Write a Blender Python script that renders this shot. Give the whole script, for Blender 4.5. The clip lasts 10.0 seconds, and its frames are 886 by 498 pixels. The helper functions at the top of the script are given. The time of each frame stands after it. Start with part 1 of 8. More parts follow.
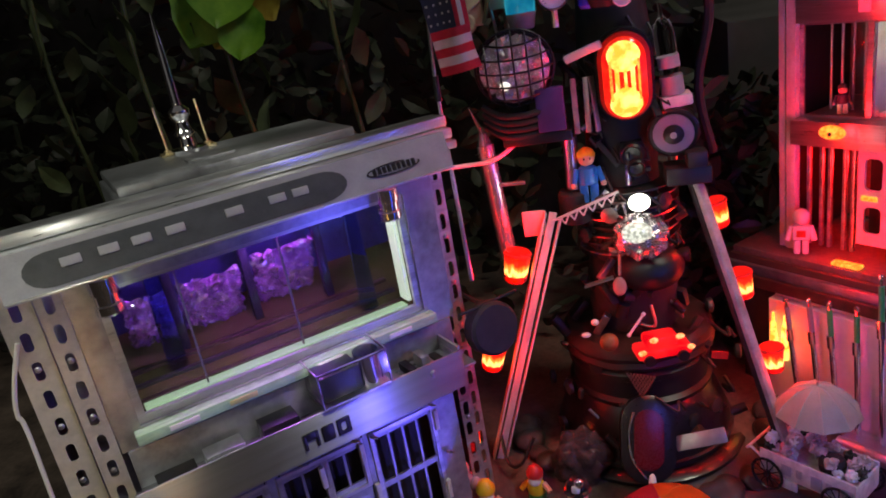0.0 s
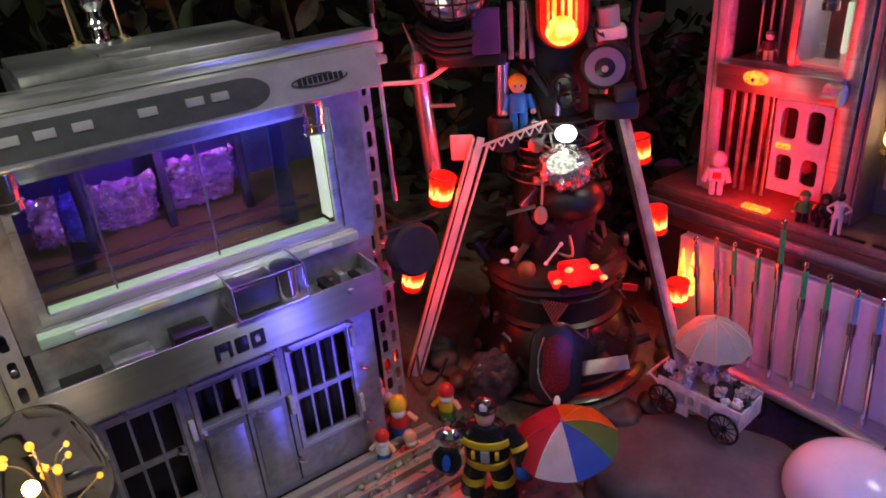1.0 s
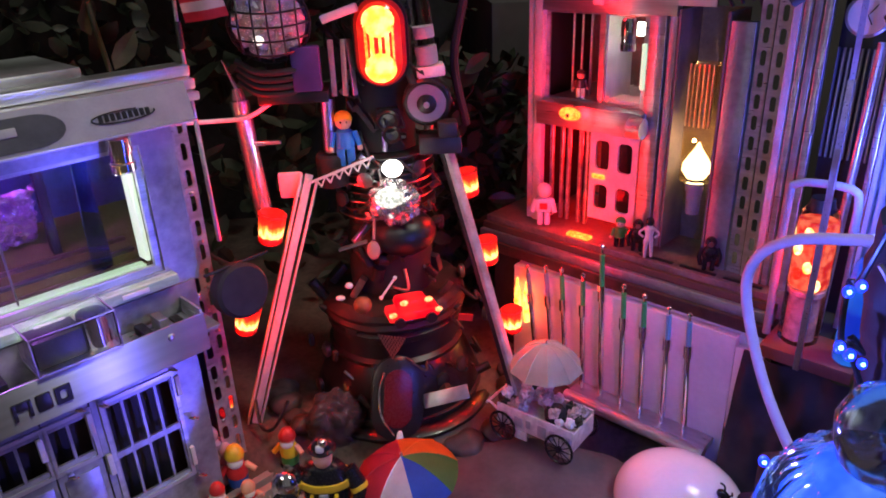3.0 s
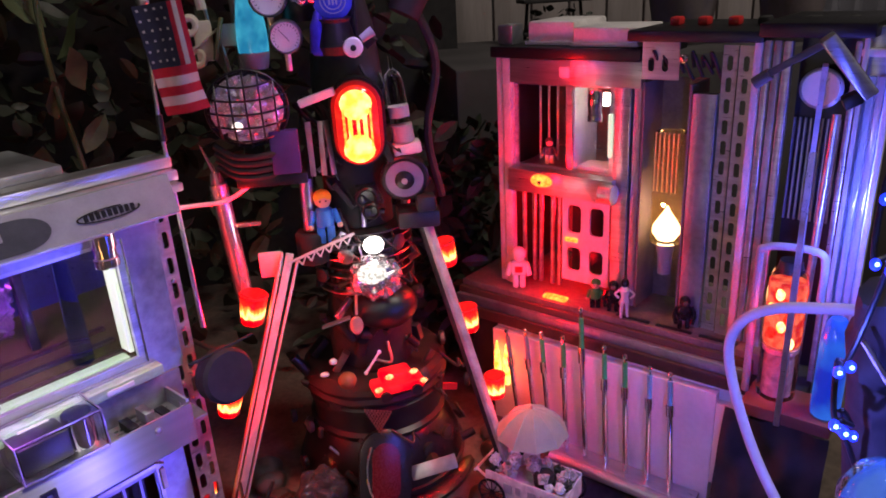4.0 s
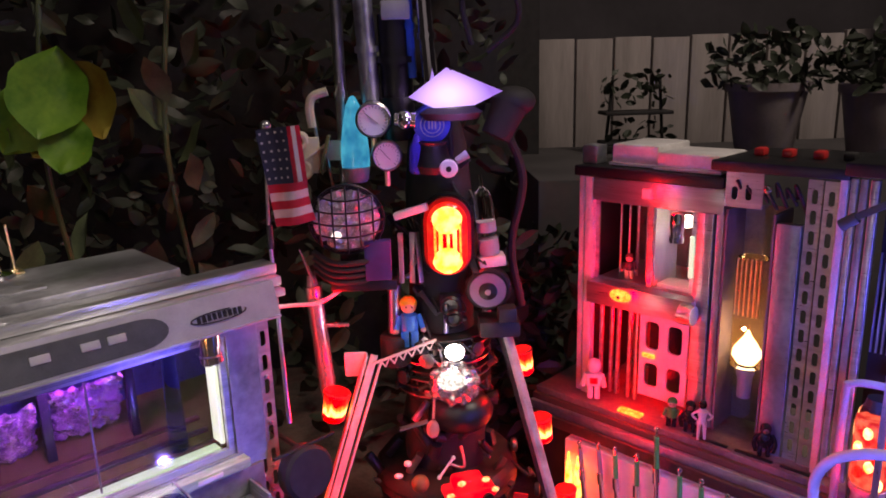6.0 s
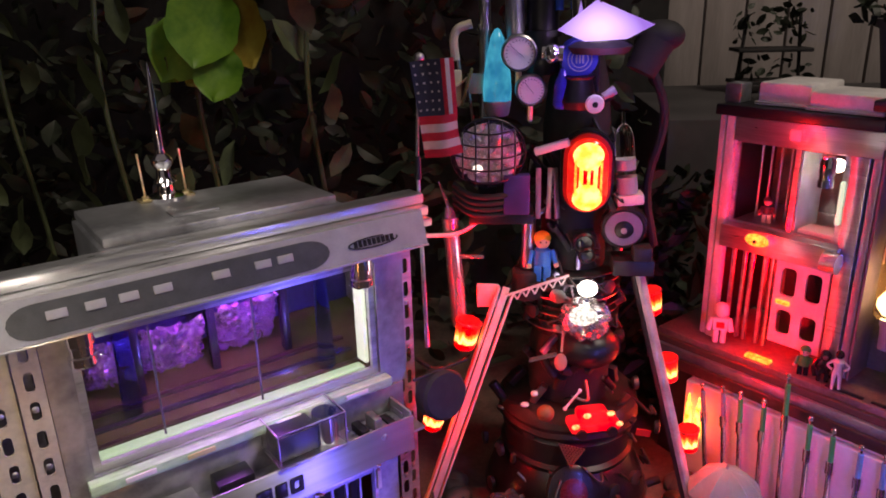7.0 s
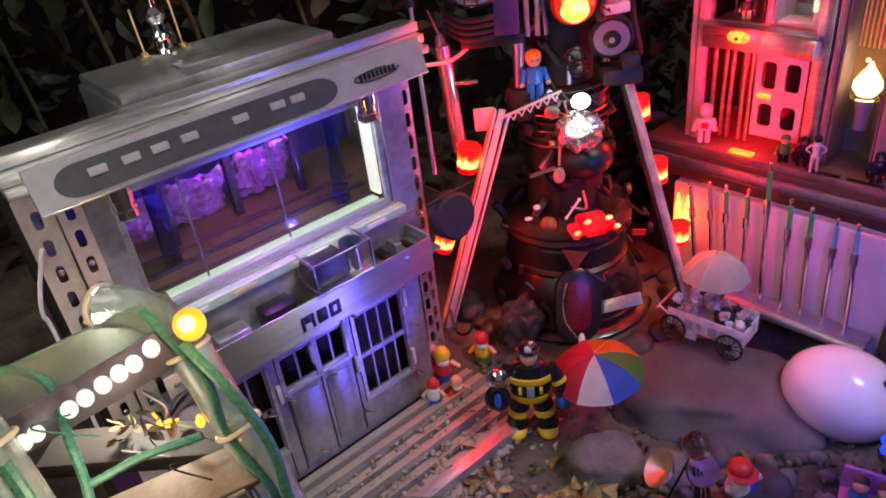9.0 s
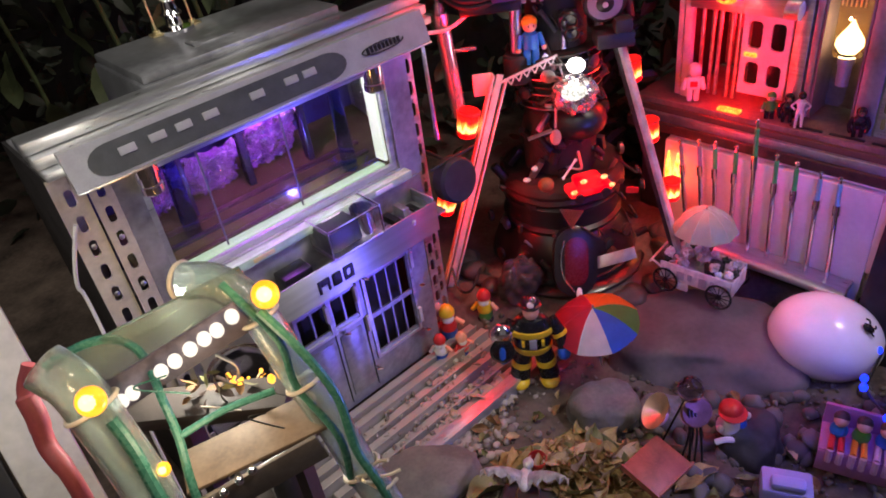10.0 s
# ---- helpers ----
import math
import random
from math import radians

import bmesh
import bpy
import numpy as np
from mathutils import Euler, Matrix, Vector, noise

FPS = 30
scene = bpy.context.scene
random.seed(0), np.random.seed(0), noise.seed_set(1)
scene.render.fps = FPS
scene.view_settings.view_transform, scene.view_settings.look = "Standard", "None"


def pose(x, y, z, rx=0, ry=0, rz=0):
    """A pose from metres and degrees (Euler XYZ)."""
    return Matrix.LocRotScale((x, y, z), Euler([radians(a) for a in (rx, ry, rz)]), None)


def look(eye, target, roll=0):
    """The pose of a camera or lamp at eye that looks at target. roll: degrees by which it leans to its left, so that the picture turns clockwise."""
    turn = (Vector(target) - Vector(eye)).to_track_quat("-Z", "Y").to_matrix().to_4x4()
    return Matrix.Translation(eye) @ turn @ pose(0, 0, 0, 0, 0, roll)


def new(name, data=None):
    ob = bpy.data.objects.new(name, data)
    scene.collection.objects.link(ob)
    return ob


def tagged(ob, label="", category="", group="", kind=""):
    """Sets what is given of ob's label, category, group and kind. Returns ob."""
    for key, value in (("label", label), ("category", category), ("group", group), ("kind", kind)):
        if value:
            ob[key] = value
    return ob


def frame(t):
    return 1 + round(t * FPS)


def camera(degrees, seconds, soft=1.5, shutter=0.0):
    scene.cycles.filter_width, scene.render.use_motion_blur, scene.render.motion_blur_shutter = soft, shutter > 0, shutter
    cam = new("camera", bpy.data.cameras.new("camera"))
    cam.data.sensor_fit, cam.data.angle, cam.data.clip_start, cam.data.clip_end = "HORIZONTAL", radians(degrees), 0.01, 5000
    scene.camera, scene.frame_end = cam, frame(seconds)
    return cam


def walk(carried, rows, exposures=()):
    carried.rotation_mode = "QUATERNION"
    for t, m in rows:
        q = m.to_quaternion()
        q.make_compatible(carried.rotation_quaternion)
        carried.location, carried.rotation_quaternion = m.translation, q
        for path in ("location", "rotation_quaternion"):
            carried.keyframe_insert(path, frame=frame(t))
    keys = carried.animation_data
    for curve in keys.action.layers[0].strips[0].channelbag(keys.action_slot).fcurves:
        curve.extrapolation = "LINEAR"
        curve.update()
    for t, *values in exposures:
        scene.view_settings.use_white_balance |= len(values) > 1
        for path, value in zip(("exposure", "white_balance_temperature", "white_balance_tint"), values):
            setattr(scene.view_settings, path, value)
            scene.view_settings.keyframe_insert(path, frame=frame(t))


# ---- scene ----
cam = camera(63.4, 10.0, soft=1.8)
PATH = [
    (0, (0.318, 0.305, 0.736), (-0.121, 2.133, 0.054), -10.1),
    (0.5, (0.311, 0.315, 0.75), (-0.073, 2.131, 0.004), -8.9),
    (1, (0.326, 0.307, 0.733), (0.067, 2.073, -0.169), -4.6),
    (1.5, (0.351, 0.309, 0.719), (0.175, 2.06, -0.231), -3.2),
    (2, (0.365, 0.309, 0.707), (0.329, 2.043, -0.288), -1.3),
    (2.5, (0.374, 0.309, 0.716), (0.432, 2.07, -0.23), -0.6),
    (2.7, (0.377, 0.306, 0.718), (0.442, 2.101, -0.161), -1.7),
    (3.8, (0.355, 0.311, 0.753), (0.561, 2.151, -0.004), -2.7),
    (4, (0.345, 0.315, 0.766), (0.577, 2.167, 0.048), -3.3),
    (4.5, (0.351, 0.305, 0.781), (0.613, 2.175, 0.121), -4.5),
    (5, (0.347, 0.308, 0.795), (0.583, 2.21, 0.224), -5.4),
    (5.5, (0.342, 0.306, 0.808), (0.541, 2.238, 0.327), -4.1),
    (6.8, (0.269, 0.277, 0.817), (0.117, 2.175, 0.205), -0.8),
    (7, (0.255, 0.277, 0.815), (0.081, 2.159, 0.161), -1.5),
    (7.5, (0.231, 0.274, 0.806), (0.015, 2.112, 0.047), -3.2),
    (8, (0.217, 0.255, 0.798), (-0.045, 2.055, -0.034), -5.2),
    (8.5, (0.206, 0.236, 0.796), (-0.03, 1.983, -0.149), -6.4),
    (9, (0.215, 0.22, 0.812), (0.095, 1.924, -0.227), -7.4),
    (9.5, (0.203, 0.195, 0.825), (0.072, 1.859, -0.277), -9.7),
    (10, (0.191, 0.186, 0.846), (0.099, 1.824, -0.297), -8.6),
]
walk(cam, [(t, look(eye, target, roll)) for t, eye, target, roll in PATH], [(0.0, 0.02, 6700, 0), (1.0, 0.14, 6700, -2), (2.5, 0.46, 6450, 0), (4.2, 0.54, 6800, 18), (5.6, 0.62, 7200, 22), (7.0, 0.5, 7200, 18), (8.5, 0.55, 6800, 13), (10.0, 0.6, 6700, 11)])

# ---- night sky and lamps ----
world = bpy.data.worlds.new("night")
scene.world = world
world.use_nodes = True
bg = world.node_tree.nodes["Background"]
bg.inputs[0].default_value = (0.66, 0.58, 0.60, 1)
bg.inputs[1].default_value = 0.11


def lamp(name, loc, col, watts, radius=0.01):
    data = bpy.data.lights.new(name, "POINT")
    data.color, data.energy, data.shadow_soft_size = col, watts, radius
    ob = new(name, data)
    ob.location = loc
    return tagged(ob, "lamp glow of " + name.replace("_", " "), "light", kind="structure")


# Fill lamp added high on the right; no visible source stands there.
right_fill = bpy.data.lights.new("right_fill_light", "AREA")
right_fill.energy, right_fill.color, right_fill.size = 25.0, (1.0, 0.93, 0.84), 0.6
tl = tagged(new("right_fill_light", right_fill), "unseen fill light added high on the right", "light", kind="structure")
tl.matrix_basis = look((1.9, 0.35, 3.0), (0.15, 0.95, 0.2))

# Second added fill, aimed down at the left house from out of view.
door = bpy.data.lights.new("left_fill_light", "AREA")
door.energy, door.color, door.size = 0.55, (1.0, 0.98, 0.90), 0.35
door.spread = radians(80)
dl = tagged(new("left_fill_light", door), "unseen fill light added above the left house", "light", kind="structure")
dl.matrix_basis = look((-0.36, 0.42, 1.15), (-0.22, 0.76, 0.45))

RED, BLUE, WARM, WHITE, VIOLET = (1, 0.002, 0.005), (0.08, 0.12, 1), (1, 0.6, 0.25), (1, 0.97, 0.9), (0.45, 0.25, 1)

# ---- frames of the two facades: x along the front, y into the house ----
ML = pose(0.164, 1.057, 0, 0, 0, 41.5)
MR = pose(0.580, 1.364, 0, 0, 0, -46.5)


# ---- mesh helpers ----
def box(bm, x0, x1, y0, y1, z0, z1, bev=0.0):
    m = Matrix.LocRotScale(((x0 + x1) / 2, (y0 + y1) / 2, (z0 + z1) / 2), None, (abs(x1 - x0), abs(y1 - y0), abs(z1 - z0)))
    vs = bmesh.ops.create_cube(bm, size=1, matrix=m)["verts"]
    if bev:
        es = list({e for v in vs for e in v.link_edges})
        bmesh.ops.bevel(bm, geom=es, offset=bev, segments=2, affect="EDGES", profile=0.5)
    return bm


def slab(bm, p0, p1, w, h, bev=0.0):
    """A bar of section w x h from p0 to p1."""
    p0, p1 = Vector(p0), Vector(p1)
    d = p1 - p0
    tmp = bmesh.new()
    box(tmp, -w / 2, w / 2, -h / 2, h / 2, 0, d.length, bev)
    tmp.transform(Matrix.Translation(p0) @ d.to_track_quat("Z", "Y").to_matrix().to_4x4())
    return merge(bm, tmp)


def merge(bm, tmp):
    me = bpy.data.meshes.new("tmp")
    tmp.to_mesh(me)
    bm.from_mesh(me)
    tmp.free()
    bpy.data.meshes.remove(me)
    return bm


def cyl(bm, p0, p1, r0, r1=None, seg=20):
    p0, p1 = Vector(p0), Vector(p1)
    d = p1 - p0
    m = Matrix.Translation((p0 + p1) / 2) @ d.to_track_quat("Z", "Y").to_matrix().to_4x4()
    bmesh.ops.create_cone(bm, cap_ends=True, segments=seg, radius1=r0, radius2=r0 if r1 is None else r1, depth=d.length, matrix=m)
    return bm


def ball(bm, c, r, sc=(1, 1, 1), seg=16, m=None):
    t = Matrix.Translation(c) @ (m or Matrix()) @ Matrix.Diagonal((*sc, 1))
    bmesh.ops.create_uvsphere(bm, u_segments=seg, v_segments=max(6, seg // 2 + 2), radius=r, matrix=t)
    return bm


def lathe(bm, prof, seg=32, m=None):
    """Turns (radius, height) pairs about z."""
    rings = []
    for r, z in prof:
        rings.append([bm.verts.new((r * math.cos(a), r * math.sin(a), z)) for a in [2 * math.pi * k / seg for k in range(seg)]])
    for a, b in zip(rings, rings[1:]):
        for k in range(seg):
            bm.faces.new((a[k], a[(k + 1) % seg], b[(k + 1) % seg], b[k]))
    bm.faces.new(rings[0][::-1])
    bm.faces.new(rings[-1])
    if m is not None:
        bmesh.ops.transform(bm, matrix=m, verts=[v for r in rings for v in r])
    return bm


def curve(pts, n=8):
    """A smooth line through points."""
    p = [Vector(q) for q in pts]
    p = [2 * p[0] - p[1]] + p + [2 * p[-1] - p[-2]]
    out = []
    for i in range(1, len(p) - 2):
        for k in range(n):
            t = k / n
            out.append(0.5 * (2 * p[i] + (p[i + 1] - p[i - 1]) * t + (2 * p[i - 1] - 5 * p[i] + 4 * p[i + 1] - p[i + 2]) * t * t
                              + (3 * p[i] - p[i - 1] - 3 * p[i + 1] + p[i + 2]) * t ** 3))
    return out + [p[-2]]


def hose(bm, pts, r, seg=10, n=8, ends=True):
    """A tube along a smooth line."""
    line = curve(pts, n) if n > 1 else [Vector(q) for q in pts]
    rings, up = [], Vector((0.13, 0.31, 0.94))
    for i, c in enumerate(line):
        d = (line[min(i + 1, len(line) - 1)] - line[max(i - 1, 0)]).normalized()
        a = (up - d * up.dot(d)).normalized()
        up = a
        b = d.cross(a)
        rr = r[i * (len(r) - 1) // max(1, len(line) - 1)] if isinstance(r, (list, tuple)) else r
        rings.append([bm.verts.new(c + rr * (a * math.cos(2 * math.pi * k / seg) + b * math.sin(2 * math.pi * k / seg))) for k in range(seg)])
    for a, b in zip(rings, rings[1:]):
        for k in range(seg):
            bm.faces.new((a[k], a[(k + 1) % seg], b[(k + 1) % seg], b[k]))
    if ends:
        bm.faces.new(rings[0][::-1])
        bm.faces.new(rings[-1])
    return bm


def holed(bm, x0, x1, z0, z1, holes, y=0.0, th=0.002, rnd=0.4):
    """A sheet in the x-z plane with rounded holes through it; holes: (x0, x1, z0, z1), none overlapping, sorted into cells by rows."""
    xs = sorted({x0, x1, *[h[0] for h in holes], *[h[1] for h in holes]})
    zs = sorted({z0, z1, *[h[2] for h in holes], *[h[3] for h in holes]})
    vs = {}

    def vert(x, z, yy):
        k = (round(x, 6), round(z, 6), yy)
        if k not in vs:
            vs[k] = bm.verts.new((x, yy, z))
        return vs[k]
    for a, b in zip(xs, xs[1:]):
        for c, d in zip(zs, zs[1:]):
            mx, mz = (a + b) / 2, (c + d) / 2
            if any(h[0] < mx < h[1] and h[2] < mz < h[3] for h in holes):
                continue
            bm.faces.new((vert(a, c, y), vert(b, c, y), vert(b, d, y), vert(a, d, y)))
            bm.faces.new((vert(a, c, y + th), vert(a, d, y + th), vert(b, d, y + th), vert(b, c, y + th)))
    for a, b, c, d in list(holes) + [(x0, x1, z0, z1)]:
        q = [(a, c), (b, c), (b, d), (a, d)]
        for (p, r), (s, t) in zip(q, q[1:] + q[:1]):
            bm.faces.new((vert(p, r, y), vert(s, t, y), vert(s, t, y + th), vert(p, r, y + th))) if (round(p, 6), round(r, 6), y) in vs and (round(s, 6), round(t, 6), y) in vs else None
    for a, b, c, d in holes:
        k = rnd * min(b - a, d - c)
        if k <= 0:
            continue
        for cx, cz, sx, sz in ((a, c, 1, 1), (b, c, -1, 1), (b, d, -1, -1), (a, d, 1, -1)):
            arc = [(cx + sx * k * (1 - math.sin(t)), cz + sz * k * (1 - math.cos(t))) for t in (0, math.pi / 6, math.pi / 3, math.pi / 2)]
            f = [bm.verts.new((px, y, pz)) for px, pz in [(cx, cz)] + arc]
            g = [bm.verts.new((px, y + th, pz)) for px, pz in [(cx, cz)] + arc]
            bm.faces.new(f)
            bm.faces.new(g)
            for i in range(1, 4):
                bm.faces.new((f[i], f[i + 1], g[i + 1], g[i]))
    bmesh.ops.recalc_face_normals(bm, faces=bm.faces)
    return bm


def slots(x0, x1, z0, z1, pitch, gap=0.3):
    n = max(1, round((z1 - z0) / pitch))
    p = (z1 - z0) / n
    return [(x0, x1, z0 + p * (i + gap / 2), z0 + p * (i + 1 - gap / 2)) for i in range(n)]


def link(name, bm, material, parent=None, label="", smooth=35):
    me = bpy.data.meshes.new(name)
    bm.to_mesh(me)
    bm.free()
    for mt in (material if isinstance(material, (list, tuple)) else [material]):
        me.materials.append(mt)
    me.shade_smooth()
    me.set_sharp_from_angle(angle=radians(smooth))
    ob = new(name, me)
    if parent is not None:
        ob.parent = parent
    if label:
        ob["label"] = label
    return ob


def part(name, bm, material, parent, label=""):
    return link(name, bm, material, parent, label)


def thing(name, m, label, category, group="", kind=""):
    ob = new(name)
    ob.empty_display_size = 0.02
    ob.matrix_basis = m
    return tagged(ob, label, category, group, kind)


def solo(name, bm, material, m, label, category, group="", kind=""):
    ob = link(name, bm, material)
    ob.matrix_basis = m
    return tagged(ob, label, category, group, kind)


N = bmesh.new


# ---- materials ----
def mat(name, col, rough=0.5, metal=0.0, var=0.25, grain=60.0, bump=0.1, col2=None, coat=0.0, trans=0.0, ior=1.45, stretch=(1, 1, 1), spec=0.5, sub=0.0):
    m = bpy.data.materials.new(name)
    m.use_nodes = True
    nt = m.node_tree
    b = nt.nodes["Principled BSDF"]
    tc = nt.nodes.new("ShaderNodeTexCoord")
    mp = nt.nodes.new("ShaderNodeMapping")
    mp.inputs["Scale"].default_value = stretch
    nt.links.new(tc.outputs["Object"], mp.inputs[0])
    big, fine = nt.nodes.new("ShaderNodeTexNoise"), nt.nodes.new("ShaderNodeTexNoise")
    for n, s, d in ((big, grain, 5), (fine, grain * 9, 3)):
        n.inputs["Scale"].default_value, n.inputs["Detail"].default_value = s, d
        nt.links.new(mp.outputs[0], n.inputs["Vector"])
    add = nt.nodes.new("ShaderNodeMath")
    add.operation = "MULTIPLY_ADD"
    add.inputs[1].default_value = 0.4
    nt.links.new(fine.outputs[0], add.inputs[0])
    nt.links.new(big.outputs[0], add.inputs[2])
    ramp = nt.nodes.new("ShaderNodeMapRange")
    ramp.inputs[1].default_value, ramp.inputs[2].default_value = 0.45, 0.95
    nt.links.new(add.outputs[0], ramp.inputs[0])
    mix = nt.nodes.new("ShaderNodeMix")
    mix.data_type = "RGBA"
    lo = [c * (1 - var) for c in col]
    hi = list(col2) if col2 else [min(1, c * (1 + var)) for c in col]
    mix.inputs[6].default_value, mix.inputs[7].default_value = (*lo, 1), (*hi, 1)
    nt.links.new(ramp.outputs[0], mix.inputs[0])
    nt.links.new(mix.outputs[2], b.inputs["Base Color"])
    rr = nt.nodes.new("ShaderNodeMapRange")
    rr.inputs[3].default_value, rr.inputs[4].default_value = max(0, rough - 0.12 * (rough > 0.1)), min(1, rough + 0.15 * (rough > 0.1) + 0.02)
    nt.links.new(fine.outputs[0], rr.inputs[0])
    nt.links.new(rr.outputs[0], b.inputs["Roughness"])
    b.inputs["Metallic"].default_value, b.inputs["IOR"].default_value = metal, ior
    b.inputs["Coat Weight"].default_value, b.inputs["Transmission Weight"].default_value = coat, trans
    b.inputs["Specular IOR Level"].default_value = spec
    if bump:
        bp = nt.nodes.new("ShaderNodeBump")
        bp.inputs["Strength"].default_value, bp.inputs["Distance"].default_value = bump, 0.002
        nt.links.new(add.outputs[0], bp.inputs["Height"])
        nt.links.new(bp.outputs[0], b.inputs["Normal"])
    return m


def glow(name, col, strength, col2=None, grain=120.0, soft=0.0):
    """Something that gives off light, uneven like a real bulb behind a lens."""
    m = bpy.data.materials.new(name)
    m.use_nodes = True
    nt = m.node_tree
    b = nt.nodes["Principled BSDF"]
    b.inputs["Base Color"].default_value = (*[0.3 * c for c in col], 1)
    b.inputs["Roughness"].default_value = 0.15
    b.inputs["Emission Strength"].default_value = strength
    b.inputs["Emission Color"].default_value = (*col, 1)
    if col2:
        tc, n, mix = nt.nodes.new("ShaderNodeTexCoord"), nt.nodes.new("ShaderNodeTexNoise"), nt.nodes.new("ShaderNodeMix")
        n.inputs["Scale"].default_value = grain
        nt.links.new(tc.outputs["Object"], n.inputs["Vector"])
        rp = nt.nodes.new("ShaderNodeMapRange")
        rp.inputs[1].default_value, rp.inputs[2].default_value = 0.38, 0.62
        nt.links.new(n.outputs[0], rp.inputs[0])
        mix.data_type = "RGBA"
        mix.inputs[6].default_value, mix.inputs[7].default_value = (*col, 1), (*col2, 1)
        nt.links.new(rp.outputs[0], mix.inputs[0])
        nt.links.new(mix.outputs[2], b.inputs["Emission Color"])
    return m


def glass(name, col=(1, 1, 1), rough=0.03, ior=1.2):
    m = mat(name, col, rough, trans=1.0, ior=ior, var=0.04, grain=30, bump=0.03)
    return m


ALU = mat("brushed aluminium", (0.56, 0.57, 0.59), 0.31, 0.85, 0.34, 18, 0.16, stretch=(0.25, 1, 4))
ALU_DULL = mat("dull zinc sheet", (0.38, 0.39, 0.415), 0.38, 0.75, 0.45, 11, 0.25)
SIGN = mat("polished sign metal", (0.50, 0.51, 0.55), 0.42, 1.0, 0.12, 25, 0.02, stretch=(0.2, 1, 5))
for m, amount in ((ALU, 0.8), (ALU_DULL, 0.75), (SIGN, 0.96)):
    # brushed along the sheet: highlights stretch upright
    b = m.node_tree.nodes["Principled BSDF"]
    up = m.node_tree.nodes.new("ShaderNodeCombineXYZ")
    up.inputs[2].default_value = 1.0
    m.node_tree.links.new(up.outputs[0], b.inputs["Tangent"])
    b.inputs["Anisotropic"].default_value = amount
DARKP = mat("dark machine paint", (0.03, 0.028, 0.03), 0.45, 0.2, 0.5, 50, 0.2)
PAINT_W = mat("white painted metal", (0.62, 0.6, 0.58), 0.45, 0.0, 0.2, 30, 0.1)
GREY_PL = mat("light grey plastic", (0.32, 0.32, 0.335), 0.4, 0.0, 0.12, 50, 0.05)
DGREY_PL = mat("dark grey plastic", (0.065, 0.07, 0.073), 0.33, 0.0, 0.2, 60, 0.05)
SILVER = mat("silvered reflector", (0.7, 0.7, 0.7), 0.22, 0.9, 0.2, 60, 0.1)
CHROME = mat("chrome", (0.85, 0.85, 0.88), 0.08, 1.0, 0.05, 50, 0.02)
STEEL = mat("steel", (0.5, 0.5, 0.52), 0.3, 1.0, 0.2, 60, 0.08)
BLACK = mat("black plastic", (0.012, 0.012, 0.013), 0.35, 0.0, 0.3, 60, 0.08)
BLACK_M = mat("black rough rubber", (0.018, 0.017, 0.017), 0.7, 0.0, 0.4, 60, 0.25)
BROWN = mat("dark brown bakelite", (0.05, 0.03, 0.022), 0.4, 0.0, 0.4, 50, 0.12)
BRASS = mat("brass", (0.85, 0.72, 0.42), 0.38, 1.0, 0.15, 60, 0.05)
SOIL = mat("damp soil", (0.07, 0.05, 0.04), 0.9, 0.0, 0.6, 14, 0.7, col2=(0.16, 0.12, 0.095))
STONE = mat("grey stone", (0.13, 0.12, 0.115), 0.75, 0.0, 0.4, 20, 0.5, col2=(0.2, 0.185, 0.17))
SLATE = mat("slate slab", (0.1, 0.085, 0.082), 0.7, 0.0, 0.35, 12, 0.35, col2=(0.15, 0.125, 0.12))
GLASS = glass("window glass")
WOOD_D = mat("dark wood", (0.08, 0.05, 0.035), 0.55, 0.0, 0.4, 20, 0.2, stretch=(0.2, 1, 1))
LEAF = mat("dark hedge leaves", (0.028, 0.036, 0.022), 0.5, 0.0, 0.5, 25, 0.2)
DRYLEAF = mat("dry leaves", (0.40, 0.24, 0.08), 0.7, 0.0, 0.55, 30, 0.3, col2=(0.5, 0.37, 0.15))
TOY_RED = mat("red toy plastic", (0.55, 0.03, 0.03), 0.3, 0.0, 0.12, 60, 0.03)
TOY_BLUE = mat("blue toy plastic", (0.02, 0.1, 0.5), 0.3, 0.0, 0.12, 60, 0.03)
TOY_LBLUE = mat("light blue toy plastic", (0.03, 0.2, 0.62), 0.3, 0.0, 0.1, 60, 0.03)
TOY_YEL = mat("yellow toy plastic", (0.75, 0.5, 0.03), 0.3, 0.0, 0.12, 60, 0.03)
TOY_SKIN = mat("flesh toy plastic", (0.68, 0.36, 0.25), 0.35, 0.0, 0.08, 60, 0.03)
TOY_WHITE = mat("white toy plastic", (0.75, 0.73, 0.7), 0.3, 0.0, 0.06, 60, 0.03)
TOY_GREEN = mat("green toy plastic", (0.08, 0.3, 0.06), 0.3, 0.0, 0.1, 60, 0.03)
TOY_PINK = mat("pink toy plastic", (0.6, 0.33, 0.4), 0.4, 0.0, 0.15, 60, 0.05)
TOY_ORANGE = mat("orange toy plastic", (0.8, 0.22, 0.02), 0.3, 0.0, 0.1, 60, 0.03)
TOY_BLACK = mat("black toy plastic", (0.012, 0.012, 0.014), 0.22, 0.0, 0.2, 60, 0.03)
G_RED = glow("red lamp lens", (1, 0.010, 0.01), 0.75, (1, 0.04, 0.015), 90)
G_CORE = glow("glowing amber core", (1, 0.36, 0.05), 2.8, (1, 0.75, 0.32), 140)
G_ORANGE = glow("orange lamp glass", (1, 0.16, 0.015), 1.5, (1, 0.42, 0.06), 220)
G_WHITE = glow("white lamp", (1, 0.97, 0.9), 6.0)
G_WARM = glow("warm bulb", (1, 0.55, 0.12), 6.0)
G_BLUE = glow("blue diode", (0.005, 0.022, 1), 2.6)
G_STRIP = glow("pale green glow for lit sill", (0.50, 0.75, 0.46), 0.42)
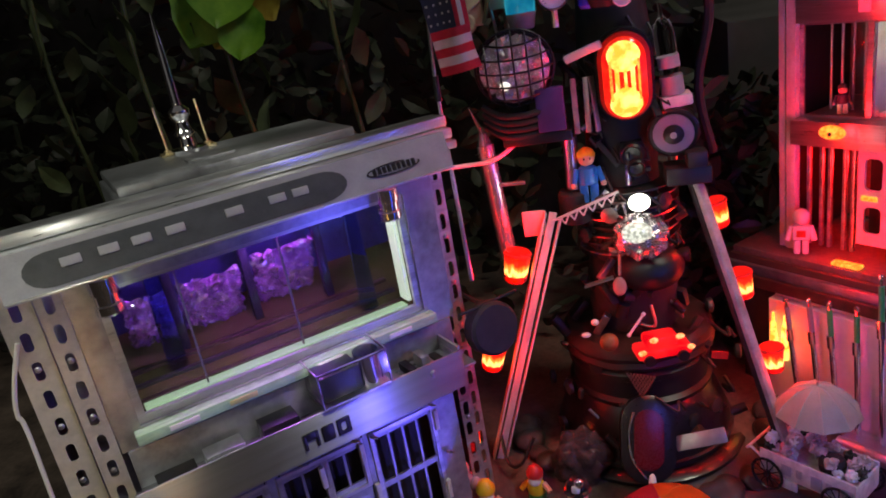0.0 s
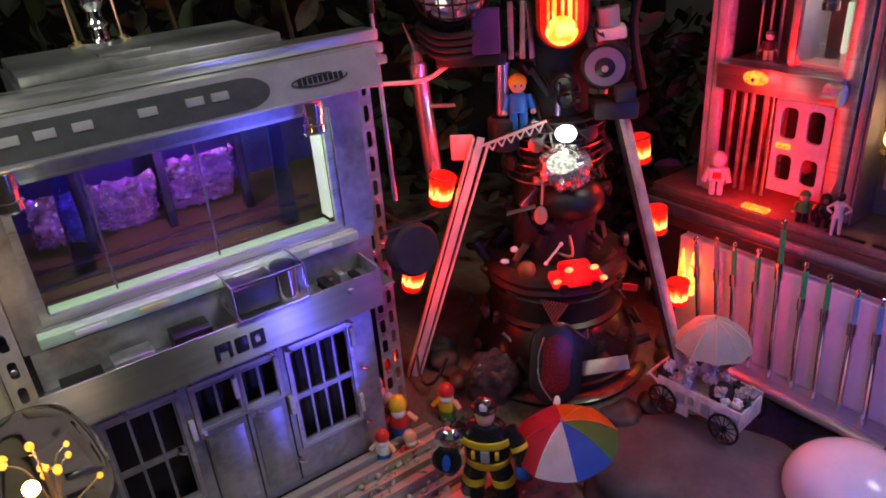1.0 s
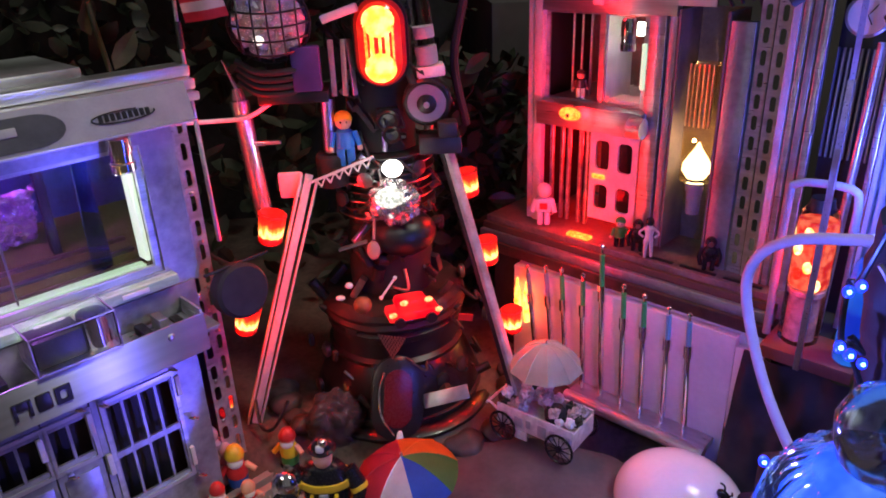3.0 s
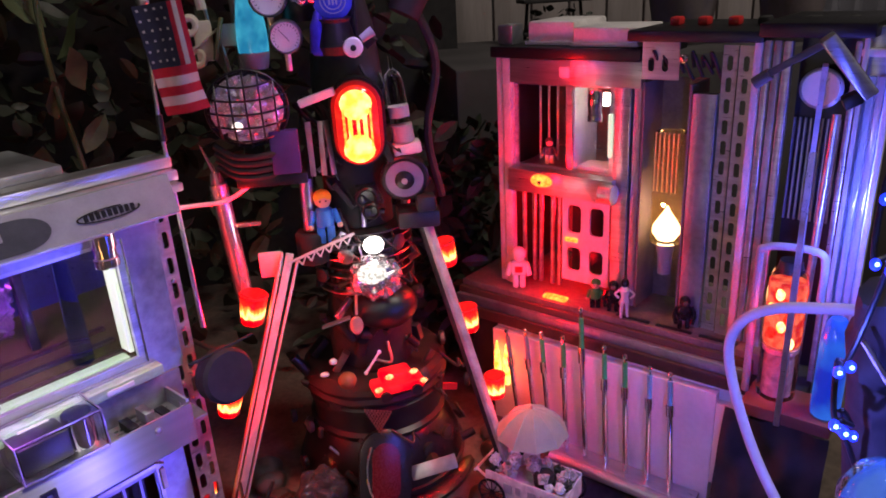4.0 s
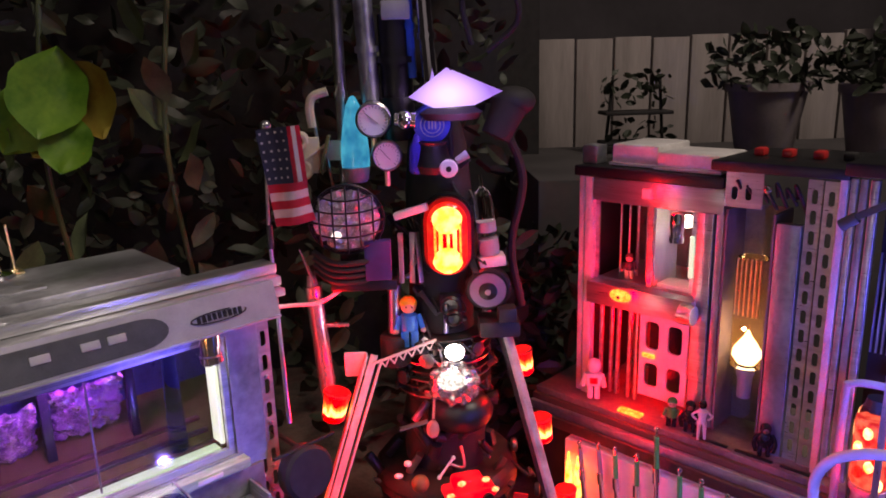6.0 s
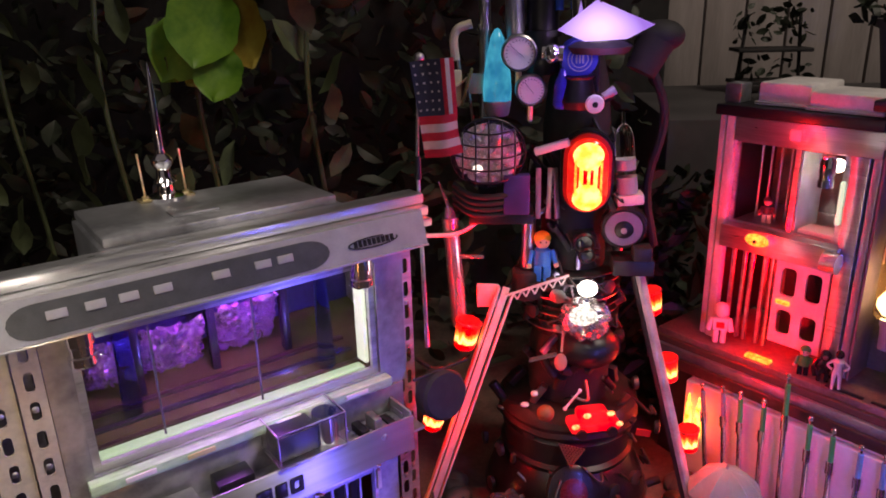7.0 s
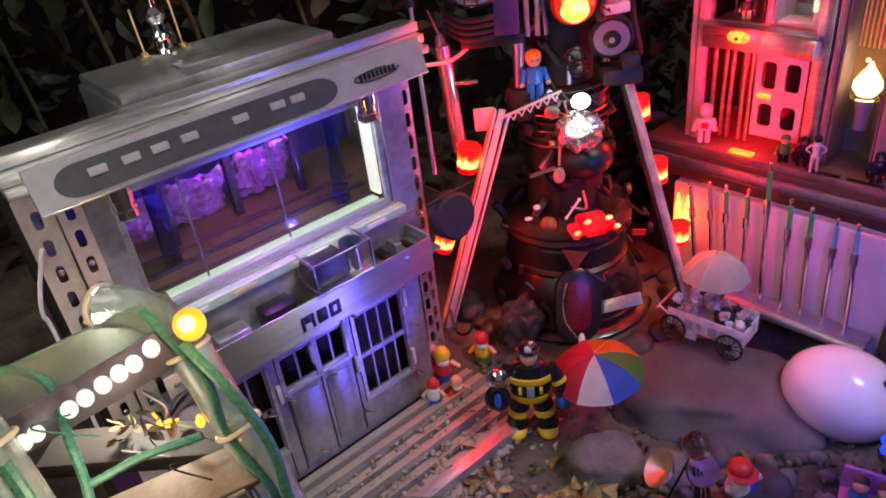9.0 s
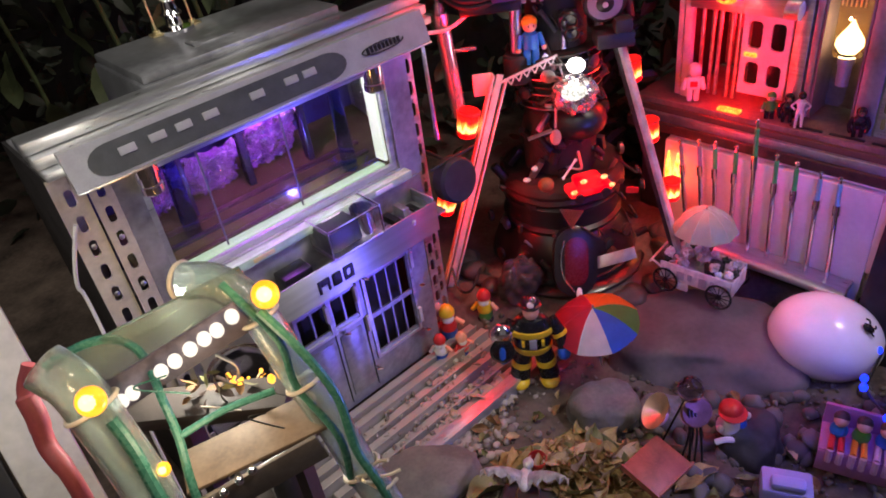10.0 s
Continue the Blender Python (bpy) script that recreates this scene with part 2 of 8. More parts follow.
G_STRIPW = glow("white glow for lit acrylic", (0.80, 0.95, 0.72), 0.6)


# ---- ground ----
def smooth(a, b, v):
    t = min(1, max(0, (v - a) / (b - a)))
    return t * t * (3 - 2 * t)


def gz(x, y):
    """Height of the soil: a low bank rises towards the back."""
    h = 0.075 * smooth(1.02, 1.2, y - 0.09 * smooth(0.38, 0.55, x) + 0.05 * smooth(0.2, 0.0, x))
    return h


def axis(a, b, step, far):
    v = [a + step * i for i in range(int((b - a) / step) + 1)]
    return [a - far, a - far * 0.2, a - far * 0.04, a - 0.6, a - 0.2] + v + [b + 0.2, b + 0.6, b + far * 0.04, b + far * 0.2, b + far]


def build_ground():
    xs, ys = axis(-0.7, 1.5, 0.012, 60), axis(-0.2, 1.7, 0.012, 60)
    bm = N()
    grid = []
    for y in ys:
        row = []
        for x in xs:
            n = noise.fractal(Vector((x * 9, y * 9, 0)), 1.0, 2.0, 4) * 0.008 + noise.noise(Vector((x * 70, y * 70, 1))) * 0.0022
            row.append(bm.verts.new((x, y, gz(x, y) + n - 0.002)))
        grid.append(row)
    for a, b in zip(grid, grid[1:]):
        for i in range(len(xs) - 1):
            bm.faces.new((a[i], a[i + 1], b[i + 1], b[i]))
    solo("ground", bm, SOIL, Matrix(), "damp brown garden soil with crumbs and hollows", "ground", kind="structure")


build_ground()


RAIL = mat("dirty aluminium rail", (0.68, 0.67, 0.64), 0.42, 0.5, 0.45, 30, 0.3, col2=(0.5, 0.47, 0.43), stretch=(0.4, 1, 1))


# ---- left house: server housings stacked into a facade ----
def build_left_house():
    h = thing("model_house", ML, "silver model house built from rack server housings, with a lit window", "model house")
    # roof: stepped aluminium rail and a plastic fascia
    for a, y0, z0, z1 in ((0.0, 0.034, 0.588, 0.600), (0.002, 0.022, 0.576, 0.5875), (0.004, 0.012, 0.566, 0.5755)):
        part("roof_rail", box(N(), -0.462 + a, 0.022 - a, y0, 0.064, z0, z1, 0.002), ALU, h, "brushed aluminium roof rail")
    bm = N()
    pr = [(0.0, 0.551), (0.004, 0.551), (0.03, 0.586), (0.012, 0.588)]
    a = [bm.verts.new((-0.441, y, z)) for y, z in pr]
    b = [bm.verts.new((0.002, y, z)) for y, z in pr]
    for i in range(4):
        bm.faces.new((a[i], b[i], b[(i + 1) % 4], a[(i + 1) % 4]))
    bm.faces.new(a[::-1])
    bm.faces.new(b)
    bmesh.ops.recalc_face_normals(bm, faces=bm.faces)
    fascia = part("fascia", bm, GREY_PL, h, "light grey plastic front panel")
    tilt = Matrix.Translation((0, 0.0, 0.551)) @ pose(0, 0, 0, -18, 0, 0)
    bm = N()
    pts = [(-0.400 - 0.022 * math.sin(t), 0.0178 + 0.0153 * math.cos(t)) for t in [k * math.pi / 8 for k in range(9)]] + [(-0.15 + 0.028 * math.sin(t), 0.0178 - 0.0153 * math.cos(t)) for t in [k * math.pi / 10 for k in range(11)]]
    f = [bm.verts.new((x, -0.0012, z)) for x, z in pts]
    g = [bm.verts.new((x, 0.004, z)) for x, z in pts]
    bm.faces.new(f)
    for i in range(len(f)):
        bm.faces.new((f[i], g[i], g[(i + 1) % len(f)], f[(i + 1) % len(f)]))
    bmesh.ops.recalc_face_normals(bm, faces=bm.faces)
    bm.transform(tilt)
    part("dark_inlay", bm, DGREY_PL, h, "dark grey inlay with a round end")
    for x in (-0.383, -0.352, -0.324, -0.294, -0.239, -0.196, -0.172):
        bm = N()
        box(bm, x - 0.0085, x + 0.0085, -0.003, 0.001, 0.0165, 0.0245, 0.0008)
        bm.transform(tilt)
        part("indicator", bm, GREY_PL, h)
    bm = N()
    for k in range(28):
        t = 2 * math.pi * k / 28
        if not 0.2 < t < 0.9:
            c = Vector((-0.068 + 0.031 * math.cos(t), -0.0012, 0.0165 + 0.0055 * math.sin(t)))
            d = Vector((-0.068 + 0.031 * math.cos(t + 0.24), -0.0012, 0.0165 + 0.0055 * math.sin(t + 0.24)))
            slab(bm, c, d, 0.0012, 0.0012)
    for i in range(9):
        box(bm, -0.092 + i * 0.0058, -0.0885 + i * 0.0058, -0.0016, 0.0, 0.0135, 0.0205)
    bm.transform(tilt)
    part("emblem", bm, BLACK, h, "dark oval emblem with bars")
    part("drip_edge", box(N(), -0.441, 0.002, -0.0022, 0.0005, 0.5485, 0.5508, 0.0006), ALU, h, "bright lower edge of the front panel")
    # flat box on the roof
    bm = N()
    box(bm, -0.330, -0.068, 0.066, 0.205, 0.5465, 0.598, 0.002)
    box(bm, -0.326, -0.074, 0.072, 0.205, 0.598, 0.608, 0.002)
    box(bm, -0.25, -0.20, 0.10, 0.125, 0.608, 0.611, 0.001)
    part("roof_box", bm, ALU_DULL, h, "flat grey metal roof box")
    part("roof_sheet", box(N(), -0.447, 0.011, 0.066, 0.2105, 0.5420, 0.5460), ALU_DULL, h, "dull zinc roof sheet")
    # shell
    for dims in ((-0.452, -0.448, 0.06, 0.215, 0.03, 0.548), (0.012, 0.016, 0.078, 0.215, 0.03, 0.548), (-0.447, 0.011, 0.211, 0.215, 0.03, 0.548), (-0.447, 0.011, 0.066, 0.210, 0.29, 0.295), (-0.447, 0.011, 0.066, 0.210, 0.03, 0.035)):
        # The left side sheet gets a darker material than the others.
        part("shell_sheet", box(N(), *dims), DARKP if dims[0] < -0.45 else ALU_DULL, h, "dark housing sheet" if dims[0] < -0.45 else "zinc housing sheet")
    # posts; the left ones are white with warm light put into their colour
    POST = mat("white enamel tinted by warm light", (0.50, 0.46, 0.38), 0.42, 0.1, 0.3, 16, 0.12)
    for x0, x1, y, z0, z1 in ((-0.455, -0.425, 0.052, 0.02, 0.552), (-0.4235, -0.401, 0.046, 0.02, 0.552), (-0.012, 0.004, 0.062, 0.06, 0.552), (0.008, 0.026, 0.075, 0.06, 0.555)):
        bm = N()
        c = (x0 + x1) / 2
        holed(bm, x0, x1, z0, z1, slots(c - 0.0042, c + 0.0042, z0 + 0.01, z1 - 0.01, 0.031, 0.35), y, 0.002, 0.45)
        post = part("slotted_post", bm, ALU if x0 > -0.1 else POST, h)
        for z in [z0 + 0.015 + 0.062 * k for k in range(int((z1 - z0) / 0.062))]:
            bm = N()
            ball(bm, (c, y - 0.001, z + 0.0), 0.0032, (1, 0.5, 1), 10)
            part("screw", bm, STEEL, post)
    # window wall
    bm = N()
    holed(bm, -0.400, -0.004, 0.355, 0.552, [(-0.376, -0.042, 0.376, 0.524)], 0.050, 0.004, 0)
    part("window_wall", bm, ALU_DULL, h, "zinc sheet around the large window")
    win = part("window", holed(N(), -0.378, -0.040, 0.374, 0.526, [(-0.368, -0.050, 0.384, 0.519)], 0.0545, 0.006, 0), ALU, h)
    bm = N()
    box(bm, -0.372, -0.046, 0.0615, 0.0630, 0.378, 0.522)
    pane = part("pane", bm, glass("shiny window pane", (1, 1, 1), 0.02, 1.45), win, "clear window pane")
    pane.visible_shadow = False
    # Acrylic edge emits in place of the spotlight falling on it.
    bm = N()
    box(bm, -0.055, -0.0495, 0.064, 0.085, 0.388, 0.508, 0.001)
    part("lit_strip", bm, G_STRIPW, win, "white acrylic edge made to glow as if lit")
    # The sill emits too, so its lit look is put into the material.
    bm = N()
    box(bm, -0.366, -0.056, 0.064, 0.080, 0.3795, 0.385, 0.001)
    part("lit_sill", bm, G_STRIP, win, "pale green sill made to glow as if lit")
    SILL = mat("pale green acrylic sill", (0.36, 0.52, 0.34), 0.25, 0, 0.35, 18, 0.12, stretch=(0.3, 1, 1))
    part("sill", box(N(), -0.384, -0.034, 0.0360, 0.0535, 0.3615, 0.3735, 0.0012), SILL, win, "scuffed pale green acrylic sill")
    STRAW = mat("straw yellow label", (0.55, 0.5, 0.2), 0.4, 0, 0.2, 60, 0.05)
    for x in (-0.352, -0.29, -0.19, -0.10):
        bm = N()
        box(bm, x, x + 0.03, 0.0335, 0.0355, 0.3655, 0.371, 0.0006)
        part("label_tag", bm, TOY_WHITE if x < -0.3 or x > -0.2 else STRAW, win)
    for x in (-0.366, -0.066):
        bm = N()
        lathe(bm, [(0.008, 0), (0.010, 0.002), (0.010, 0.008), (0.0088, 0.009), (0.0088, 0.016), (0.010, 0.017), (0.010, 0.028), (0.007, 0.030)], 24, pose(x, 0.040, 0.502) @ Matrix.Scale(1.3, 4))
        part("spotlight", bm, CHROME, win, "chrome spotlight")
    # interior of the lit room
    bm = N()
    box(bm, -0.40, 0.0, 0.205, 0.209, 0.34, 0.5415)
    part("room_back", bm, mat("dark blue panel", (0.02, 0.02, 0.09), 0.3, 0.0, 0.5, 20, 0.2), h, "dark blue room back")
    bm = N()
    slab(bm, (-0.20, 0.066, 0.372), (-0.20, 0.203, 0.418), 0.40, 0.004)
    part("room_floor", bm, mat("amber floor", (0.060, 0.058, 0.018), 0.14, 0.0, 0.5, 8, 0.08, stretch=(0.5, 1, 1)), h, "brownish striped room floor")
    for k in range(3):
        bm = N()
        box(bm, -0.37, -0.05, 0.085 + 0.022 * k, 0.093 + 0.022 * k, 0.376 + 0.0076 * k, 0.384 + 0.0076 * k, 0.001)
        part("floor_strip", bm, BROWN if k % 2 == 0 else DARKP, h)
    foil = mat("crinkled foil", (0.62, 0.36, 0.72), 0.2, 0.75, 0.2, 60, 0.05)
    for x, w, z in ((-0.332, 0.045, 0.440), (-0.258, 0.074, 0.440), (-0.168, 0.076, 0.446)):
        bm = N()
        bmesh.ops.create_grid(bm, x_segments=17, y_segments=22, size=0.5)
        for v in bm.verts:
            px, pz = v.co.x * w, v.co.y * 0.072
            q = Vector((px * 60, pz * 60, x * 40))
            crush = abs(noise.noise(q)) + 0.5 * noise.cell(q * 5) + 0.25 * noise.noise(q * 4)
            v.co = (x + px + 0.002 * noise.cell(q * 7), 0.150 - 0.45 * pz + 0.012 * crush + 0.02 * (abs(px) / w) ** 2, z + pz + 0.002 * noise.cell(q * 9))
        bmesh.ops.triangulate(bm, faces=bm.faces[:])
        link("foil_sheet", bm, foil, h, "crinkled violet-lit foil", 8)
    for x, y in ((-0.302, 0.12), (-0.213, 0.125), (-0.122, 0.12)):
        part("divider", box(N(), x - 0.005, x + 0.005, y + 0.02, y + 0.032, 0.385, 0.540, 0.001), mat("smoky acrylic", (0.022, 0.02, 0.035), 0.12, 0, 0.3, 20, 0.04), h, "dark glossy divider")
    # Blue columns take the place of upright reflections in the acrylic.
    for x in (-0.318, -0.092):
        bm = N()
        lathe(bm, [(0.010, 0), (0.011, 0.002), (0.0075, 0.14), (0.006, 0.15), (0.003, 0.155)], 18, pose(x, 0.115 + 0.02 * math.sin(x * 90), 0.385))
        part("reflection_column", bm, glass("blue glass", (0.25, 0.35, 1.0), 0.05), h, "slim blue column standing in for a reflection")
    for x in (-0.30, -0.19):
        bm = N()
        box(bm, x - 0.001, x + 0.001, 0.068, 0.070, 0.385, 0.52)
        part("mullion", bm, DGREY_PL, win)
    # tray and sign
    bm = N()
    box(bm, -0.395, -0.012, 0.0, 0.050, 0.308, 0.312, 0.0005)
    box(bm, -0.395, -0.012, 0.046, 0.0495, 0.312, 0.3555, 0.0005)
    box(bm, -0.034, -0.031, 0.0, 0.046, 0.312, 0.340)
    part("tray", bm, ALU_DULL, h, "open metal tray")
    for k, x in enumerate((-0.38, -0.33, -0.27, -0.115, -0.095, -0.075, -0.055, -0.035)):
        bm = N()
        box(bm, x, x + (0.04 if k < 3 else 0.01), 0.010 + 0.004 * (k % 2), 0.038, 0.3121, 0.325 + 0.006 * (k % 3), 0.0005)
        part("tray_slot", bm, BLACK if k % 2 == 0 else ALU_DULL, h)
    # perforated plate lying in the tray
    bm = N()
    holes = [(x, x + (0.004 if k % 2 else 0.009), z, z + 0.0035) for k, x in enumerate((-0.108, -0.097, -0.080, -0.069, -0.055, -0.045)) for z in (0.008, 0.016, 0.024, 0.032)]
    holed(bm, -0.115, -0.035, 0.002, 0.044, holes, 0, 0.0012, 0.3)
    bm.transform(Matrix.Translation((0, 0, 0.322)) @ pose(0, 0, 0, -90))
    part("tray_grid", bm, ALU_DULL, h, "perforated metal plate")
    # clear box standing in the tray
    CLEARBOX = glass("scuffed clear acrylic", (0.93, 0.96, 0.98), 0.04, 1.45)
    X0, X1, Y0, Y1, Z0, Z1 = -0.206, -0.124, -0.006, 0.044, 0.3365, 0.379
    lb = part("tray_lamp", box(N(), X0, X1, Y0, Y1, Z0, Z0 + 0.002), STEEL, h, "clear acrylic box with a curved chrome insert")
    for dims in ((X0, X1, Y0, Y0 + 0.0015, Z0 + 0.0025, Z1 - 0.002), (X0, X0 + 0.0015, Y0 + 0.002, Y1, Z0 + 0.0025, Z1 - 0.002), (X1 - 0.0015, X1, Y0 + 0.002, Y1, Z0 + 0.0025, Z1 - 0.002), (X0, X1, Y0, Y1, Z1 - 0.0015, Z1)):
        part("box_wall", box(N(), *dims), CLEARBOX, lb).visible_shadow = False
    for a, b in (((X0, Y0, Z1), (X1, Y0, Z1)), ((X0, Y0, Z1), (X0, Y1, Z1)), ((X1, Y0, Z1), (X1, Y1, Z1)), ((X0, Y1, Z1), (X1, Y1, Z1)), ((X0, Y0, Z0), (X0, Y0, Z1)), ((X1, Y0, Z0), (X1, Y0, Z1)), ((X0, Y0, Z0), (X1, Y0, Z0))):
        part("box_edge", slab(N(), a, b, 0.0016, 0.0016, 0.0004), STEEL, lb)
    part("box_core", box(N(), X0 + 0.004, X1 - 0.030, 0.004, 0.040, Z0 + 0.0025, Z1 - 0.010, 0.002), BLACK, lb, "dark block inside the box")
    part("chrome_insert", cyl(N(), (X1 - 0.017, 0.014, Z0 + 0.0025), (X1 - 0.017, 0.014, Z1 - 0.003), 0.0145, None, 28), CHROME, lb, "bright chrome cylinder")
    bm = N()
    box(bm, -0.402, -0.030, -0.003, 0.0, 0.288, 0.336, 0.001)
    box(bm, -0.402, -0.030, 0.0, 0.014, 0.288, 0.290)
    sign = part("sign_plate", bm, SIGN, h, "brushed metal sign plate with dark raised letters")
    for x in (-0.072, -0.39):
        bm = N()
        ball(bm, (x, -0.003, 0.322), 0.0045, (1, 0.5, 1), 12)
        part("screw", bm, STEEL, sign)
    bm = N()
    for x in (-0.236, -0.222):
        box(bm, x, x + 0.0035, -0.0052, -0.003, 0.301, 0.320, 0.0003)
    box(bm, -0.2325, -0.222, -0.0052, -0.003, 0.311, 0.320, 0.0003)
    part("emblem", bm, BLACK, sign)
    bm = N()
    box(bm, -0.2145, -0.2005, -0.0052, -0.003, 0.301, 0.320, 0.0015)
    part("emblem", bm, BLACK, sign)
    bm = N()
    holed(bm, -0.1965, -0.1815, 0.301, 0.320, [(-0.1925, -0.1855, 0.305, 0.316)], -0.0052, 0.0022, 0.4)
    part("emblem", bm, BLACK, sign)
    # lower facade with barred windows
    wins = []
    for x0, x1, z0, z1, nx, nz in ((-0.358, -0.284, 0.108, 0.250, 3, 2), (-0.262, -0.214, 0.197, 0.250, 2, 1), (-0.207, -0.165, 0.197, 0.250, 2, 1), (-0.146, -0.068, 0.108, 0.250, 4, 2)):
        for i in range(nx):
            for j in range(nz):
                dx, dz = (x1 - x0) / nx, (z1 - z0) / nz
                wins.append((x0 + dx * i + 0.0016, x0 + dx * (i + 1) - 0.0016, z0 + dz * j + 0.004, z0 + dz * (j + 1) - 0.004))
    bm = N()
    holed(bm, -0.402, -0.030, 0.045, 0.287, wins, 0.040, 0.003, 0)
    front = part("lower_front", bm, ALU_DULL, h, "zinc front with barred windows and double doors")
    # Black sheet stands in for the unlit room behind the bars.
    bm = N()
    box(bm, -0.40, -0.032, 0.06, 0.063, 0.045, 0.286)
    part("shade_backing", bm, BLACK, front)
    for x0, x1, z0, z1 in ((-0.361, -0.281, 0.104, 0.254), (-0.2645, -0.2125, 0.193, 0.254), (-0.2085, -0.163, 0.193, 0.254), (-0.1485, -0.0655, 0.104, 0.254)):
        part("window_trim", holed(N(), x0 - 0.003, x1 + 0.003, z0 - 0.003, z1 + 0.003, [(x0 + 0.002, x1 - 0.002, z0 + 0.002, z1 - 0.002)], 0.0375, 0.0022, 0), ALU, front, "thin raised metal trim")
    for x0, x1 in ((-0.2645, -0.2125), (-0.2085, -0.163)):
        part("door_panel", box(N(), x0 + 0.004, x1 - 0.004, 0.0382, 0.0398, 0.065, 0.180, 0.0006), ALU_DULL, front, "scuffed zinc door panel")
    for x in (-0.263, -0.2105, -0.160, -0.28):
        bm = N()
        box(bm, x - 0.0006, x + 0.0006, 0.0385, 0.0400, 0.055, 0.262)
        part("door_seam", bm, BLACK, front)
    for x, z in ((-0.273, 0.20), (-0.216, 0.232), (-0.164, 0.238), (-0.155, 0.175), (-0.062, 0.235), (-0.062, 0.13), (-0.37, 0.19)):
        bm = N()
        box(bm, x - 0.003, x + 0.003, 0.034, 0.0398, z - 0.014, z + 0.014, 0.001)
        part("handle", bm, PAINT_W, front, "white door handle")
    for x, z in ((-0.335, 0.262), (-0.292, 0.182), (-0.262, 0.188), (-0.238, 0.075), (-0.196, 0.187), (-0.171, 0.263), (-0.158, 0.09), (-0.148, 0.256), (-0.066, 0.262), (-0.058, 0.100), (-0.054, 0.186), (-0.385, 0.09)):
        bm = N()
        cyl(bm, (x, 0.0398, z), (x, 0.030, z), 0.003, 0.0026, 10)
        slab(bm, (x - 0.005, 0.031, z + 0.003), (x + 0.005, 0.030, z - 0.003), 0.003, 0.003, 0.0008)
        part("wing_nut", bm, CHROME, front, "small shiny wing nut")
    # porch rails down to the ground
    for k, (y, z) in enumerate(((0.024, 0.05), (0.004, 0.047), (-0.014, 0.036), (-0.034, 0.033), (-0.052, 0.020), (-0.072, 0.016))):
        bm = N()
        box(bm, -0.40 + 0.02 * k, 0.03 + 0.008 * k, y - 0.0075, y + 0.0075, z - 0.05, z, 0.001)
        box(bm, -0.40 + 0.02 * k, 0.03 + 0.008 * k, y - 0.0085, y - 0.006, z, z + 0.004, 0.0006)
        part("porch_rail", bm, RAIL, h)
    return h


build_left_house()
bm = N()
box(bm, -0.30, 0.10, -0.100, -0.096, -0.01, 0.022, 0.0005)
box(bm, -0.30, 0.10, -0.096, -0.080, 0.0185, 0.022, 0.0005)
solo("aluminium_angle", bm, ALU, ML, "long aluminium angle bar lying before the porch", "metal bar")

bm = N()
lathe(bm, [(0.022, 0), (0.022, 0.004), (0.010, 0.006), (0.009, 0.016), (0.013, 0.020), (0.009, 0.025), (0.008, 0.034), (0.012, 0.040), (0.012, 0.046), (0.006, 0.052), (0.0055, 0.06), (0.004, 0.12), (0.0008, 0.152)], 24)
spire = thing("spire", ML @ pose(-0.229, 0.190, 0.608), "chrome spire with a brass foot on the roof", "spire")
part("spire_needle", bm, CHROME, spire)
for x in (-0.024, 0.022):
    bm = N()
    cyl(bm, (x, 0, 0.004), (x - 0.002, 0, 0.055), 0.0014, 0.0014, 8)
    cyl(bm, (x, 0, 0), (x, 0, 0.006), 0.005, 0.004, 12)
    part("brass_rod", bm, BRASS, spire)
bm = N()
box(bm, -0.032, 0.030, -0.008, 0.008, 0, 0.003, 0.001)
part("brass_foot", bm, BRASS, spire)

bm = N()
lathe(bm, [(0.0, 0), (0.030, 0.0), (0.034, 0.004), (0.034, 0.022), (0.030, 0.026), (0.0, 0.026)], 36, pose(0, 0, 0, 80, 0, 0))
cyl(bm, (-0.04, -0.01, 0.034), (0.045, -0.012, 0.037), 0.002, None, 8)
cyl(bm, (0.0, -0.01, 0.03), (0.0, 0.06, 0.03), 0.003, None, 8)
solo("hanging_pan", bm, BLACK_M, ML @ pose(0.030, 0.035, 0.330), "small black pan hung beside the slotted posts", "pan")


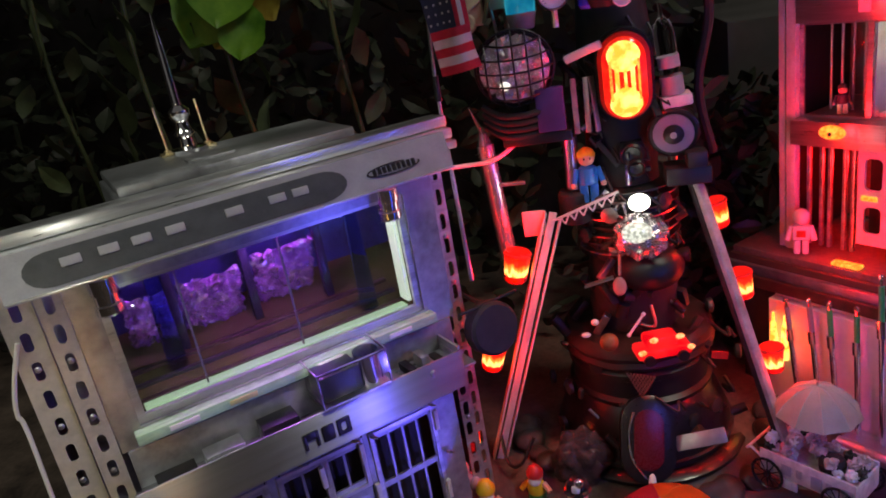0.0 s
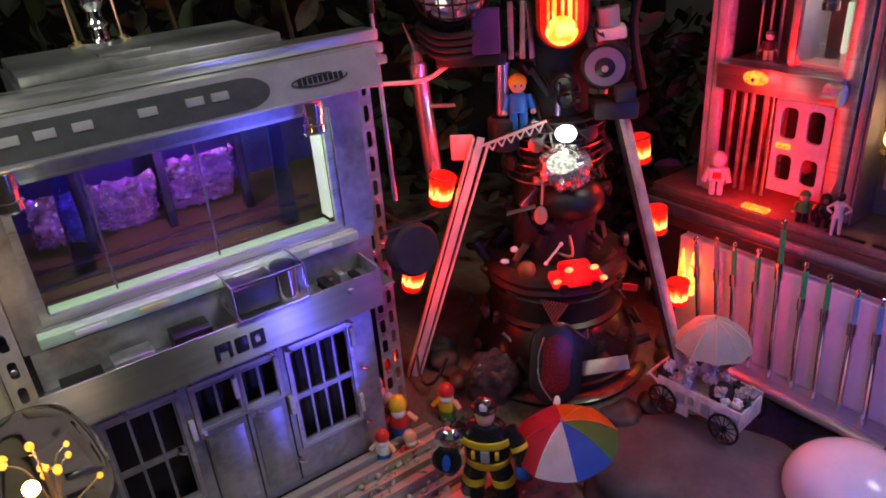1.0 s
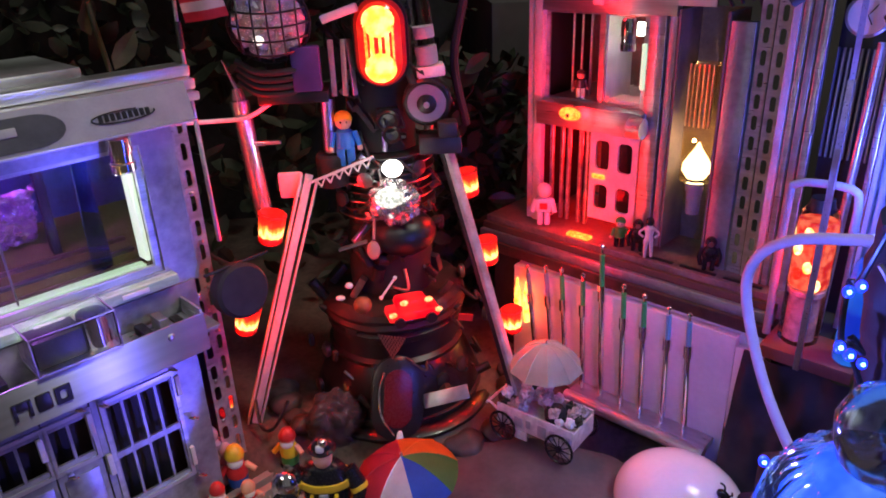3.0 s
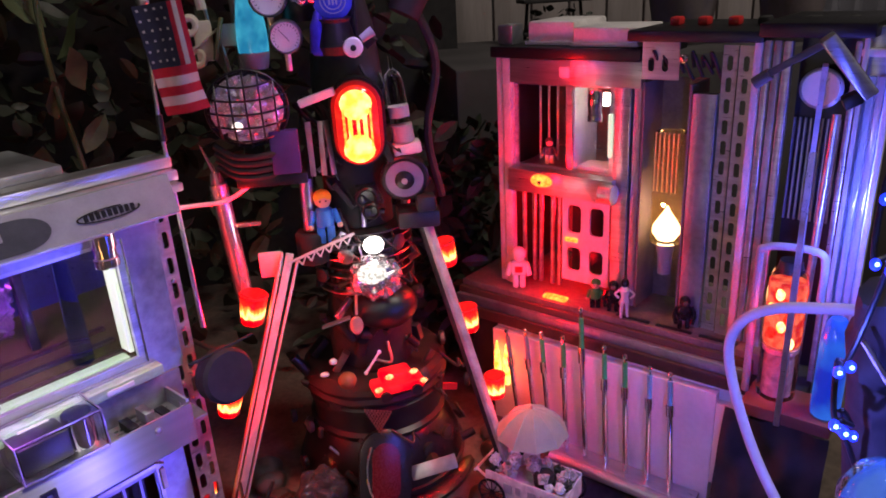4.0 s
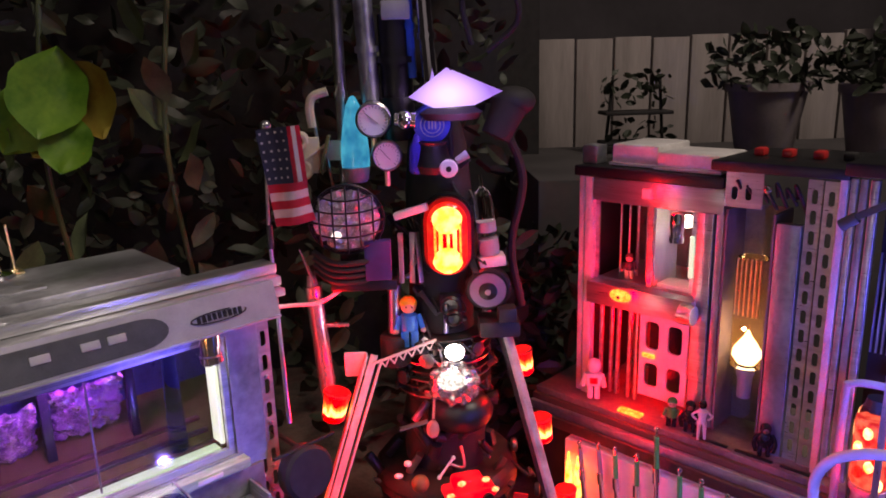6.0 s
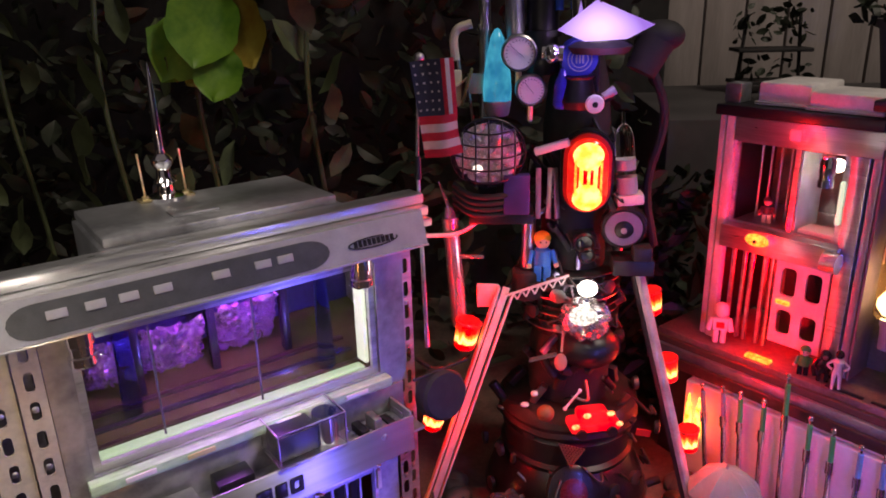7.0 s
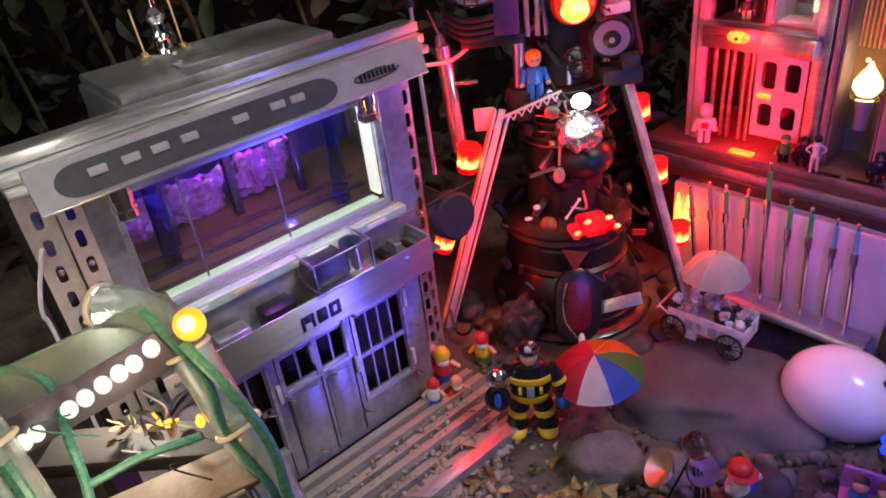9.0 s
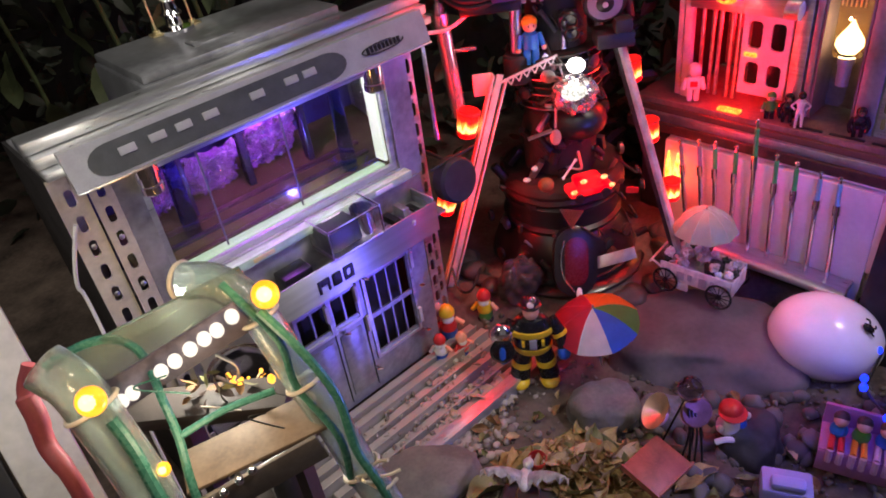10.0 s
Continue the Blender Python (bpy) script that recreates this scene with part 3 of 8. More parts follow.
# ---- flag ----
def build_flag():
    p = ML @ Vector((0.022, 0.045, 0))
    f = thing("flag", pose(p.x, p.y, 0.375), "small striped flag with a starred corner on a steel pole", "flag")
    bm = N()
    cyl(bm, (0.004, 0.0, 0.018), (0.0, 0.0, 0.26), 0.0030, 0.0024, 12)
    cyl(bm, (0.0, 0.0, 0.26), (0.004, 0.004, 0.375), 0.0022, 0.0020, 10)
    part("pole", bm, STEEL, f)
    part("finial", ball(N(), (0.006, 0.003, 0.380), 0.0062, (1, 1, 1), 14), STEEL, f)
    part("collar", cyl(N(), (0.0005, 0, 0.240), (0.001, 0, 0.268), 0.0042, 0.0036, 12), BLACK, f)
    cr, cw, cb = mat("red cloth", (0.5, 0.03, 0.06), 0.8, 0, 0.2, 80, 0.2), mat("white cloth", (0.65, 0.6, 0.6), 0.8, 0, 0.12, 80, 0.2), mat("navy cloth", (0.05, 0.05, 0.09), 0.8, 0, 0.2, 80, 0.2)
    w = 0.050

    def sheet(u0, u1, v0, v1, off=0.0):
        b = N()
        n = 12
        vs = []
        for i in range(n + 1):
            u = u0 + (u1 - u0) * i / n
            for v in (v0, v1):
                yy = -0.006 + 0.0075 * math.sin(u * 105 + v * 22) * (0.25 + u / w) - off
                vs.append(b.verts.new((-0.004 + u * (1 - 1.2 * v) + 0.13 * v + 0.003 * math.sin(v * 60) * u / w, yy, 0.376 - v + 0.10 * u)))
        for i in range(n):
            b.faces.new((vs[2 * i], vs[2 * i + 1], vs[2 * i + 3], vs[2 * i + 2]))
        bmesh.ops.solidify(b, geom=b.faces[:], thickness=0.0007)
        return b
    for k in range(5):
        part("stripe", sheet(0, w, 0.062 + 0.0095 * k, 0.062 + 0.0095 * (k + 1)), cr if k % 2 == 0 else cw, f)
    for k in range(3):
        part("stripe", sheet(0.035 + 0.005 * k, 0.040 + 0.005 * k, 0, 0.062), cr if k % 2 == 0 else cw, f)
    part("canton", sheet(0, 0.035, 0, 0.062), cb, f)
    for i in range(4):
        for j in range(6):
            u, v = 0.004 + 0.008 * i, 0.005 + 0.010 * j
            part("star", sheet(u - 0.0012, u + 0.0012, v - 0.0012, v + 0.0012, 0.0012), cw, f)


build_flag()


# ---- right house: glazed rack with lit rooms ----
def build_right_house():
    h = thing("glazed_model_house", MR, "tall glazed model house of white rails, lit red inside", "model house")
    for x0, x1, y in ((-0.015, -0.005, 0.004), (-0.002, 0.012, 0.0)):
        bm = N()
        box(bm, x0, x1, y, y + 0.012, 0.262, 0.646, 0.001)
        part("post", bm, PAINT_W, h, "white corner rail")
    bm = N()
    box(bm, 0.013, 0.214, -0.002, 0.012, 0.612, 0.646, 0.001)
    beam = part("top_beam", bm, ALU, h, "brushed aluminium beam")
    bm = N()
    box(bm, 0.095, 0.110, -0.0035, -0.002, 0.622, 0.637, 0.0005)
    part("sticker", bm, TOY_WHITE, beam)
    bm = N()
    box(bm, -0.02, 0.212, -0.004, 0.16, 0.6465, 0.662, 0.002)
    part("roof", bm, BLACK, h, "black flat roof")
    for x0, x1, y0, y1, z1 in ((0.030, 0.105, 0.02, 0.12, 0.695), (0.108, 0.20, 0.01, 0.10, 0.688)):
        bm = N()
        box(bm, x0, x1, y0, y1, 0.663, z1, 0.004)
        box(bm, x0 - 0.003, x1 + 0.003, y0 - 0.003, y1 + 0.003, 0.663, 0.668, 0.001)
        part("roof_box", bm, PAINT_W, h, "white plastic roof box")
    bm = N()
    box(bm, -0.022, 0.004, 0.02, 0.05, 0.662, 0.690, 0.002)
    part("roof_bracket", bm, ALU_DULL, h)
    bm = N()
    box(bm, 0.196, 0.362, -0.012, 0.16, 0.672, 0.686, 0.003)
    box(bm, 0.36, 0.475, -0.03, 0.14, 0.680, 0.696, 0.003)
    part("roof", bm, BLACK, h, "black flat roof")
    for x in (0.226, 0.262, 0.30, 0.335, 0.39, 0.43):
        bm = N()
        box(bm, x, x + 0.014, 0.05, 0.07, 0.686, 0.697, 0.003)
        part("roof_knob", bm, BLACK_M if x > 0.3 else TOY_RED, h)
    # upper room
    bm = N()
    holed(bm, 0.012, 0.178, 0.487, 0.612, [(0.018, 0.100, 0.490, 0.608), (0.108, 0.166, 0.490, 0.608)], 0.010, 0.004, 0)
    win = part("upper_window", bm, ALU, h)
    for x0, x1 in ((0.018, 0.100), (0.108, 0.166)):
        bm = N()
        box(bm, x0, x1, 0.0115, 0.0125, 0.490, 0.608)
        part("pane", bm, GLASS, win).visible_shadow = False
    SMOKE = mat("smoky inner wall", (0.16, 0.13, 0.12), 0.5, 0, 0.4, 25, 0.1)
    bm = N()
    box(bm, 0.0, 0.2, 0.15, 0.153, 0.30, 0.64)
    part("back_wall", bm, SMOKE, h, "dim brown back wall")
    bm = N()
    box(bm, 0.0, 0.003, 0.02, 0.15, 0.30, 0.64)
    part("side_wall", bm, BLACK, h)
    bm = N()
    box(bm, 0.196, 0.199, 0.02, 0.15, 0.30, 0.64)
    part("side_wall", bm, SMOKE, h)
    bm = N()
    box(bm, 0.104, 0.107, 0.02, 0.09, 0.487, 0.61)
    part("room_divider", bm, PAINT_W, h)
    bm = N()
    box(bm, 0.112, 0.165, 0.02, 0.06, 0.4875, 0.494, 0.001)
    part("room_shelf", bm, TOY_WHITE, h, "white lit shelf plate")
    for x in (0.03, 0.045, 0.06, 0.075, 0.09):
        bm = N()
        cyl(bm, (x, 0.055, 0.488), (x, 0.055, 0.61), 0.002, None, 8)
        part("rod", bm, STEEL, h)
    bm = N()
    lathe(bm, [(0.006, 0), (0.0105, 0.001), (0.0105, 0.010), (0.0095, 0.011), (0.0095, 0.018), (0.0105, 0.019), (0.0105, 0.036), (0.008, 0.042)], 24, pose(0.152, -0.006, 0.566))
    part("spotlight", bm, CHROME, win, "chrome spotlight")
    bm = N()
    box(bm, 0.1665, 0.1715, 0.004, 0.010, 0.515, 0.575, 0.001)
    part("lit_strip", bm, G_STRIPW, win, "white glowing strip")
    # floor beam with a lamp
    bm = N()
    box(bm, 0.013, 0.183, -0.014, 0.15, 0.453, 0.487, 0.001)
    fb = part("floor_beam", bm, ALU, h, "aluminium floor beam")
    bm = N()
    lathe(bm, [(0.012, 0), (0.011, 0.003), (0.006, 0.006), (0.001, 0.007)], 24, pose(0.072, -0.014, 0.474, 90) @ Matrix.Diagonal((1.5, 0.8, 1, 1)))
    part("beam_lamp", bm, G_ORANGE, fb, "amber lamp set in the beam")
    part("lamp_screw", ball(N(), (0.072, -0.021, 0.473), 0.003, (1, 0.6, 1), 10), BLACK, fb)
    bm = N()
    cyl(bm, (0.170, -0.02, 0.470), (0.190, -0.02, 0.470), 0.014, None, 20)
    part("bracket", bm, STEEL, fb, "steel bracket")
    bm = N()
    box(bm, 0.178, 0.201, -0.002, 0.012, 0.300, 0.612, 0.001)
    part("post", bm, ALU, h, "broad metal post")
    bm = N()
    box(bm, 0.203, 0.214, 0.002, 0.012, 0.300, 0.612, 0.001)
    part("post", bm, ALU_DULL, h)
    # lower room
    for x in (0.022, 0.040, 0.052, 0.072, 0.084):
        bm = N()
        box(bm, x, x + 0.005, 0.012, 0.018, 0.300, 0.453, 0.0005)
        part("bar", bm, ALU, h)
    bm = N()
    cells = [(a, b, c, d) for a, b in ((0.106, 0.128), (0.142, 0.164)) for c, d in ((0.335, 0.372), (0.395, 0.438))]
    holed(bm, 0.097, 0.173, 0.318, 0.450, cells, 0.004, 0.004, 0.3)
    door = part("door", bm, PAINT_W, h, "white door with four rounded windows")
    # Black sheet gives the door openings their shade.
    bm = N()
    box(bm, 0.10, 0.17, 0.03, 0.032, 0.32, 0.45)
    part("shade_backing", bm, BLACK, door)
    bm = N()
    box(bm, 0.103, 0.124, 0.0, 0.004, 0.381, 0.388, 0.0015)
    part("handle", bm, G_ORANGE, door, "small glowing orange lamp bar")
    # lantern shaft
    bm = N()
    box(bm, 0.216, 0.280, 0.0605, 0.063, 0.30, 0.62)
    part("niche_back", bm, SMOKE, h)
    for x in (0.216, 0.277):
        part("niche_side", box(N(), x, x + 0.003, 0.0, 0.06, 0.30, 0.62), SMOKE, h)
    lan = part("lantern", lathe(N(), [(0.021, 0), (0.022, 0.003), (0.022, 0.15), (0.021, 0.154)], 28, pose(0.248, 0.026, 0.400)), glass("amber glass", (1, 0.72, 0.38), 0.05), h, "amber glass lantern tube")
    lan.visible_shadow = False
    bm = N()
    lathe(bm, [(0.009, 0), (0.011, 0.003), (0.0155, 0.010), (0.0150, 0.020), (0.010, 0.031), (0.004, 0.042), (0.001, 0.050)], 24, pose(0.248, 0.026, 0.403))
    part("bulb", bm, glow("warm white bulb", (1, 0.74, 0.42), 3.4), lan, "white glowing bulb")
    bm = N()
    lathe(bm, [(0.009, 0), (0.010, 0.03), (0.012, 0.034), (0.012, 0.046), (0.010, 0.048)], 20, pose(0.248, 0.026, 0.352))
    part("bulb_socket", bm, GREY_PL, lan, "pale bulb socket")
    for k in range(6):
        bm = N()
        box(bm, 0.232 + 0.006 * k, 0.234 + 0.006 * k, 0.010, 0.013, 0.475, 0.555)
        part("lantern_rib", bm, BRASS, lan)
    # panels and strips
    bm = N()
    box(bm, 0.281, 0.311, 0.0, 0.012, 0.292, 0.61, 0.001)
    part("panel", bm, ALU_DULL, h, "plain zinc panel")
    for x0, x1, y in ((0.313, 0.330, 0.004), (0.333, 0.350, 0.0)):
        bm = N()
        c = (x0 + x1) / 2
        holed(bm, x0, x1, 0.292, 0.668, slots(c - 0.0035, c + 0.0035, 0.30, 0.66, 0.026, 0.3), y, 0.002, 0.45)
        part("slotted_strip", bm, ALU, h)
    bm = N()
    holed(bm, 0.214, 0.262, 0.625, 0.672, [(0.222, 0.230, 0.635, 0.652), (0.240, 0.248, 0.635, 0.652)], -0.002, 0.002, 0.45)
    part("slotted_strip", bm, ALU, h)
    for k in range(7):
        part("cable_loop", hose(N(), [(0.225 + 0.012 * k, 0.02, 0.64), (0.23 + 0.012 * k, -0.004 + 0.003 * (k % 3), 0.66 - 0.006 * (k % 2)), (0.24 + 0.012 * k, 0.012, 0.625 + 0.004 * (k % 3))], 0.0022, 8, 5), BLACK_M, h)
    bm = N()
    ball(bm, (0.268, -0.004, 0.652), 0.0055, (1, 0.6, 1), 12)
    part("screw", bm, CHROME, h)
    for k, (x, r, mt, z0) in enumerate(((0.356, 0.005, PAINT_W, 0.235), (0.366, 0.0045, ALU, 0.235), (0.376, 0.005, ALU_DULL, 0.215), (0.388, 0.0055, ALU, 0.205), (0.457, 0.004, ALU, 0.2))):
        bm = N()
        box(bm, x - r * 0.85, x + r * 0.85, -0.010 + 0.002 * (k % 3), -0.002, z0, 0.675, 0.001)
        part("strip_column", bm, mt, h)
    bp = part("broad_post", box(N(), 0.464, 0.494, -0.006, 0.004, 0.262, 0.690, 0.002), ALU, h, "broad satin metal channel post lit blue")
    for x in (0.4655, 0.4925):
        part("flange", box(N(), x - 0.0025, x + 0.0025, -0.018, -0.0065, 0.262, 0.690, 0.0008), PAINT_W, bp)
    part("post_cap", box(N(), 0.461, 0.497, -0.015, 0.007, 0.660, 0.668, 0.001), PAINT_W, h)
    for x in (0.4745, 0.4835):
        part("glass_strip", box(N(), x - 0.0035, x + 0.0035, -0.012, -0.0066, 0.30, 0.64, 0.001), mat("clear ribbed strip", (0.6, 0.65, 0.75), 0.08, 0.2, 0.15, 40, 0.3, coat=0.5), h)
    bm = N()
    cyl(bm, (0.440, -0.03, 0.20), (0.448, -0.025, 0.60), 0.0045, None, 14)
    part("tube_column", bm, ALU, h)
    # Black sheet puts the shade of the deep bay into its colour.
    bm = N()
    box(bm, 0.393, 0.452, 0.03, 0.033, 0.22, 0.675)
    part("bay_shade_back", bm, BLACK, h)
    for k in range(9):
        bm = N()
        box(bm, 0.395 + 0.006 * k, 0.397 + 0.006 * k, 0.022, 0.026, 0.46, 0.585)
        part("grille_bar", bm, ALU_DULL, h)
    cl = part("clock", lathe(N(), [(0.021, 0), (0.023, 0.003), (0.023, 0.006), (0.020, 0.007), (0.0, 0.007)], 32, pose(0.423, 0.012, 0.622, 90)), STEEL, h, "small round clock with a pale dial")
    part("dial", lathe(N(), [(0.0195, 0), (0.0195, 0.0015), (0, 0.0015)], 32, pose(0.423, 0.0055, 0.622, 90)), TOY_WHITE, cl)
    for a, ln in ((35, 0.014), (150, 0.010)):
        bm = N()
        slab(bm, (0.423, 0.003, 0.622), (0.423 + ln * math.sin(radians(a)), 0.003, 0.622 + ln * math.cos(radians(a))), 0.0014, 0.0006)
        part("clock_hand", bm, BLACK, cl)
    # deck
    bm = N()
    box(bm, -0.07, 0.40, -0.030, 0.16, 0.262, 0.292, 0.001)
    deck = part("deck", bm, mat("dusty brown deck", (0.2, 0.15, 0.13), 0.55, 0.2, 0.5, 18, 0.25), h, "dusty metal deck before the house")
    for y, z0, z1, mt in ((-0.036, 0.262, 0.284, WOOD_D), (-0.044, 0.258, 0.274, ALU_DULL), (-0.054, 0.245, 0.262, BROWN)):
        bm = N()
        box(bm, -0.07, 0.395, y - 0.004, y + 0.004, z0, z1, 0.001)
        part("deck_rail", bm, mt, deck)
    bm = N()
    box(bm, 0.080, 0.118, -0.026, -0.012, 0.2925, 0.297, 0.001)
    part("deck_lamp", bm, G_ORANGE, deck, "flat glowing orange lamp")
    for k in range(3):
        bm = N()
        box(bm, 0.20 + 0.06 * k, 0.25 + 0.06 * k, -0.024, -0.018, 0.2925, 0.2945, 0.0005)
        part("deck_slot", bm, BLACK, deck)
    return h


build_right_house()

# white retaining wall with stepped end
bm = N()
box(bm, 0.012, 0.362, -0.064, -0.05, 0.03, 0.238, 0.001)
box(bm, 0.3625, 0.400, -0.064, -0.05, 0.10, 0.225, 0.001)
box(bm, 0.012, 0.40, -0.049, -0.04, 0.04, 0.243, 0.001)
solo("retaining_wall", bm, mat("white board", (0.72, 0.7, 0.68), 0.6, 0, 0.12, 14, 0.08), MR, "white board wall with a stepped end below the deck", "wall", kind="structure")
bm = N()
box(bm, -0.05, 0.46, -0.036, 0.17, 0.0, 0.2615, 0.002)
solo("plinth", bm, BLACK_M, MR, "black plinth under the glazed house", "plinth", kind="structure")
bm = N()
box(bm, 0.14, 0.352, -0.110, -0.066, 0.068, 0.079, 0.001)
cyl(bm, (0.14, -0.104, 0.074), (0.355, -0.104, 0.074), 0.009, None, 16)
solo("pole_shelf", bm, ALU, MR, "aluminium shelf bar carrying a row of poles", "shelf")

GREEN_S = mat("green sleeve", (0.06, 0.42, 0.12), 0.4, 0, 0.1, 60, 0.03)
BLUE_S = mat("pale blue sleeve", (0.16, 0.4, 0.55), 0.4, 0, 0.1, 60, 0.03)
DARK_S = mat("grey sleeve", (0.25, 0.25, 0.3), 0.4, 0, 0.1, 60, 0.03)
for k, (xt, xb, zt, sl) in enumerate(((0.049, 0.075, 0.250, DARK_S), (0.082, 0.105, 0.260, DARK_S), (0.110, 0.128, 0.263, GREEN_S), (0.146, 0.156, 0.266, GREEN_S), (0.174, 0.188, 0.318, GREEN_S),
                                    (0.211, 0.221, 0.269, GREEN_S), (0.242, 0.252, 0.265, GREEN_S), (0.278, 0.285, 0.258, BLUE_S), (0.306, 0.318, 0.258, BLUE_S))):
    p = thing("telescopic_pole", MR @ pose(xb, -0.084, 0.079), "chrome telescopic pole with a coloured sleeve and a steel ball tip", "pole", "row of telescopic poles")
    t = Vector((xt - xb, 0.004, zt - 0.079))
    j = t * (1 - 0.045 / t.length)
    bm = N()
    cyl(bm, (0, 0, 0), t * 0.72, 0.0042, None, 14)
    cyl(bm, t * 0.66, t * 0.76, 0.0062, None, 14)
    part("shaft", bm, CHROME, p)
    bm = N()
    cyl(bm, t * 0.76, t * 0.95, 0.0036, None, 12)
    part("sleeve", bm, sl, p)
    bm = N()
    cyl(bm, t * 0.95, t * 0.985, 0.002, None, 8)
    ball(bm, t, 0.0038, (1, 1, 1), 12)
    part("ball_tip", bm, CHROME, p)


# bottle lamp with red glow, loop, hose and blue tubes beside the house
def build_bottle():
    b = thing("bottle_lamp", MR @ pose(0.430, -0.062, 0.2620), "clear glass bottle lamp glowing red with small bulbs inside", "lamp")
    o = part("glass_body", lathe(N(), [(0.019, 0), (0.022, 0.003), (0.022, 0.150), (0.019, 0.162), (0.014, 0.168)], 28), glass("bottle glass", (1, 0.55, 0.5), 0.05), b)
    o.visible_shadow = False
    bm = N()
    lathe(bm, [(0.014, 0.004), (0.014, 0.06), (0.017, 0.062), (0.017, 0.068), (0.012, 0.07)], 20)
    part("core", bm, mat("frosted core", (0.5, 0.42, 0.42), 0.15, 0.3, 0.5, 90, 0.4), b)
    for k in range(7):
        bm = N()
        a = k * 2.4
        ball(bm, (0.012 * math.cos(a), -0.016, 0.08 + 0.010 * k), 0.0052, (1, 1, 1.5), 10)
        part("small_bulb", bm, G_CORE if k % 2 == 0 else G_RED, b)
    # Sleeve added to emit the red that the bulbs give the glass.
    part("glow_sleeve", lathe(N(), [(0.017, 0.072), (0.0175, 0.074), (0.0175, 0.150), (0.015, 0.152)], 24), glow("red glow for lit glass", (0.55, 0.02, 0.02), 0.75, (1, 0.22, 0.12), 90), b, "added sleeve glowing for the red-lit glass")
    bm = N()
    cyl(bm, (0, 0, 0.164), (0, 0, 0.178), 0.015, 0.012, 20)
    part("cap", bm, BLACK, b)


build_bottle()
bm = N()
box(bm, 0.40, 0.50, -0.10, -0.036, 0.246, 0.2615, 0.001)
solo("bottle_shelf", bm, mat("red brown board", (0.16, 0.05, 0.04), 0.6, 0, 0.3, 20, 0.15), MR, "red-brown board under the bottle lamp", "shelf")
bm = N()
hose(bm, [(0.397, -0.07, 0.262), (0.397, -0.07, 0.43), (0.402, -0.07, 0.452), (0.43, -0.07, 0.458), (0.460, -0.07, 0.456), (0.466, -0.07, 0.44), (0.466, -0.07, 0.40)], 0.0045, 12, 8)
solo("bent_tube", bm, GREY_PL, MR, "grey bent metal tube over the bottle lamp", "tube")
# Emission puts the blue reflections seen here into the bottle itself.
blueglass = glow("blue reflected glow", (0.01, 0.04, 0.6), 0.45, (0.03, 0.2, 0.9), 25)
bm = N()
lathe(bm, [(0.013, 0), (0.016, 0.003), (0.016, 0.09), (0.012, 0.12), (0.008, 0.125)], 24)
solo("blue_bottle", bm, blueglass, MR @ pose(0.488, -0.075, 0.2617), "blue bottle shape, its glow standing in for reflections", "bottle")
HOSE = mat("pale hose", (0.55, 0.52, 0.55), 0.45, 0, 0.1, 40, 0.05)
bm = N()
hose(bm, [(0.540, -0.235, 0.475), (0.50, -0.235, 0.468), (0.455, -0.232, 0.455), (0.425, -0.225, 0.43), (0.415, -0.222, 0.395), (0.428, -0.225, 0.345), (0.455, -0.235, 0.29), (0.49, -0.245, 0.24), (0.53, -0.25, 0.19), (0.56, -0.25, 0.10), (0.57, -0.24, 0.02)], 0.0052, 12, 8)
solo("garden_hose", bm, HOSE, MR, "pale looped plastic hose", "hose")
# pivoting lamp arm on the roof
arm = thing("arm_lamp", MR @ pose(0.40, -0.150, 0.655), "grey hinged arm lamp with a small box head", "lamp")
bm = N()
slab(bm, (0, 0, 0), (0.058, 0.0, 0.036), 0.007, 0.007, 0.001)
cyl(bm, (-0.006, 0, -0.006), (0.008, 0, 0.004), 0.006, None, 12)
part("arm", bm, DGREY_PL, arm)
bm = N()
slab(bm, (0.052, 0.004, 0.038), (0.092, 0.016, -0.014), 0.028, 0.014, 0.002)
part("lamp_head", bm, ALU, arm, "silver box lamp head")
bm = N()
slab(bm, (0.056, -0.006, 0.014), (0.044, 0.05, -0.08), 0.005, 0.005)
slab(bm, (0.044, 0.05, -0.08), (0.044, 0.05, -0.41), 0.006, 0.006)
part("stay", bm, STEEL, arm)
bm = N()
slab(bm, (0.086, 0.010, -0.014), (0.072, 0.006, -0.022), 0.018, 0.012, 0.002)
part("lens", bm, BLACK, arm)


# ---- tower of found parts ----
TX, TY = 0.352, 1.275
base = thing("tower", pose(TX, TY, 0.05), "dark tower of stacked black and brown machine parts", "tower")
GLOSS = mat("glossy black enamel", (0.010, 0.009, 0.010), 0.30, 0.0, 0.4, 30, 0.04, coat=0.4)
FELT = mat("worn brown leather", (0.024, 0.016, 0.014), 0.5, 0.0, 0.55, 35, 0.4)
part("foot", lathe(N(), [(0.138, 0), (0.146, 0.005), (0.147, 0.011), (0.140, 0.016), (0.128, 0.018), (0.126, 0.024), (0.122, 0.045), (0.113, 0.070), (0.102, 0.090), (0.094, 0.100)], 64), GLOSS, base, "broad glossy black kettle-shaped foot")
part("foot_rim", lathe(N(), [(0.127, 0.0225), (0.1295, 0.024), (0.1295, 0.027), (0.126, 0.0285)], 64), DARKP, base, "thin dark rim")
part("drum", lathe(N(), [(0.094, 0.098), (0.101, 0.101), (0.103, 0.108), (0.097, 0.113), (0.095, 0.138), (0.101, 0.142), (0.101, 0.150), (0.095, 0.156), (0.090, 0.16)], 56), BLACK, base, "black drum")
bm = N()
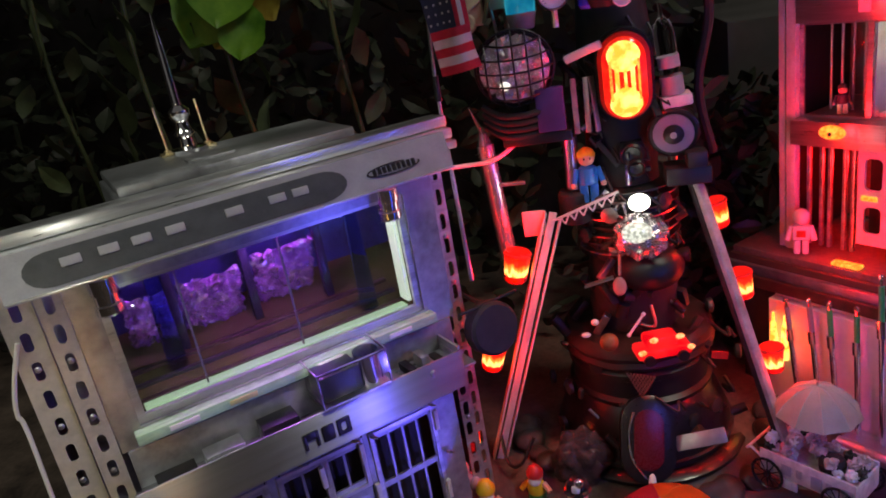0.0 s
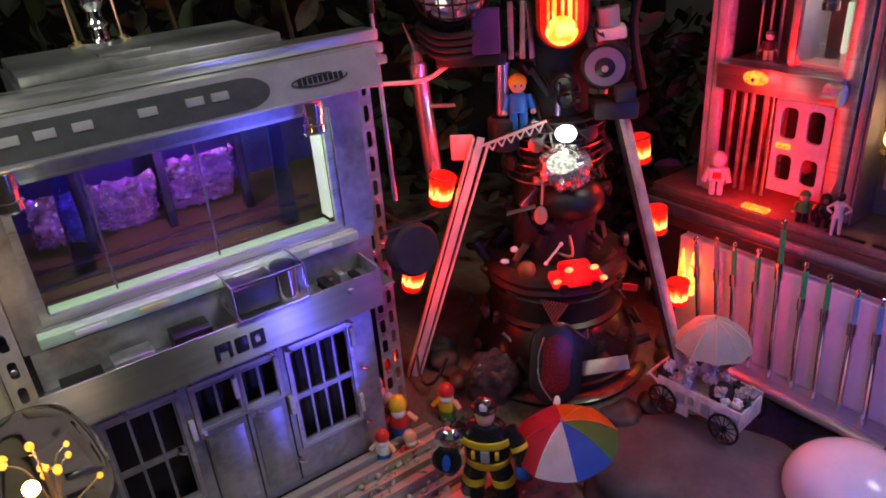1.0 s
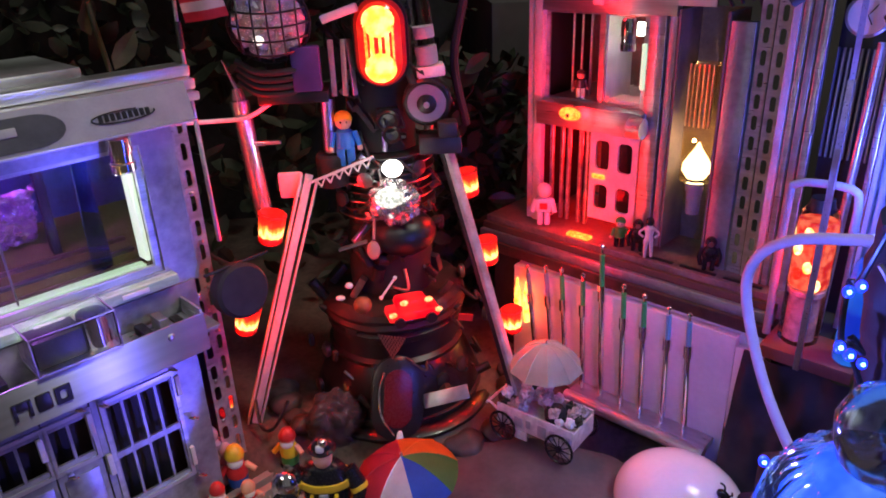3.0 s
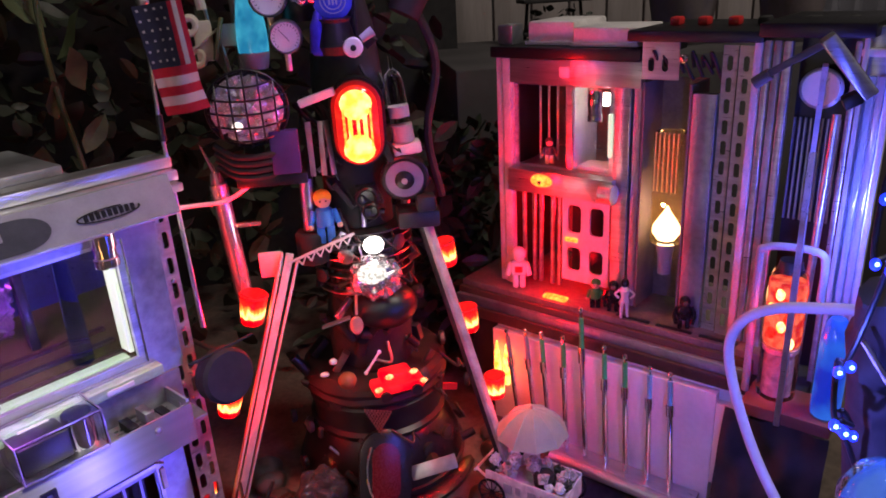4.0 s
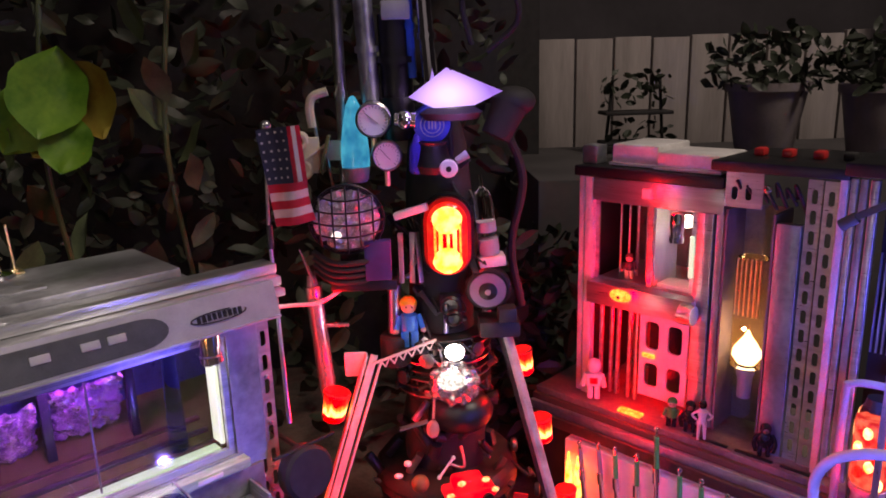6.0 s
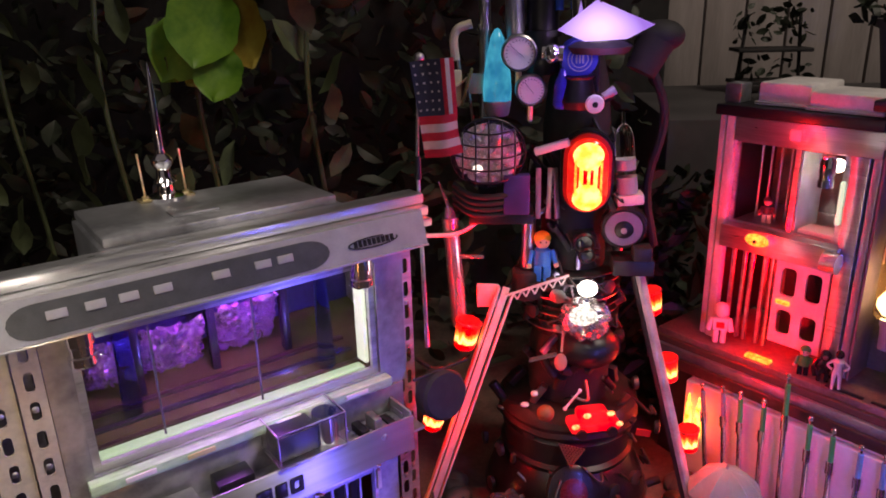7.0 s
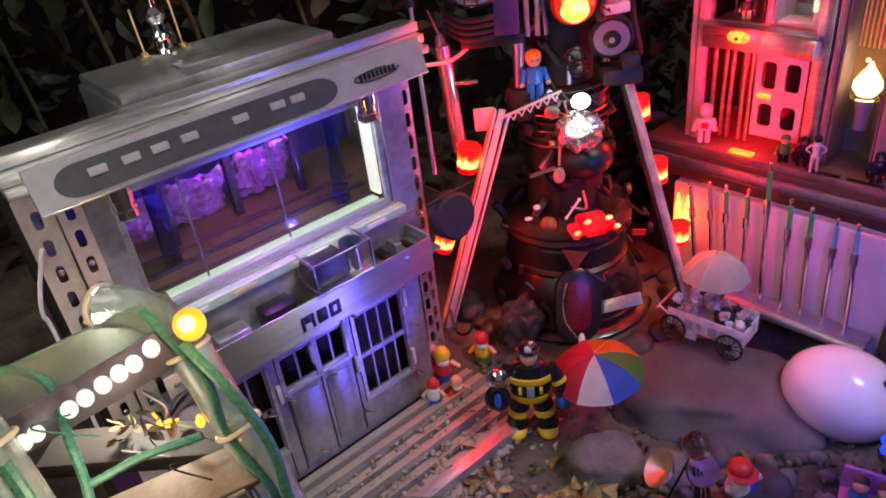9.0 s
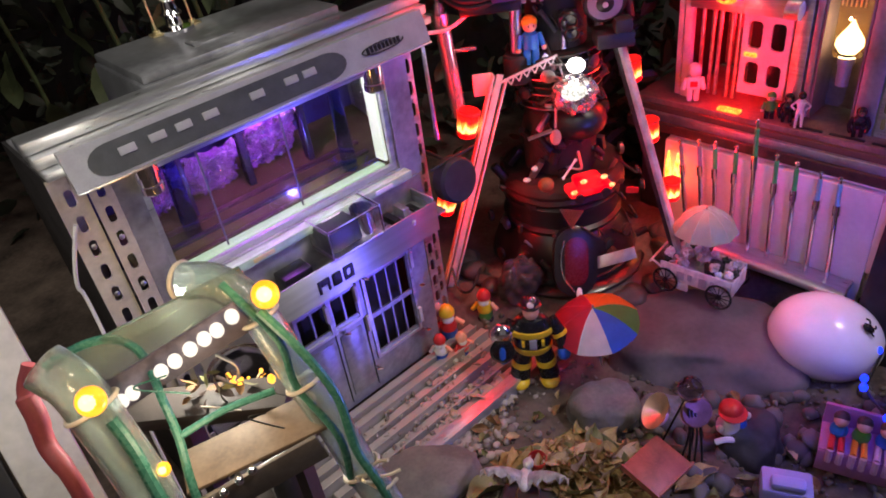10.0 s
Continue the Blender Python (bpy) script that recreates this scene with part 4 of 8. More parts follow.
lathe(bm, [(0.090, 0.158), (0.104, 0.160), (0.107, 0.165), (0.104, 0.172), (0.107, 0.179), (0.104, 0.187), (0.096, 0.193), (0.075, 0.196)], 72)
for v in bm.verts:
    v.co *= 1 + 0.025 * noise.noise(v.co * 28)
part("collar", bm, FELT, base, "creased dark brown leather collar")
part("core", lathe(N(), [(0.060, 0.19), (0.062, 0.26), (0.055, 0.30), (0.060, 0.31), (0.060, 0.38), (0.046, 0.40), (0.046, 0.60), (0.040, 0.66), (0.03, 0.70)], 36), BLACK_M, base, "black central column")
for k in range(8):
    z = 0.315 + 0.012 * k
    part("cooling_fin", lathe(N(), [(0.05, z), (0.068, z), (0.070, z + 0.001), (0.070, z + 0.003), (0.05, z + 0.004)], 36), DARKP if k % 2 else STEEL, base)

def rail_leg(p0, p1, side):
    leg = thing("leg_rail", Matrix.Translation(p0), "white painted slotted metal rail leaning on the tower", "rail", "pair of leaning rails")
    d = Vector(p1) - Vector(p0)
    bm = N()
    slab(bm, (0, 0, 0), d, 0.016, 0.003, 0.0005)
    part("flange", bm, PAINT_W, leg)
    bm = N()
    slab(bm, Vector((0.0105 * side, -0.004, 0)), d + Vector((0.0105 * side, -0.004, 0)), 0.003, 0.010, 0.0005)
    part("web", bm, PAINT_W, leg)
    bm = N()
    slab(bm, Vector((0.019 * side, 0.0, 0)), d + Vector((0.019 * side, 0.0, -0.01)), 0.010, 0.003, 0.0005)
    part("flange", bm, PAINT_W, leg)


rail_leg((0.128, 1.185, 0.070), (0.246, 1.205, 0.438), 1)
leg = thing("leg_rail", Matrix.Translation((0.520, 1.135, 0.120)), "grey round-edged bar leaning on the tower", "rail", "pair of leaning rails")
part("bar", slab(N(), (0, 0, 0), (-0.085, 0.090, 0.350), 0.0145, 0.010, 0.004), mat("chalky grey metal", (0.42, 0.37, 0.36), 0.55, 0.1, 0.35, 40, 0.2), leg)
part("web", slab(N(), (-0.0085, -0.001, 0), (-0.0935, 0.089, 0.345), 0.0025, 0.007, 0.0006), DARKP, leg)
bm = N()
box(bm, 0.215, 0.245, 1.207, 1.212, 0.405, 0.440, 0.002)
solo("corner_plate", bm, PAINT_W, Matrix(), "white metal corner plate", "plate")


def beacon_lens():
    """Red lens lit from a bulb low inside it: hot and ragged near the bulb, red above."""
    m = glow("lit beacon lens", (1, 0.012, 0.01), 1.0)
    nt = m.node_tree
    b = nt.nodes["Principled BSDF"]
    tc, sep, n = nt.nodes.new("ShaderNodeTexCoord"), nt.nodes.new("ShaderNodeSeparateXYZ"), nt.nodes.new("ShaderNodeTexNoise")
    mp = nt.nodes.new("ShaderNodeMapping")
    mp.inputs["Scale"].default_value = (1, 1, 0.35)
    nt.links.new(tc.outputs["Object"], mp.inputs[0])
    nt.links.new(mp.outputs[0], n.inputs["Vector"])
    n.inputs["Scale"].default_value = 150
    nt.links.new(tc.outputs["Object"], sep.inputs[0])
    add = nt.nodes.new("ShaderNodeMath")
    add.operation = "MULTIPLY_ADD"
    add.inputs[1].default_value = 0.030
    nt.links.new(n.outputs[0], add.inputs[0])
    nt.links.new(sep.outputs["Z"], add.inputs[2])
    ramp = nt.nodes.new("ShaderNodeValToRGB")
    for pos, col in ((0.26, (2.6, 0.7, 0.14, 1)), (0.42, (3.4, 1.5, 0.45, 1)), (0.54, (2.2, 0.40, 0.05, 1)), (0.68, (1.0, 0.02, 0.012, 1))):
        e = ramp.color_ramp.elements.new(pos)
        e.color = col
    ramp.color_ramp.elements[0].color = (1.2, 0.04, 0.015, 1)
    ramp.color_ramp.elements[-1].color = (0.65, 0.006, 0.008, 1)
    mr = nt.nodes.new("ShaderNodeMapRange")
    mr.inputs[1].default_value, mr.inputs[2].default_value = -0.012, 0.042
    nt.links.new(add.outputs[0], mr.inputs[0])
    nt.links.new(mr.outputs[0], ramp.inputs[0])
    nt.links.new(ramp.outputs[0], b.inputs["Emission Color"])
    return m


BEACON = beacon_lens()


def beacon(p, s, tilt):
    b = thing("beacon", Matrix.Translation(p) @ pose(0, 0, 0, 0, tilt, 0), "small red beacon lamp glowing on the leaning rail", "lamp", "red beacons")
    bm = N()
    lathe(bm, [(0.013 * s, -0.02 * s), (0.016 * s, -0.016 * s), (0.016 * s, -0.010 * s), (0.013 * s, -0.008 * s)], 20)
    part("socket", bm, TOY_RED, b)
    lens = lathe(N(), [(0.0135 * s, -0.018 * s), (0.0150 * s, -0.014 * s), (0.0160 * s, -0.004 * s), (0.0172 * s, 0.008 * s), (0.0185 * s, 0.020 * s), (0.0165 * s, 0.024 * s), (0.0, 0.025 * s)], 9)
    part("lens", lens, BEACON, b, "red faceted lens, hot amber at its bulb")
    part("cap_ring", lathe(N(), [(0.0170 * s, 0.0185 * s), (0.0192 * s, 0.0195 * s), (0.0192 * s, 0.0215 * s), (0.0170 * s, 0.0225 * s)], 18), TOY_RED, b)


for p, s, t in (((0.200, 1.192, 0.369), 1.0, 12), ((0.152, 1.180, 0.242), 0.95, 15), ((0.103, 1.165, 0.112), 0.8, 0), ((0.467, 1.262, 0.392), 0.9, -10), ((0.490, 1.230, 0.300), 0.9, -8), ((0.520, 1.195, 0.205), 0.85, -5)):
    beacon(p, s, t)
for x, y, z, w in ((0.203, 1.165, 0.372, 0.45), (0.155, 1.150, 0.245, 0.36), (0.105, 1.150, 0.112, 0.06), (0.47, 1.235, 0.395, 0.22), (0.495, 1.20, 0.303, 0.18), (0.524, 1.165, 0.208, 0.15)):
    lamp("beacon_and_fill_glow", (x, y, z), RED, w, 0.012)

# long oval red lamp
rl = thing("bulkhead_lamp", pose(0.360, 1.205, 0.600, 4, 0, -3), "long oval red bulkhead lamp, brightly lit", "lamp")


def oval(bm, w, hh, y0, y1, seg=14, dome=0.0):
    ring = []
    for s, c in ((1, hh - w), (-1, -(hh - w))):
        ring += [(w * math.cos(t), c + w * math.sin(t)) for t in [(0 if s > 0 else math.pi) + math.pi * k / seg for k in range(seg + 1)]]
    a = [bm.verts.new((x, y1, z)) for x, z in ring]
    b = [bm.verts.new((x, y0, z)) for x, z in ring]
    n = len(ring)
    for i in range(n):
        bm.faces.new((a[i], a[(i + 1) % n], b[(i + 1) % n], b[i]))
    c = [bm.verts.new((x * 0.75, y0 - dome, z * 0.88)) for x, z in ring]
    for i in range(n):
        bm.faces.new((b[i], b[(i + 1) % n], c[(i + 1) % n], c[i]))
    bm.faces.new(c)
    bm.faces.new(a[::-1])
    bmesh.ops.recalc_face_normals(bm, faces=bm.faces)
    return bm


part("base_plate", oval(N(), 0.034, 0.056, -0.004, 0.010), BLACK, rl, "dark lamp base")
part("rim", oval(N(), 0.0305, 0.0525, -0.010, -0.0042), TOY_RED, rl, "red rim")
part("lens", oval(N(), 0.0255, 0.0475, -0.022, -0.0102, 14, 0.006), G_RED, rl, "red lens")
HOT = glow("hot lamp core", (1, 0.30, 0.03), 2.2, (1, 0.62, 0.16), 70)
for z in (0.027, -0.026):
    part("bulb_glow", ball(N(), (0, -0.0262, z), 0.0195, (1.0, 0.30, 0.95), 20), HOT, rl, "glowing bulb behind the lens")
for x, w in ((-0.0155, 0.003), (-0.0085, 0.005), (0.001, 0.0035), (0.0095, 0.005), (0.0165, 0.0025)):
    part("filament_glow", box(N(), x - w / 2, x + w / 2, -0.0300, -0.026, -0.024, 0.024, 0.0008), HOT if w > 0.0032 else G_ORANGE, rl)
lamp("bulkhead_glow", (0.362, 1.160, 0.595), RED, 0.55, 0.02)

# caged headlamp
cl = thing("caged_headlamp", pose(0.232, 1.190, 0.630, 12, 0, 4), "round chrome headlamp behind a black wire cage", "lamp")
part("housing", lathe(N(), [(0.020, -0.035), (0.040, -0.02), (0.046, -0.002), (0.046, 0.004), (0.043, 0.005), (0.0, 0.004)], 36, pose(0, 0, 0, 90)), BLACK, cl)
bm = N()
lathe(bm, [(0.042, 0.004), (0.042, 0.007), (0.038, 0.008), (0.034, 0.009), (0.030, 0.0098), (0.026, 0.0106), (0.022, 0.0112), (0.018, 0.0118), (0.014, 0.0122), (0.010, 0.0126), (0.006, 0.0129), (0.002, 0.013)], 48, pose(0, 0, 0, 90))
for v in bm.verts:
    v.co.y += 0.0030 * noise.cell(v.co * 130) - 0.001 * noise.cell(v.co * 260)
part("lens", bm, mat("ribbed headlamp lens", (0.9, 0.92, 0.92), 0.2, 0.7, 0.5, 90, 0.5), cl, "ribbed silvery lens")
part("lit_bulb", ball(N(), (-0.014, -0.012, -0.018), 0.0055, (1.2, 0.6, 1), 12), glow("dim headlamp bulb", (1, 0.95, 0.85), 1.2), cl, "dimly lit bulb")
for k in range(-2, 3):
    o = k * 0.0165
    s = math.sqrt(0.047 ** 2 - o * o)
    part("cage_wire", hose(N(), [(o, -0.008, -s), (o, -0.020, -s * 0.5), (o, -0.024, 0), (o, -0.020, s * 0.5), (o, -0.006, s)], 0.0013, 6, 4), BLACK, cl)
    part("cage_wire", hose(N(), [(-s, -0.006, o), (-s * 0.5, -0.020, o), (0, -0.024, o), (s * 0.5, -0.020, o), (s, -0.006, o)], 0.0013, 6, 4), BLACK, cl)
bm = N()
hose(bm, [(0.047 * math.cos(t), -0.006, 0.047 * math.sin(t)) for t in [k * math.pi / 16 for k in range(33)]], 0.0018, 6, 1)
part("cage_ring", bm, BLACK, cl, "black wire cage ring")
part("bracket", box(N(), -0.012, 0.012, 0.0, 0.05, -0.065, -0.035, 0.003), BLACK_M, cl)
bm = N()
for k in range(4):
    hose(bm, [(-0.045, 0.0, -0.045 - 0.009 * k), (-0.02, -0.016, -0.055 - 0.009 * k), (0.02, -0.016, -0.055 - 0.009 * k), (0.05, 0.0, -0.048 - 0.009 * k)], 0.0042, 8, 6)
part("coil", bm, BLACK_M, cl, "black ribbed coil under the lamp")


def gauge(p, r, needle, rx):
    g = thing("pressure_gauge", pose(*p, rx, 0, 4), "round pressure gauge with a white dial and steel rim", "gauge", "pressure gauges")
    part("case", lathe(N(), [(r * 0.9, -0.016), (r, -0.012), (r, 0.002), (r * 0.9, 0.004), (r * 0.86, 0.001), (0, 0.001)], 36, pose(0, 0, 0, 90)), STEEL, g)
    part("dial", lathe(N(), [(r * 0.85, 0.001), (r * 0.85, 0.0022), (0, 0.0022)], 36, pose(0, 0, 0, 90)), TOY_WHITE, g, "white dial")
    bm = N()
    a = radians(needle)
    slab(bm, (-0.3 * r * math.cos(a), -0.0032, -0.3 * r * math.sin(a)), (0.62 * r * math.cos(a), -0.0032, 0.62 * r * math.sin(a)), 0.0012, 0.0006)
    part("needle", bm, BLACK, g)
    bm = N()
    for k in range(19):
        t = radians(-45 + 15 * k)
        slab(bm, (0.66 * r * math.cos(t), -0.0028, 0.66 * r * math.sin(t)), (0.78 * r * math.cos(t), -0.0028, 0.78 * r * math.sin(t)), 0.0006, 0.0006)
    part("scale", bm, BLACK, g)
    part("stem", cyl(N(), (0, 0.008, -r), (0, 0.010, -r - 0.02), 0.004, None, 10), BRASS, g)


gauge((0.271, 1.205, 0.751), 0.0225, 140, 2)
gauge((0.286, 1.20, 0.706), 0.0195, 130, 2)

# glitter lamp in the shape of a rocket
gl = thing("glitter_lamp", pose(0.243, 1.245, 0.668), "small blue glowing glitter lamp with a white foot", "lamp")
part("foot", lathe(N(), [(0.014, 0), (0.016, 0.003), (0.0185, 0.018), (0.019, 0.02)], 28), GREY_PL, gl)
part("glitter", ball(N(), (0.002, -0.013, 0.034), 0.008, (1, 0.7, 0.9), 14), glow("bright glitter", (0.05, 0.6, 0.8), 0.9, (0.5, 1, 1), 400), gl, "bright glitter at its foot")
part("glowing_body", lathe(N(), [(0.0185, 0.020), (0.019, 0.035), (0.0175, 0.055), (0.014, 0.078), (0.009, 0.10), (0.004, 0.110), (0.001, 0.112)], 28), glow("turquoise liquid", (0.01, 0.22, 0.42), 0.6, (0.04, 0.42, 0.62), 45), gl, "turquoise glowing glitter body")

# turned speaker disc
sp = thing("round_speaker", pose(0.413, 1.215, 0.521, 8, 0, -6), "round grey and black speaker disc", "speaker")
part("case", lathe(N(), [(0.026, -0.018), (0.031, -0.01), (0.031, 0.002), (0.028, 0.004), (0, 0.003)], 36, pose(0, 0, 0, 90)), BLACK, sp)
# The ring's violet tint is the violet-blue light on it, put into the colour.
part("ring", lathe(N(), [(0.0245, 0.0), (0.0245, 0.0065), (0.012, 0.0075), (0.012, 0.002)], 36, pose(0, 0, 0, 90)), mat("grey plastic tinted violet", (0.20, 0.18, 0.27), 0.4, 0, 0.1, 60, 0.03), sp, "grey ring with violet-blue light in its colour")
part("hub", lathe(N(), [(0.0125, 0.0), (0.0125, 0.009), (0.009, 0.011), (0, 0.011)], 28, pose(0, 0, 0, 90)), BLACK, sp)
part("cap", lathe(N(), [(0.004, 0.008), (0.004, 0.0125), (0, 0.013)], 16, pose(0, 0, 0, 90)), GREY_PL, sp)
bm = N()
box(bm, 0.40, 0.455, 1.20, 1.245, 0.455, 0.478, 0.003)
box(bm, 0.425, 0.45, 1.195, 1.22, 0.478, 0.498, 0.003)
solo("speaker_bracket", bm, DARKP, Matrix(), "grey metal bracket under the speaker", "bracket")

# white lamp in a silver reflector
wl = thing("reflector_lamp", pose(0.362, 1.185, 0.404), "bare white bulb above a crumpled silver reflector ball", "lamp")
bm = N()
ball(bm, (0, 0.0, -0.004), 0.032, (1, 0.8, 0.88), 40)
for v in bm.verts:
    v.co *= 1 + 0.16 * abs(noise.noise(v.co * 60)) + 0.22 * noise.cell(v.co * 130) * 0.6
part("reflector", bm, SILVER, wl, "crumpled silver reflector ball")
part("bulb", ball(N(), (0.002, -0.010, 0.044), 0.0115, (1.15, 1, 0.95), 20), G_WHITE, wl, "white glowing bulb")
# Emitting spot stands in for the bulb's bright reflection on the ball.
part("glow_spot", ball(N(), (-0.004, -0.024, 0.010), 0.0165, (1.15, 0.5, 0.85), 16), glow("uneven white glow", (0.35, 0.35, 0.3), 1.0, (1, 1, 0.92), 220), wl, "glowing spot standing in for the reflector highlight")
lamp("reflector_glow", (0.360, 1.120, 0.435), WHITE, 0.06, 0.02)
# Two red fill lamps added beside the chrome tube to redden it.
lamp("beacon_and_fill_glow", (0.212, 1.185, 0.425), RED, 0.15, 0.01)
lamp("beacon_and_fill_glow", (0.206, 1.18, 0.515), RED, 0.16, 0.004)

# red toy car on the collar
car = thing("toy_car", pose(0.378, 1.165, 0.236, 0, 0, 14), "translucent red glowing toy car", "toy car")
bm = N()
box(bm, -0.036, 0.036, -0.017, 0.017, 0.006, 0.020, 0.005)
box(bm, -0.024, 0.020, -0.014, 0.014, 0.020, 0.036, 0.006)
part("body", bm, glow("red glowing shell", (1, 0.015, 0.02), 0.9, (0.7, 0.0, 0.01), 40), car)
for x in (-0.022, 0.022):
    for y in (-0.018, 0.018):
        part("wheel", cyl(N(), (x, y - 0.003, 0.007), (x, y + 0.003, 0.007), 0.0075, None, 16), BLACK, car)
for x, z in ((-0.030, 0.018), (-0.014, 0.034), (0.020, 0.034), (0.033, 0.016)):
    part("headlight", ball(N(), (x, -0.015, z), 0.0040, (1.5, 0.7, 1), 10), glow("orange car lamp", (1, 0.2, 0.05), 1.6, (1, 0.45, 0.2), 200), car)
lamp("car_glow", (0.378, 1.12, 0.27), RED, 0.10, 0.02)

# chrome tube standing behind the first rail
bm = N()
cyl(bm, (0.190, 1.215, 0.375), (0.179, 1.215, 0.535), 0.0115, None, 20)
cyl(bm, (0.1785, 1.215, 0.536), (0.1775, 1.215, 0.55), 0.009, 0.006, 16)
cyl(bm, (0.1775, 1.215, 0.55), (0.165, 1.215, 0.585), 0.003, 0.001, 10)
box(bm, 0.185, 0.225, 1.206, 1.212, 0.478, 0.483, 0.001)
solo("chrome_tube", bm, mat("satin chrome", (0.8, 0.76, 0.78), 0.16, 0.85, 0.05, 4, 0.0), Matrix(), "slim chrome tube with a pointed tip", "tube")
bm = N()
hose(bm, [(0.10, 1.17, 0.52), (0.15, 1.195, 0.515), (0.19, 1.2, 0.517), (0.225, 1.21, 0.535)], 0.0028, 8, 6)
solo("white_cable", bm, TOY_WHITE, Matrix(), "white cable tied across the chrome tube", "cable")

# truss arm
tr = thing("lattice_arm", pose(0.255, 1.195, 0.428), "small white lattice crane arm", "lattice arm")
a, b = Vector((0, 0, 0)), Vector((0.086, 0, 0.031))
bm = N()
slab(bm, a, b, 0.003, 0.003)
part("rail", bm, PAINT_W, tr)
for k in range(6):
    p0, p1 = a.lerp(b, 0.12 + k * 0.14), a.lerp(b, 0.19 + k * 0.14)
    bm = N()
    slab(bm, p0, p1 - Vector((0, 0, 0.011)), 0.0018, 0.0018)
    slab(bm, p1 - Vector((0, 0, 0.011)), a.lerp(b, 0.26 + k * 0.14), 0.0018, 0.0018)
    part("lattice", bm, PAINT_W, tr)


# ---- more of the tower ----
def figure(name, pieces, m, label, category="toy figure", group=""):
    """One mesh of several coloured moulded pieces."""
    mats, bm = [], N()
    for build, mt in pieces:
        if mt not in mats:
            mats.append(mt)
        piece = N()
        build(piece)
        for f in piece.faces:
            f.material_index = mats.index(mt)
        merge(bm, piece)
    return solo(name, bm, mats, m, label, category, group)


def brick_man(h, hair, shirt, trousers, m, label, skin=TOY_SKIN, hat=None):
    s = h / 0.075
    return figure("toy_figure", [
        (lambda b: box(b, -0.0125 * s, -0.001 * s, -0.006 * s, 0.006 * s, 0, 0.026 * s, 0.002 * s), trousers),
        (lambda b: box(b, 0.001 * s, 0.0125 * s, -0.006 * s, 0.006 * s, 0, 0.026 * s, 0.002 * s), trousers),
        (lambda b: lathe(b, [(0.0125 * s, 0.026 * s), (0.0135 * s, 0.03 * s), (0.0115 * s, 0.048 * s), (0.006 * s, 0.052 * s)], 14), shirt),
        (lambda b: cyl(b, (-0.013 * s, 0, 0.047 * s), (-0.019 * s, -0.005 * s, 0.028 * s), 0.0045 * s, 0.0035 * s, 10), shirt),
        (lambda b: cyl(b, (0.013 * s, 0, 0.047 * s), (0.019 * s, -0.005 * s, 0.028 * s), 0.0045 * s, 0.0035 * s, 10), shirt),
        (lambda b: ball(b, (-0.0195 * s, -0.006 * s, 0.026 * s), 0.0042 * s, (1, 1, 1), 10), skin),
        (lambda b: ball(b, (0.0195 * s, -0.006 * s, 0.026 * s), 0.0042 * s, (1, 1, 1), 10), skin),
        (lambda b: ball(b, (0, 0, 0.061 * s), 0.0112 * s, (1, 1, 1.02), 18), skin),
        (lambda b: ball(b, (0, 0.0016 * s, 0.0645 * s), 0.0120 * s, (1.03, 1.0, 0.9), 16), hair),
        (lambda b: ball(b, (-0.004 * s, -0.0108 * s, 0.062 * s), 0.0012 * s, (1, 1, 1.3), 6), TOY_BLACK),
        (lambda b: ball(b, (0.004 * s, -0.0108 * s, 0.062 * s), 0.0012 * s, (1, 1, 1.3), 6), TOY_BLACK),
    ], m, label)


brick_man(0.072, TOY_YEL, TOY_LBLUE, TOY_LBLUE, pose(0.305, 1.215, 0.443, 0, 0, 5), "toy figure in light blue overalls with a yellow cap")
bm = N()
box(bm, 0.285, 0.33, 1.20, 1.235, 0.436, 0.443, 0.001)
cyl(bm, (0.30, 1.225, 0.436), (0.31, 1.235, 0.36), 0.004, None, 10)
solo("figure_stand", bm, BLACK_M, Matrix(), "small black platform under the blue toy figure", "platform")

# pipes rising above the tower
for (x0, z0), (x1, z1), y, r, mt, lab in (((0.268, 0.74), (0.256, 1.05), 1.255, 0.0125, ALU_DULL, "thick grey pipe rising from the tower"), ((0.226, 0.66), (0.228, 1.05), 1.265, 0.0075, STEEL, "thin dark steel pipe above the tower"),
                                        ((0.347, 0.76), (0.330, 1.05), 1.235, 0.0095, CHROME, "bright chrome pipe above the tower"), ((0.303, 0.72), (0.300, 0.88), 1.26, 0.021, BLACK, "black canister on the tower"), ((0.322, 0.80), (0.315, 1.0), 1.25, 0.006, TOY_BLUE, "slim blue pipe on the tower")):
    bm = N()
    cyl(bm, (0, 0, 0), (x1 - x0, 0, z1 - z0), r, None, 20)
    for t in (0.3, 0.62):
        c = Vector((x1 - x0, 0, z1 - z0)) * t
        cyl(bm, c, c + Vector((0, 0, 0.008)), r * 1.25, None, 20)
    solo("pipe", bm, mt, pose(x0, y, z0), lab, "pipe", "pipes above the tower")
bm = N()
box(bm, 0.285, 0.322, 1.235, 1.265, 0.872, 0.895, 0.003)
solo("clear_box", bm, GREY_PL, Matrix(), "small grey box on the black canister", "box")

